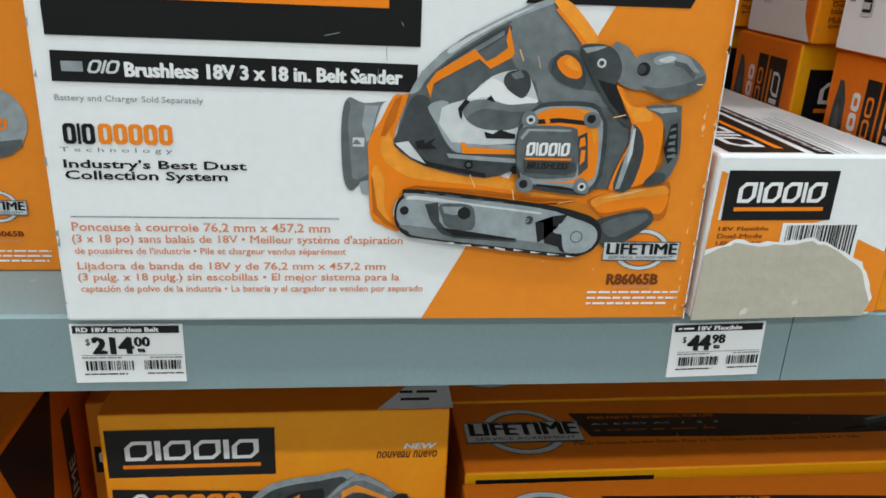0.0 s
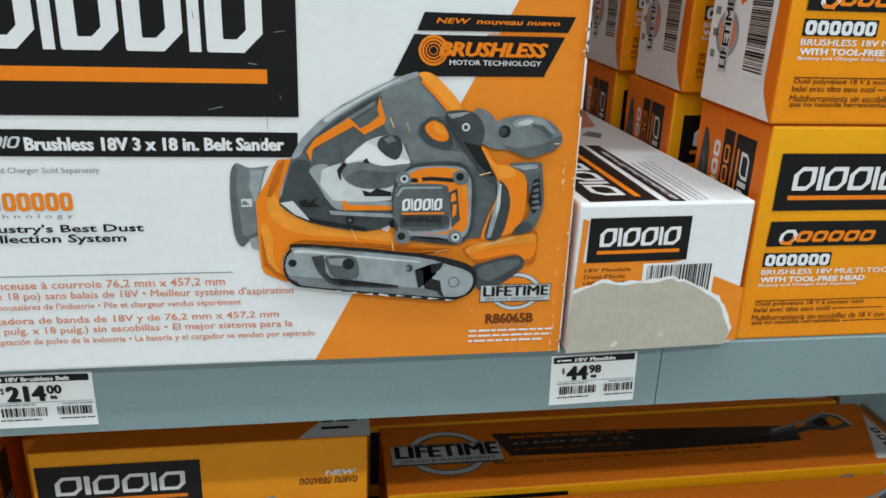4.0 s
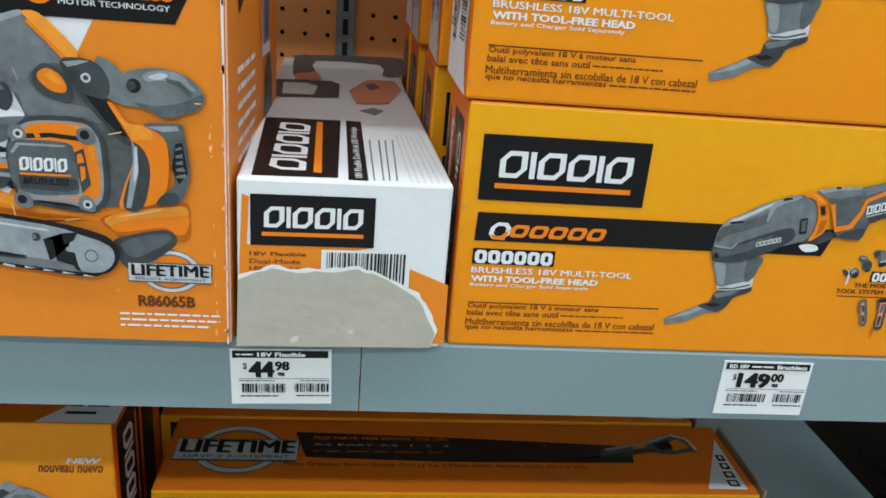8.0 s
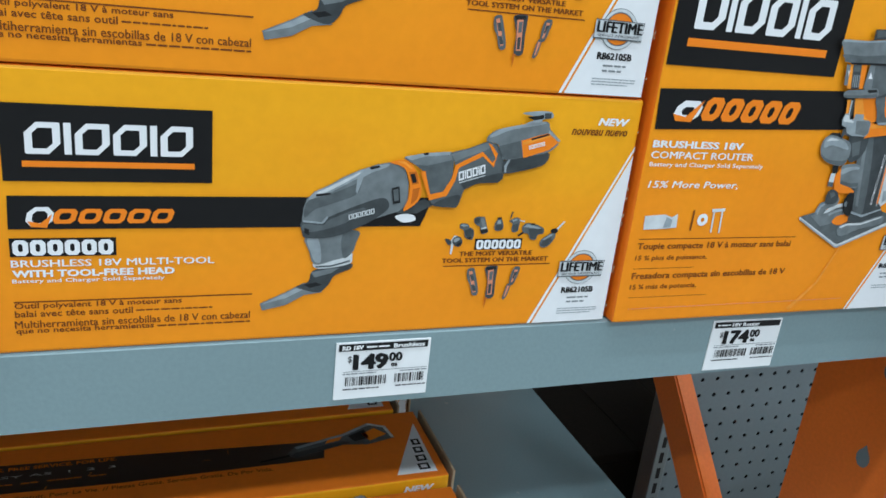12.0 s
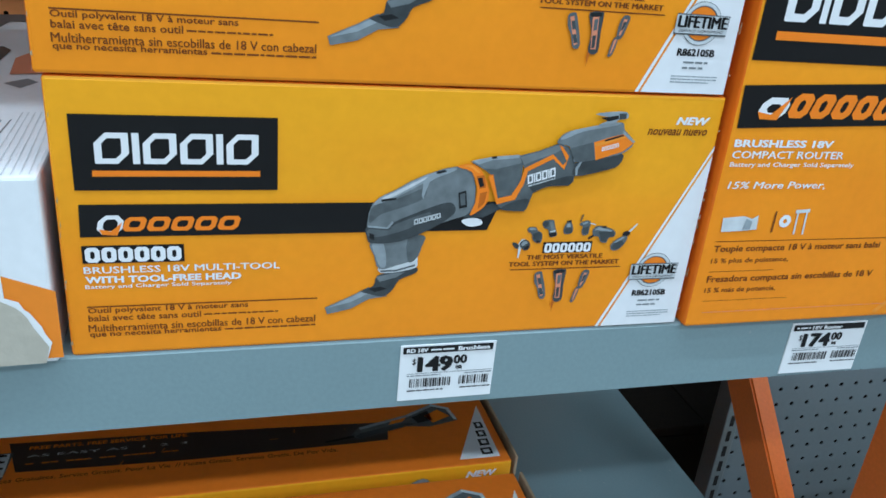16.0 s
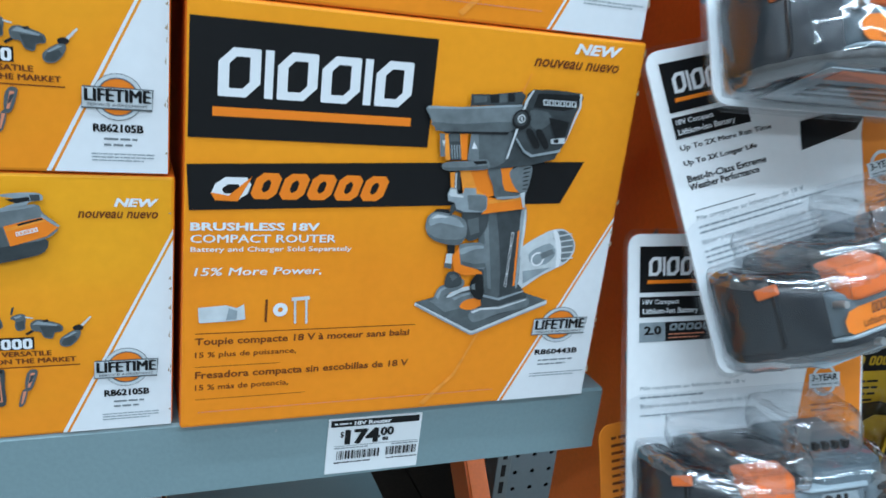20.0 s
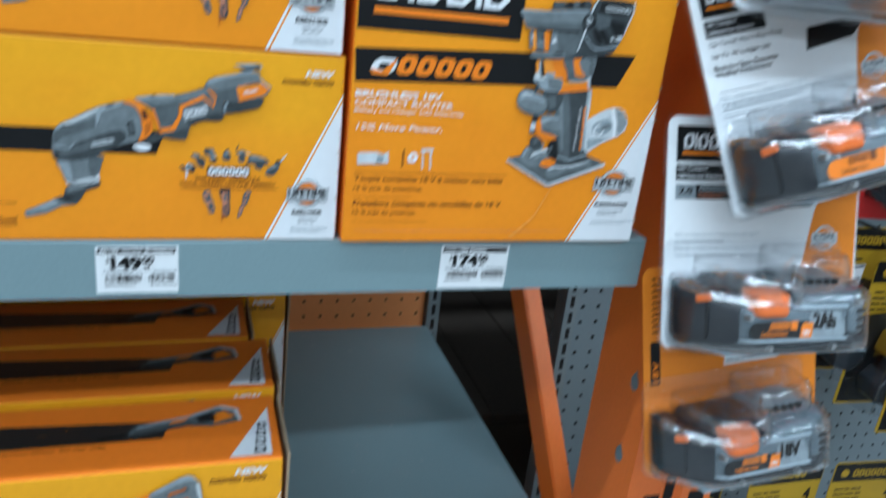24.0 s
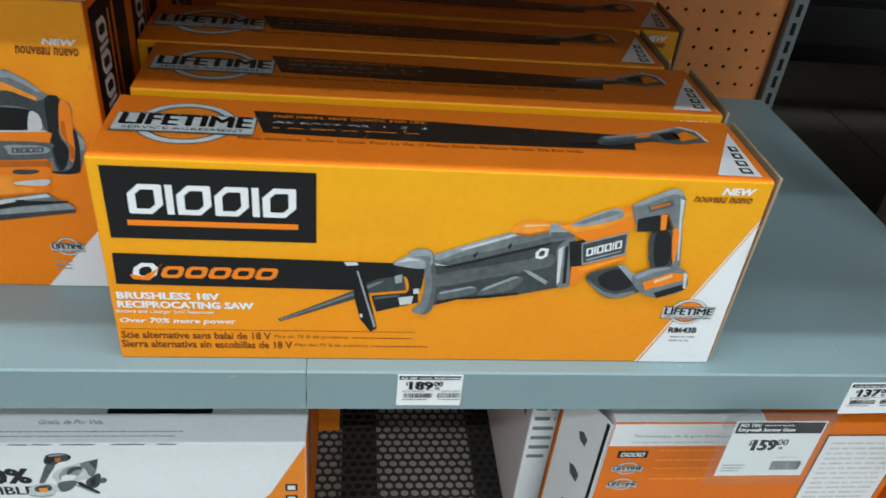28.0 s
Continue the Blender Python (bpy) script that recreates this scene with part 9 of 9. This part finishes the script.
# the lowest pack hangs with its back to the aisle
back = thing("turned_battery_pack", hung(0.7405, -0.004, -0.019, 5, 14), "blister-packed battery hung lowest, its orange card showing", "battery pack", "hanging battery packs")
part("card", prism_bm(rounded(0.170, 0.1725, 0.008), 0.0012), "board_orange", back, "orange printed card")
f = Face(back, "front")
p = Print(f, "card_print")
p.bars("ink_brown", 1, 8, 118, 40, 166, 10)
p.piece("barcode")
p.barcode(1, 64, 104, 104, 130, 31)
p.piece("white_patch")
p.rect("paper", 1, 76, 84, 130, 98)
p.bars("ink_grey", 2, 78, 86, 128, 96, 3)
for i in range(4):
    p.piece("sign")
    p.ring("ink_white" if i else "ink_brown", 1, 110 + i * 13, 118, 5, 3.4)
p.piece("dark_label")
p.rect("ink_black", 1, 6, 76, 15, 112)
p.words("18V", "ink_orange", 2, 7.5, 78, 13.5, 96, 0.02, 0, up=True)
p.done()
battery(back, "18V", False)
blister(back)
PACKS.append(back)
hook = thing("display_hook", pose(0.80, 0, 0), "zinc wire hook holding the hanging battery packs", "hook")
for ob in PACKS:
    e = ob.matrix_basis @ Vector((0.085, 0, 0.1625)) - Vector((0.80, 0, 0))
    part("wire", rod_bm((e.x, e.y - 0.012, e.z), (e.x, 0.014, e.z), 0.0025, 8), "zinc", hook)

# ---- goods in the next bay ----
def red_pack(x, y, z, rz, label):
    ob = thing("red_battery_pack", pose(x, y, z, 0, 0, rz), label, "battery pack", "red packs")
    part("card", prism_bm(rounded(0.15, 0.20, 0.006), 0.0012), "ink_red", ob, "red printed card")
    f = Face(ob, "front")
    p = Print(f, "card_print")
    p.poly("ink_white", 1, (18, 176, 40, 182, 66, 184, 66, 190, 40, 188, 18, 182), 1)
    p.piece("white_mark")
    p.words("EVERYTHING FITS", "ink_white", 1, 26, 137, 116, 143, 0.03)
    p.rect("ink_white", 1, 60, 150, 82, 157)
    for i in range(3):
        p.piece("white_mark")
        p.rect("ink_black" if i == 1 else "ink_white", 1, 66 + i * 20, 114, 80 + i * 20, 121)
    p.piece("white_mark")
    p.poly("ink_white", 1, (60, 104, 112, 104, 112, 101, 122, 106, 112, 111, 112, 108, 60, 108))
    p.piece("white_mark")
    p.words("33%", "ink_white", 1, 12, 108, 42, 120, 0.02)
    p.done("white marks on the red card")
    b = part("battery_body", soft([(0.010, 0.0), (0.011, 0.050), (0.020, 0.064), (0.128, 0.064), (0.138, 0.052), (0.139, 0.0)], 0.030, 0.076, 0.006), "pack_black", ob, "black battery case")
    part("upper_shell", soft([(0.018, 0.0), (0.020, 0.044), (0.030, 0.054), (0.104, 0.054), (0.112, 0.044), (0.113, 0.0)], 0.074, 0.106, 0.007), "pack_black", b, "dark upper shell")
    part("latch_button", soft([(0.070, 0.030), (0.072, 0.058), (0.098, 0.058), (0.100, 0.030)], 0.082, 0.102, 0.004), "pack_red", b)
    part("rail", soft([(0.112, 0.0), (0.113, 0.048), (0.136, 0.048), (0.137, 0.0)], 0.074, 0.092, 0.003), "pack_black", b)
    part("lower_rim", soft([(0.008, 0.0), (0.010, 0.054), (0.020, 0.0665), (0.128, 0.0665), (0.140, 0.054), (0.141, 0.0)], 0.028, 0.038, 0.003), "pack_black", b)
    part("label_plate", box_bm(0.050, -0.0660, 0.047, 0.076, -0.0640, 0.061, 0.0005, 1), "paper", b, "small white label")
    part("red_mark", box_bm(0.054, -0.0664, 0.051, 0.062, -0.0658, 0.057), "ink_red", b)
    s = part("blister", soft([(0.004, 0.0), (0.005, 0.056), (0.018, 0.072), (0.130, 0.072), (0.144, 0.058), (0.145, 0.0)], 0.022, 0.114, 0.009), ["clear_tray"], ob, "clear vacuum-formed plastic shell")
    s.visible_shadow = False
    return ob


red_pack(1.128, 0.235, 0.168, -8, "red carded battery pack in a clear blister")
red_pack(1.163, 0.215, -0.050, -8, "red carded battery pack hung below another")


def yellow_pack(x, y, z, rz):
    ob = thing("yellow_pack", pose(x, y, z, 0, 0, rz), "yellow and black carded tool accessory in a clear blister", "accessory pack", "yellow packs")
    part("card", prism_bm(rounded(0.13, 0.23, 0.006), 0.0012), "ink_yellow", ob, "yellow printed card")
    f = Face(ob, "front")
    p = Print(f, "card_print")
    p.rect("ink_black", 1, 1, 196, 129, 228)
    p.emblem("ink_yellow", 2, 34, 204, 98, 217, "OOOOOO", 0, 0.26)
    p.disc("ink_yellow", 2, 20, 211, 7)
    p.bars("ink_black", 1, 10, 150, 60, 186, 4)
    p.words("4", "ink_black", 1, 104, 160, 116, 182, 0.03)
    p.done("black header with yellow blocks")
    # shade behind the tool, laid on as a black sheet
    part("shade_panel", prism_bm([(0.004, 0.004), (0.126, 0.004), (0.126, 0.138), (0.070, 0.152), (0.004, 0.146)], 0.0004), "ink_black", ob, "black sheet that stands in for shade on the lower card").location = (0, -0.0007, 0)
    for name, outline, y0, deep, ink in (
            ("tool_head", [(0.030, 0.096), (0.062, 0.088), (0.104, 0.094), (0.112, 0.112), (0.098, 0.134), (0.060, 0.138), (0.036, 0.126)], -0.046, 0.040, "pack_yellow"),
            ("tool_neck", [(0.044, 0.070), (0.084, 0.064), (0.094, 0.092), (0.052, 0.096)], -0.040, 0.032, "pack_black"),
            ("tool_body", [(0.020, 0.030), (0.048, 0.022), (0.072, 0.040), (0.066, 0.068), (0.034, 0.074), (0.018, 0.056)], -0.050, 0.044, "pack_black"),
            ("tool_base", [(0.066, 0.016), (0.108, 0.012), (0.114, 0.046), (0.092, 0.058), (0.074, 0.046)], -0.044, 0.036, "pack_black"),
            ("tool_plate", [(0.076, 0.044), (0.112, 0.046), (0.110, 0.060), (0.082, 0.064)], -0.048, 0.030, "pack_yellow")):
        part(name, prism_bm(outline, deep, 0.005, 3), ink, ob).location = (0, y0, 0)
    s = part("blister", soft([(0.008, 0.0), (0.012, 0.046), (0.026, 0.056), (0.108, 0.056), (0.120, 0.044), (0.122, 0.0)], 0.006, 0.148, 0.010), ["clear_tray"], ob, "clear vacuum-formed plastic shell")
    s.visible_shadow = False
    return ob


yel = yellow_pack(1.270, 0.33, -0.333, -4)
for x, y, z, r in ((1.307, 0.28, -0.364, -4), (1.332, 0.22, -0.377, -4), (1.366, 0.175, -0.397, -4), (1.405, 0.345, -0.325, -4), (1.49, 0.35, -0.330, -4), (1.05, 0.30, -0.66, 4), (1.18, 0.26, -0.68, 0), (1.32, 0.25, -0.68, -4)):
    copy_thing(yel, pose(x, y, z, 0, 0, r))
white_pack = thing("white_accessory_pack", pose(1.262, 0.14, 0.010, 0, 0, -8), "white and black carded accessory beside the red packs", "accessory pack")
part("card", prism_bm(rounded(0.09, 0.135, 0.005), 0.0012), "board_white", white_pack)
p = Print(Face(white_pack, "front"), "card_print")
p.rect("ink_black", 1, 1, 40, 12, 134)
p.words("CP", "ink_dark", 1, 15, 95, 30, 120, 0.04, 0, up=True)
p.bars("ink_dark", 1, 15, 55, 30, 62)
p.done("black bar and dark lettering")
for x, z, n in ((1.31, -0.100, 1), (1.355, -0.130, 2), (1.38, -0.143, 3), (1.46, -0.095, 4), (1.55, -0.10, 5), (1.20, 0.355, 6), (1.235, 0.138, 7)):
    hk = thing("display_hook", pose(x, 0.0, z), "dark wire display hook on the pegboard", "hook", "far hooks")
    part("wire", rod_bm((0, 0.06, 0.01), (0, 0.43, 0.0), 0.003, 8), "dark_steel", hk)
    part("plate", box_bm(-0.02, 0.425, -0.01, 0.02, 0.43, 0.02, 0.002), "dark_steel", hk)
for x, y, z, whole, seed in ((1.135, 0.115, 0.146, "109", 41), (1.200, 0.25, -0.158, "129", 42)):
    t = price_tag(x, z, (("", 40),), whole, "00", seed)
    t.matrix_basis = pose(x, y, z)
toolbox = thing("yellow_tool_case", pose(0.95, 0.12, -0.64, 0, 0, 12), "yellow and black tool case on the bottom shelf", "tool case")
part("body", box_bm(0, 0, 0, 0.20, 0.16, 0.09, 0.02, 4), "pack_yellow", toolbox)
part("band", box_bm(-0.003, -0.004, 0.03, 0.203, 0.05, 0.06, 0.006), "pack_black", toolbox)
part("base", box_bm(-0.02, 0.0, -0.10, 0.24, 0.2, -0.001, 0.01), "pack_black", toolbox)

# ---- the bottom shelf ----
white_box = carton("combo_kit_carton", pose(-0.30, 0.045, DECK), 0.4435, 0.34, 0.260, "large white tool kit carton with a dented lid", ("board_white", "board_white", "board_deep", "board_white"))
f = Face(white_box, "front")
p = Print(f, "front_print")
p.words("100%", "ink_dark", 1, 146, 208, 204, 228, 0.04)
p.piece("text_line")
p.words("COMPATIBLE", "ink_dark", 1, 106, 193, 204, 204, 0.04)
p.piece("orange_corner")
p.poly("board_orange", 1, (340, 100, 442.5, 100, 442.5, 257, 410, 190))
for v in (194, 178, 162, 146):
    p.piece("icon")
    p.rect("ink_black", 2, 424, v, 435, v + 10)
    p.rect("ink_white", 3, 426, v + 2, 433, v + 8)
p.done()
p = Print(Face(white_box, "right", w=0.4435), "side_print")
p.rect("ink_black", 1, 40, 140, 74, 246)
p.emblem("ink_pale", 2, 50, 152, 66, 238, up=True)
p.done()
f = Face(white_box, "top", h=0.260)
seam = Print(Face(white_box, "front"), "chipped_fold")
rnd = random.Random(77)
for k in range(16):
    u = 12 + k * 20 + rnd.uniform(-5, 5)
    seam.poly("ink_slate", 2, (u, 258.6, u + 15, 258.2, u + 19, 259.4, u + 3, 259.8))
    if k % 3 == 0:
        seam.poly("paper", 3, (u + 2, 258.2, u + 10, 255.8, u + 12, 256.4, u + 6, 258.6))
tagged(seam.done("dark chipped fold along the lid"), kind="stuff")
p = Print(f, "lid_print")
p.words("Gratis, de Por Vida.", "ink_grey", 1, 212, 20.5, 267, 27, 0.01)
p.piece("small_print")
p.bars("ink_light", 1, 120, 11.5, 336, 15, 1)
p.bars("ink_light", 1, 120, 6.5, 330, 9.5, 1)
p.piece("black_block")
p.poly("ink_black", 1, (266, 34, 357, 34, 362, 62, 266, 62))
p.done()
screw_box = carton("screw_gun_carton", pose(0.4255, 0.054, DECK), 0.3135, 0.25, 0.2745, "orange and white drywall screw gun carton on the bottom shelf", ("board_deep", "board_deep", "board_deep", "board_white"))
f = Face(screw_box, "front")
p = Print(f, "front_print")
p.poly("board_white", 1, (1, 243, 160, 243, 160, 273.3, 1, 273.3))
p.words("Technologie de la plus haute performance", "ink_grey", 2, 22, 254, 150, 259, 0.0)
p.bars("ink_pale", 2, 22, 246, 150, 251, 1)
p.rect("ink_black", 1, 12, 226, 42, 236)
p.emblem("ink_white", 2, 15, 228, 39, 234)
p.badge(1, 10, 202, 42, 220)
p.badge(1, 10, 178, 42, 196)
for v in (234, 220, 208, 192):
    p.bars("ink_amber", 1, 52, v, 200, v + 5, 1)
p.rect("ink_black", 1, 218, 120, 306, 258)
p.rect("paper", 2, 219.5, 121, 304.5, 256.5)
p.piece("small_print")
p.bars("ink_pale", 3, 226, 160, 298, 250, 12)
p.piece("approval_mark")
p.ring("ink_brown", 1, 178, 208, 8, 6.5)
p.ring("ink_brown", 1, 192, 206, 6, 4.8)
p.done("white label, badges and small print")
p = Print(Face(screw_box, "top", h=0.2745), "lid_print")
p.badge(1, 215, 60, 285, 96)
p.poly("board_white", 1, (1, 1, 150, 1, 150, 249, 1, 249))
p.bars("ink_pale", 2, 10, 14, 140, 40, 3)
p.done()
p = Print(Face(screw_box, "left", d=0.25), "side_print")
p.rect("ink_black", 1, 160, 100, 225, 240)
p.emblem("ink_white", 2, 172, 140, 205, 225, up=True)
p.done()
flap = part("side_flap", box_bm(0, 0, 0, 0.0016, 0.062, 0.270), "board_white", screw_box, "white flap bent out with dark prints")
flap.matrix_basis = pose(-0.002, 0.002, 0, 0, 0, 25)
p = Print(Face(screw_box, "left", d=0.25), "flap_print")
turn = pose(-0.002, 0.002, 0, 0, 0, 25)
p.face.place = lambda u, v, layer: tuple(turn @ Vector((-0.0002 * layer, u / 1000, v / 1000)))
p.rect("ink_black", 1, 1, 1, 5, 268)
p.piece("tool_picture")
p.poly("ink_mid", 1, (23.4, 214.9, 31.8, 217.2, 35.4, 226.2, 29.4, 230.7, 22.2, 226.2), 1)
p.piece("tool_picture")
p.poly("ink_mid", 1, (22.2, 162.2, 33.0, 165.8, 36.6, 178.0, 29.4, 180.2, 21.0, 174.8), 1)
p.piece("tool_picture")
p.poly("ink_mid", 1, (21.7, 110.6, 32.5, 114.2, 34.9, 124.1, 26.5, 126.8, 20.5, 120.5), 1)
p.done()
slim = carton("slim_carton", pose(0.3750, 0.140, DECK), 0.030, 0.2, 0.262, "narrow white accessory carton", ("board_white", "board_white", "board_orange", "board_white"))
p = Print(Face(slim, "front"), "front_print")
p.rect("ink_black", 1, 13, 238, 29, 256)
p.rect("ink_orange", 2, 15, 241, 27, 244)
p.piece("small_print")
p.bars("ink_grey", 1, 4, 120, 27, 225, 7)
p.done()
p = Print(Face(slim, "left", d=0.2), "side_print")
p.poly("ink_mid", 1, (150, 170, 180, 170, 184, 230, 166, 250, 148, 225), 1)
p.done()
carton("orange_accessory_carton", pose(0.4058, 0.140, DECK), 0.0125, 0.2, 0.266, "thin orange accessory carton", ("board_orange", "board_deep", "board_deep", "board_deep"), flap=False)
carton("flat_orange_carton", pose(0.1310, 0.290, DECK), 0.040, 0.22, 0.290, "orange carton standing deep on the bottom shelf", ("board_orange", "board_deep", "board_deep", "board_deep"))
# timber coloured near black to carry the shade behind the rack, and a beam
pallet = thing("pallet", pose(0.80, 0.66, -0.62), "timber pallet behind the rack, shade put into its near-black colour", "pallet")
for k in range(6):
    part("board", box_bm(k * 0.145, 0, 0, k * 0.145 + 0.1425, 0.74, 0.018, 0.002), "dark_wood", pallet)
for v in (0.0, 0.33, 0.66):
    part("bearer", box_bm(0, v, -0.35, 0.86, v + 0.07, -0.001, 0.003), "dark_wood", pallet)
# slab out of view, added only to block lamp light from the pallet
setting("rack_roof", box_bm(0.6, 0.62, 0.52, 5, 1.45, 0.56), "dark_steel", "unseen dark slab added to shade the pallet")
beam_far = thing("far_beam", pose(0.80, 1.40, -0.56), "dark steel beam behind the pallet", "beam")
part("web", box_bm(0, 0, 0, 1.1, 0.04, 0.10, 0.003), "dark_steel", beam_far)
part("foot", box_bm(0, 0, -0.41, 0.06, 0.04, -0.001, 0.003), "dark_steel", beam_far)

# pictures on the kit carton

p = Print(Face(white_box, "front"), "drill_picture")
p.poly("ink_mid", 1.08, (221.4, 235, 228, 233.3, 219.8, 218.2, 214.6, 209, 210.3, 209.1, 213.8, 218.2), 3)
p.poly("ink_slate", 1.16, (220.3, 241.1, 223.4, 246, 234.3, 248.1, 240.5, 246.4, 242.6, 243.1, 239.2, 238.2, 231.7, 236, 227.5, 232.7, 220.6, 233.4, 218.9, 236.7), 3)
p.poly("ink_dark", 1.24, (220.4, 240, 223.4, 244.4, 229.2, 245.4, 228.3, 238.3, 224.4, 234.4, 220.3, 235))
p.poly("ink_light", 1.32, (224.3, 245.5, 234.1, 247.3, 239.1, 246.1, 233.2, 244.8, 224.5, 243.3))
p.poly("ink_burnt", 1.40, (229, 241.6, 234.1, 242.6, 233.2, 238.2, 228.7, 236.6))
p.poly("ink_dark", 1.48, (239.8, 244.8, 243.1, 243.6, 242.3, 241.4, 239.2, 239.8))
p.poly("ink_pale", 1.56, (200, 198.2, 203.9, 205.7, 213.4, 208.5, 223.6, 206, 223.3, 197.8, 218.6, 190.7, 209, 188.5, 198.8, 191.1), 3)
p.poly("ink_slate", 1.64, (205.4, 202.8, 212.9, 206.2, 219.4, 204.9, 218.5, 199, 210.8, 196.8, 205.2, 197.5), 3)
p.poly("ink_amber", 1.72, (208.3, 201.6, 216.1, 202.6, 215.1, 196.7, 208.4, 195.7))
p.poly("ink_light", 1.80, (199.9, 192.9, 209.5, 190.9, 220.3, 193.7, 218.2, 190.7, 209.1, 189.1, 199.5, 191.1))
p.done()

p = Print(Face(white_box, "front"), "saw_picture")
p.poly("ink_pale", 1.08, (222.6, 218.1, 230.7, 227.7, 245.4, 234.2, 262.3, 239.6, 264.4, 239.6, 260.5, 224.5, 254.8, 214.8, 244.5, 211.5, 236.8, 199.9, 226.9, 195.9, 221.8, 199, 224.7, 209.5), 3)
p.poly("ink_steel", 1.16, (248.6, 234.2, 263.4, 240.1, 264.3, 239, 259.7, 221.6, 254.3, 217.7, 252, 226.3), 3)
p.poly("ink_slate", 1.24, (256.5, 236.9, 264.1, 239.6, 260.9, 226.2, 258.9, 229))
p.poly("ink_light", 1.32, (229.4, 221.5, 237.5, 229.8, 249.3, 230.8, 249.5, 226.3, 243.9, 217.8, 234.1, 213.4, 228.2, 214), 3)
p.poly("ink_slate", 1.40, (236.5, 225.3, 242.8, 230.3, 249.8, 229.7, 248.9, 226.9, 242.9, 225.2, 236.3, 219.1), 3)
p.poly("ink_white", 1.48, (231.1, 218, 238.9, 219.6, 243.2, 217.8, 237.4, 212.2, 229.9, 210.5), 3)
p.poly("ink_mid", 1.56, (225.4, 207.7, 235.5, 211.6, 242.4, 210.3, 236, 199.9, 227, 196.5), 3)
p.poly("ink_slate", 1.64, (251.6, 213.1, 259.3, 219.9, 263.7, 220.4, 261.3, 207.1, 256.3, 201.3, 251.1, 202.6, 249.5, 207.9), 3)
p.poly("ink_dark", 1.72, (253.9, 211.9, 258.7, 216.5, 257, 205.5, 253.1, 203.8))
p.poly("ink_mid", 1.80, (263.1, 214.7, 267.1, 215.2, 267.8, 211.1, 264.7, 207.7, 262, 208.9), 3)
p.poly("ink_dark", 1.88, (241.9, 209.2, 245.3, 210.3, 259.9, 195.3, 258.4, 193, 243.2, 205.1))
p.poly("ink_light", 1.96, (241.1, 207.5, 243.2, 205.1, 257.4, 193.6, 255.5, 193, 240.2, 204.6))
p.done()
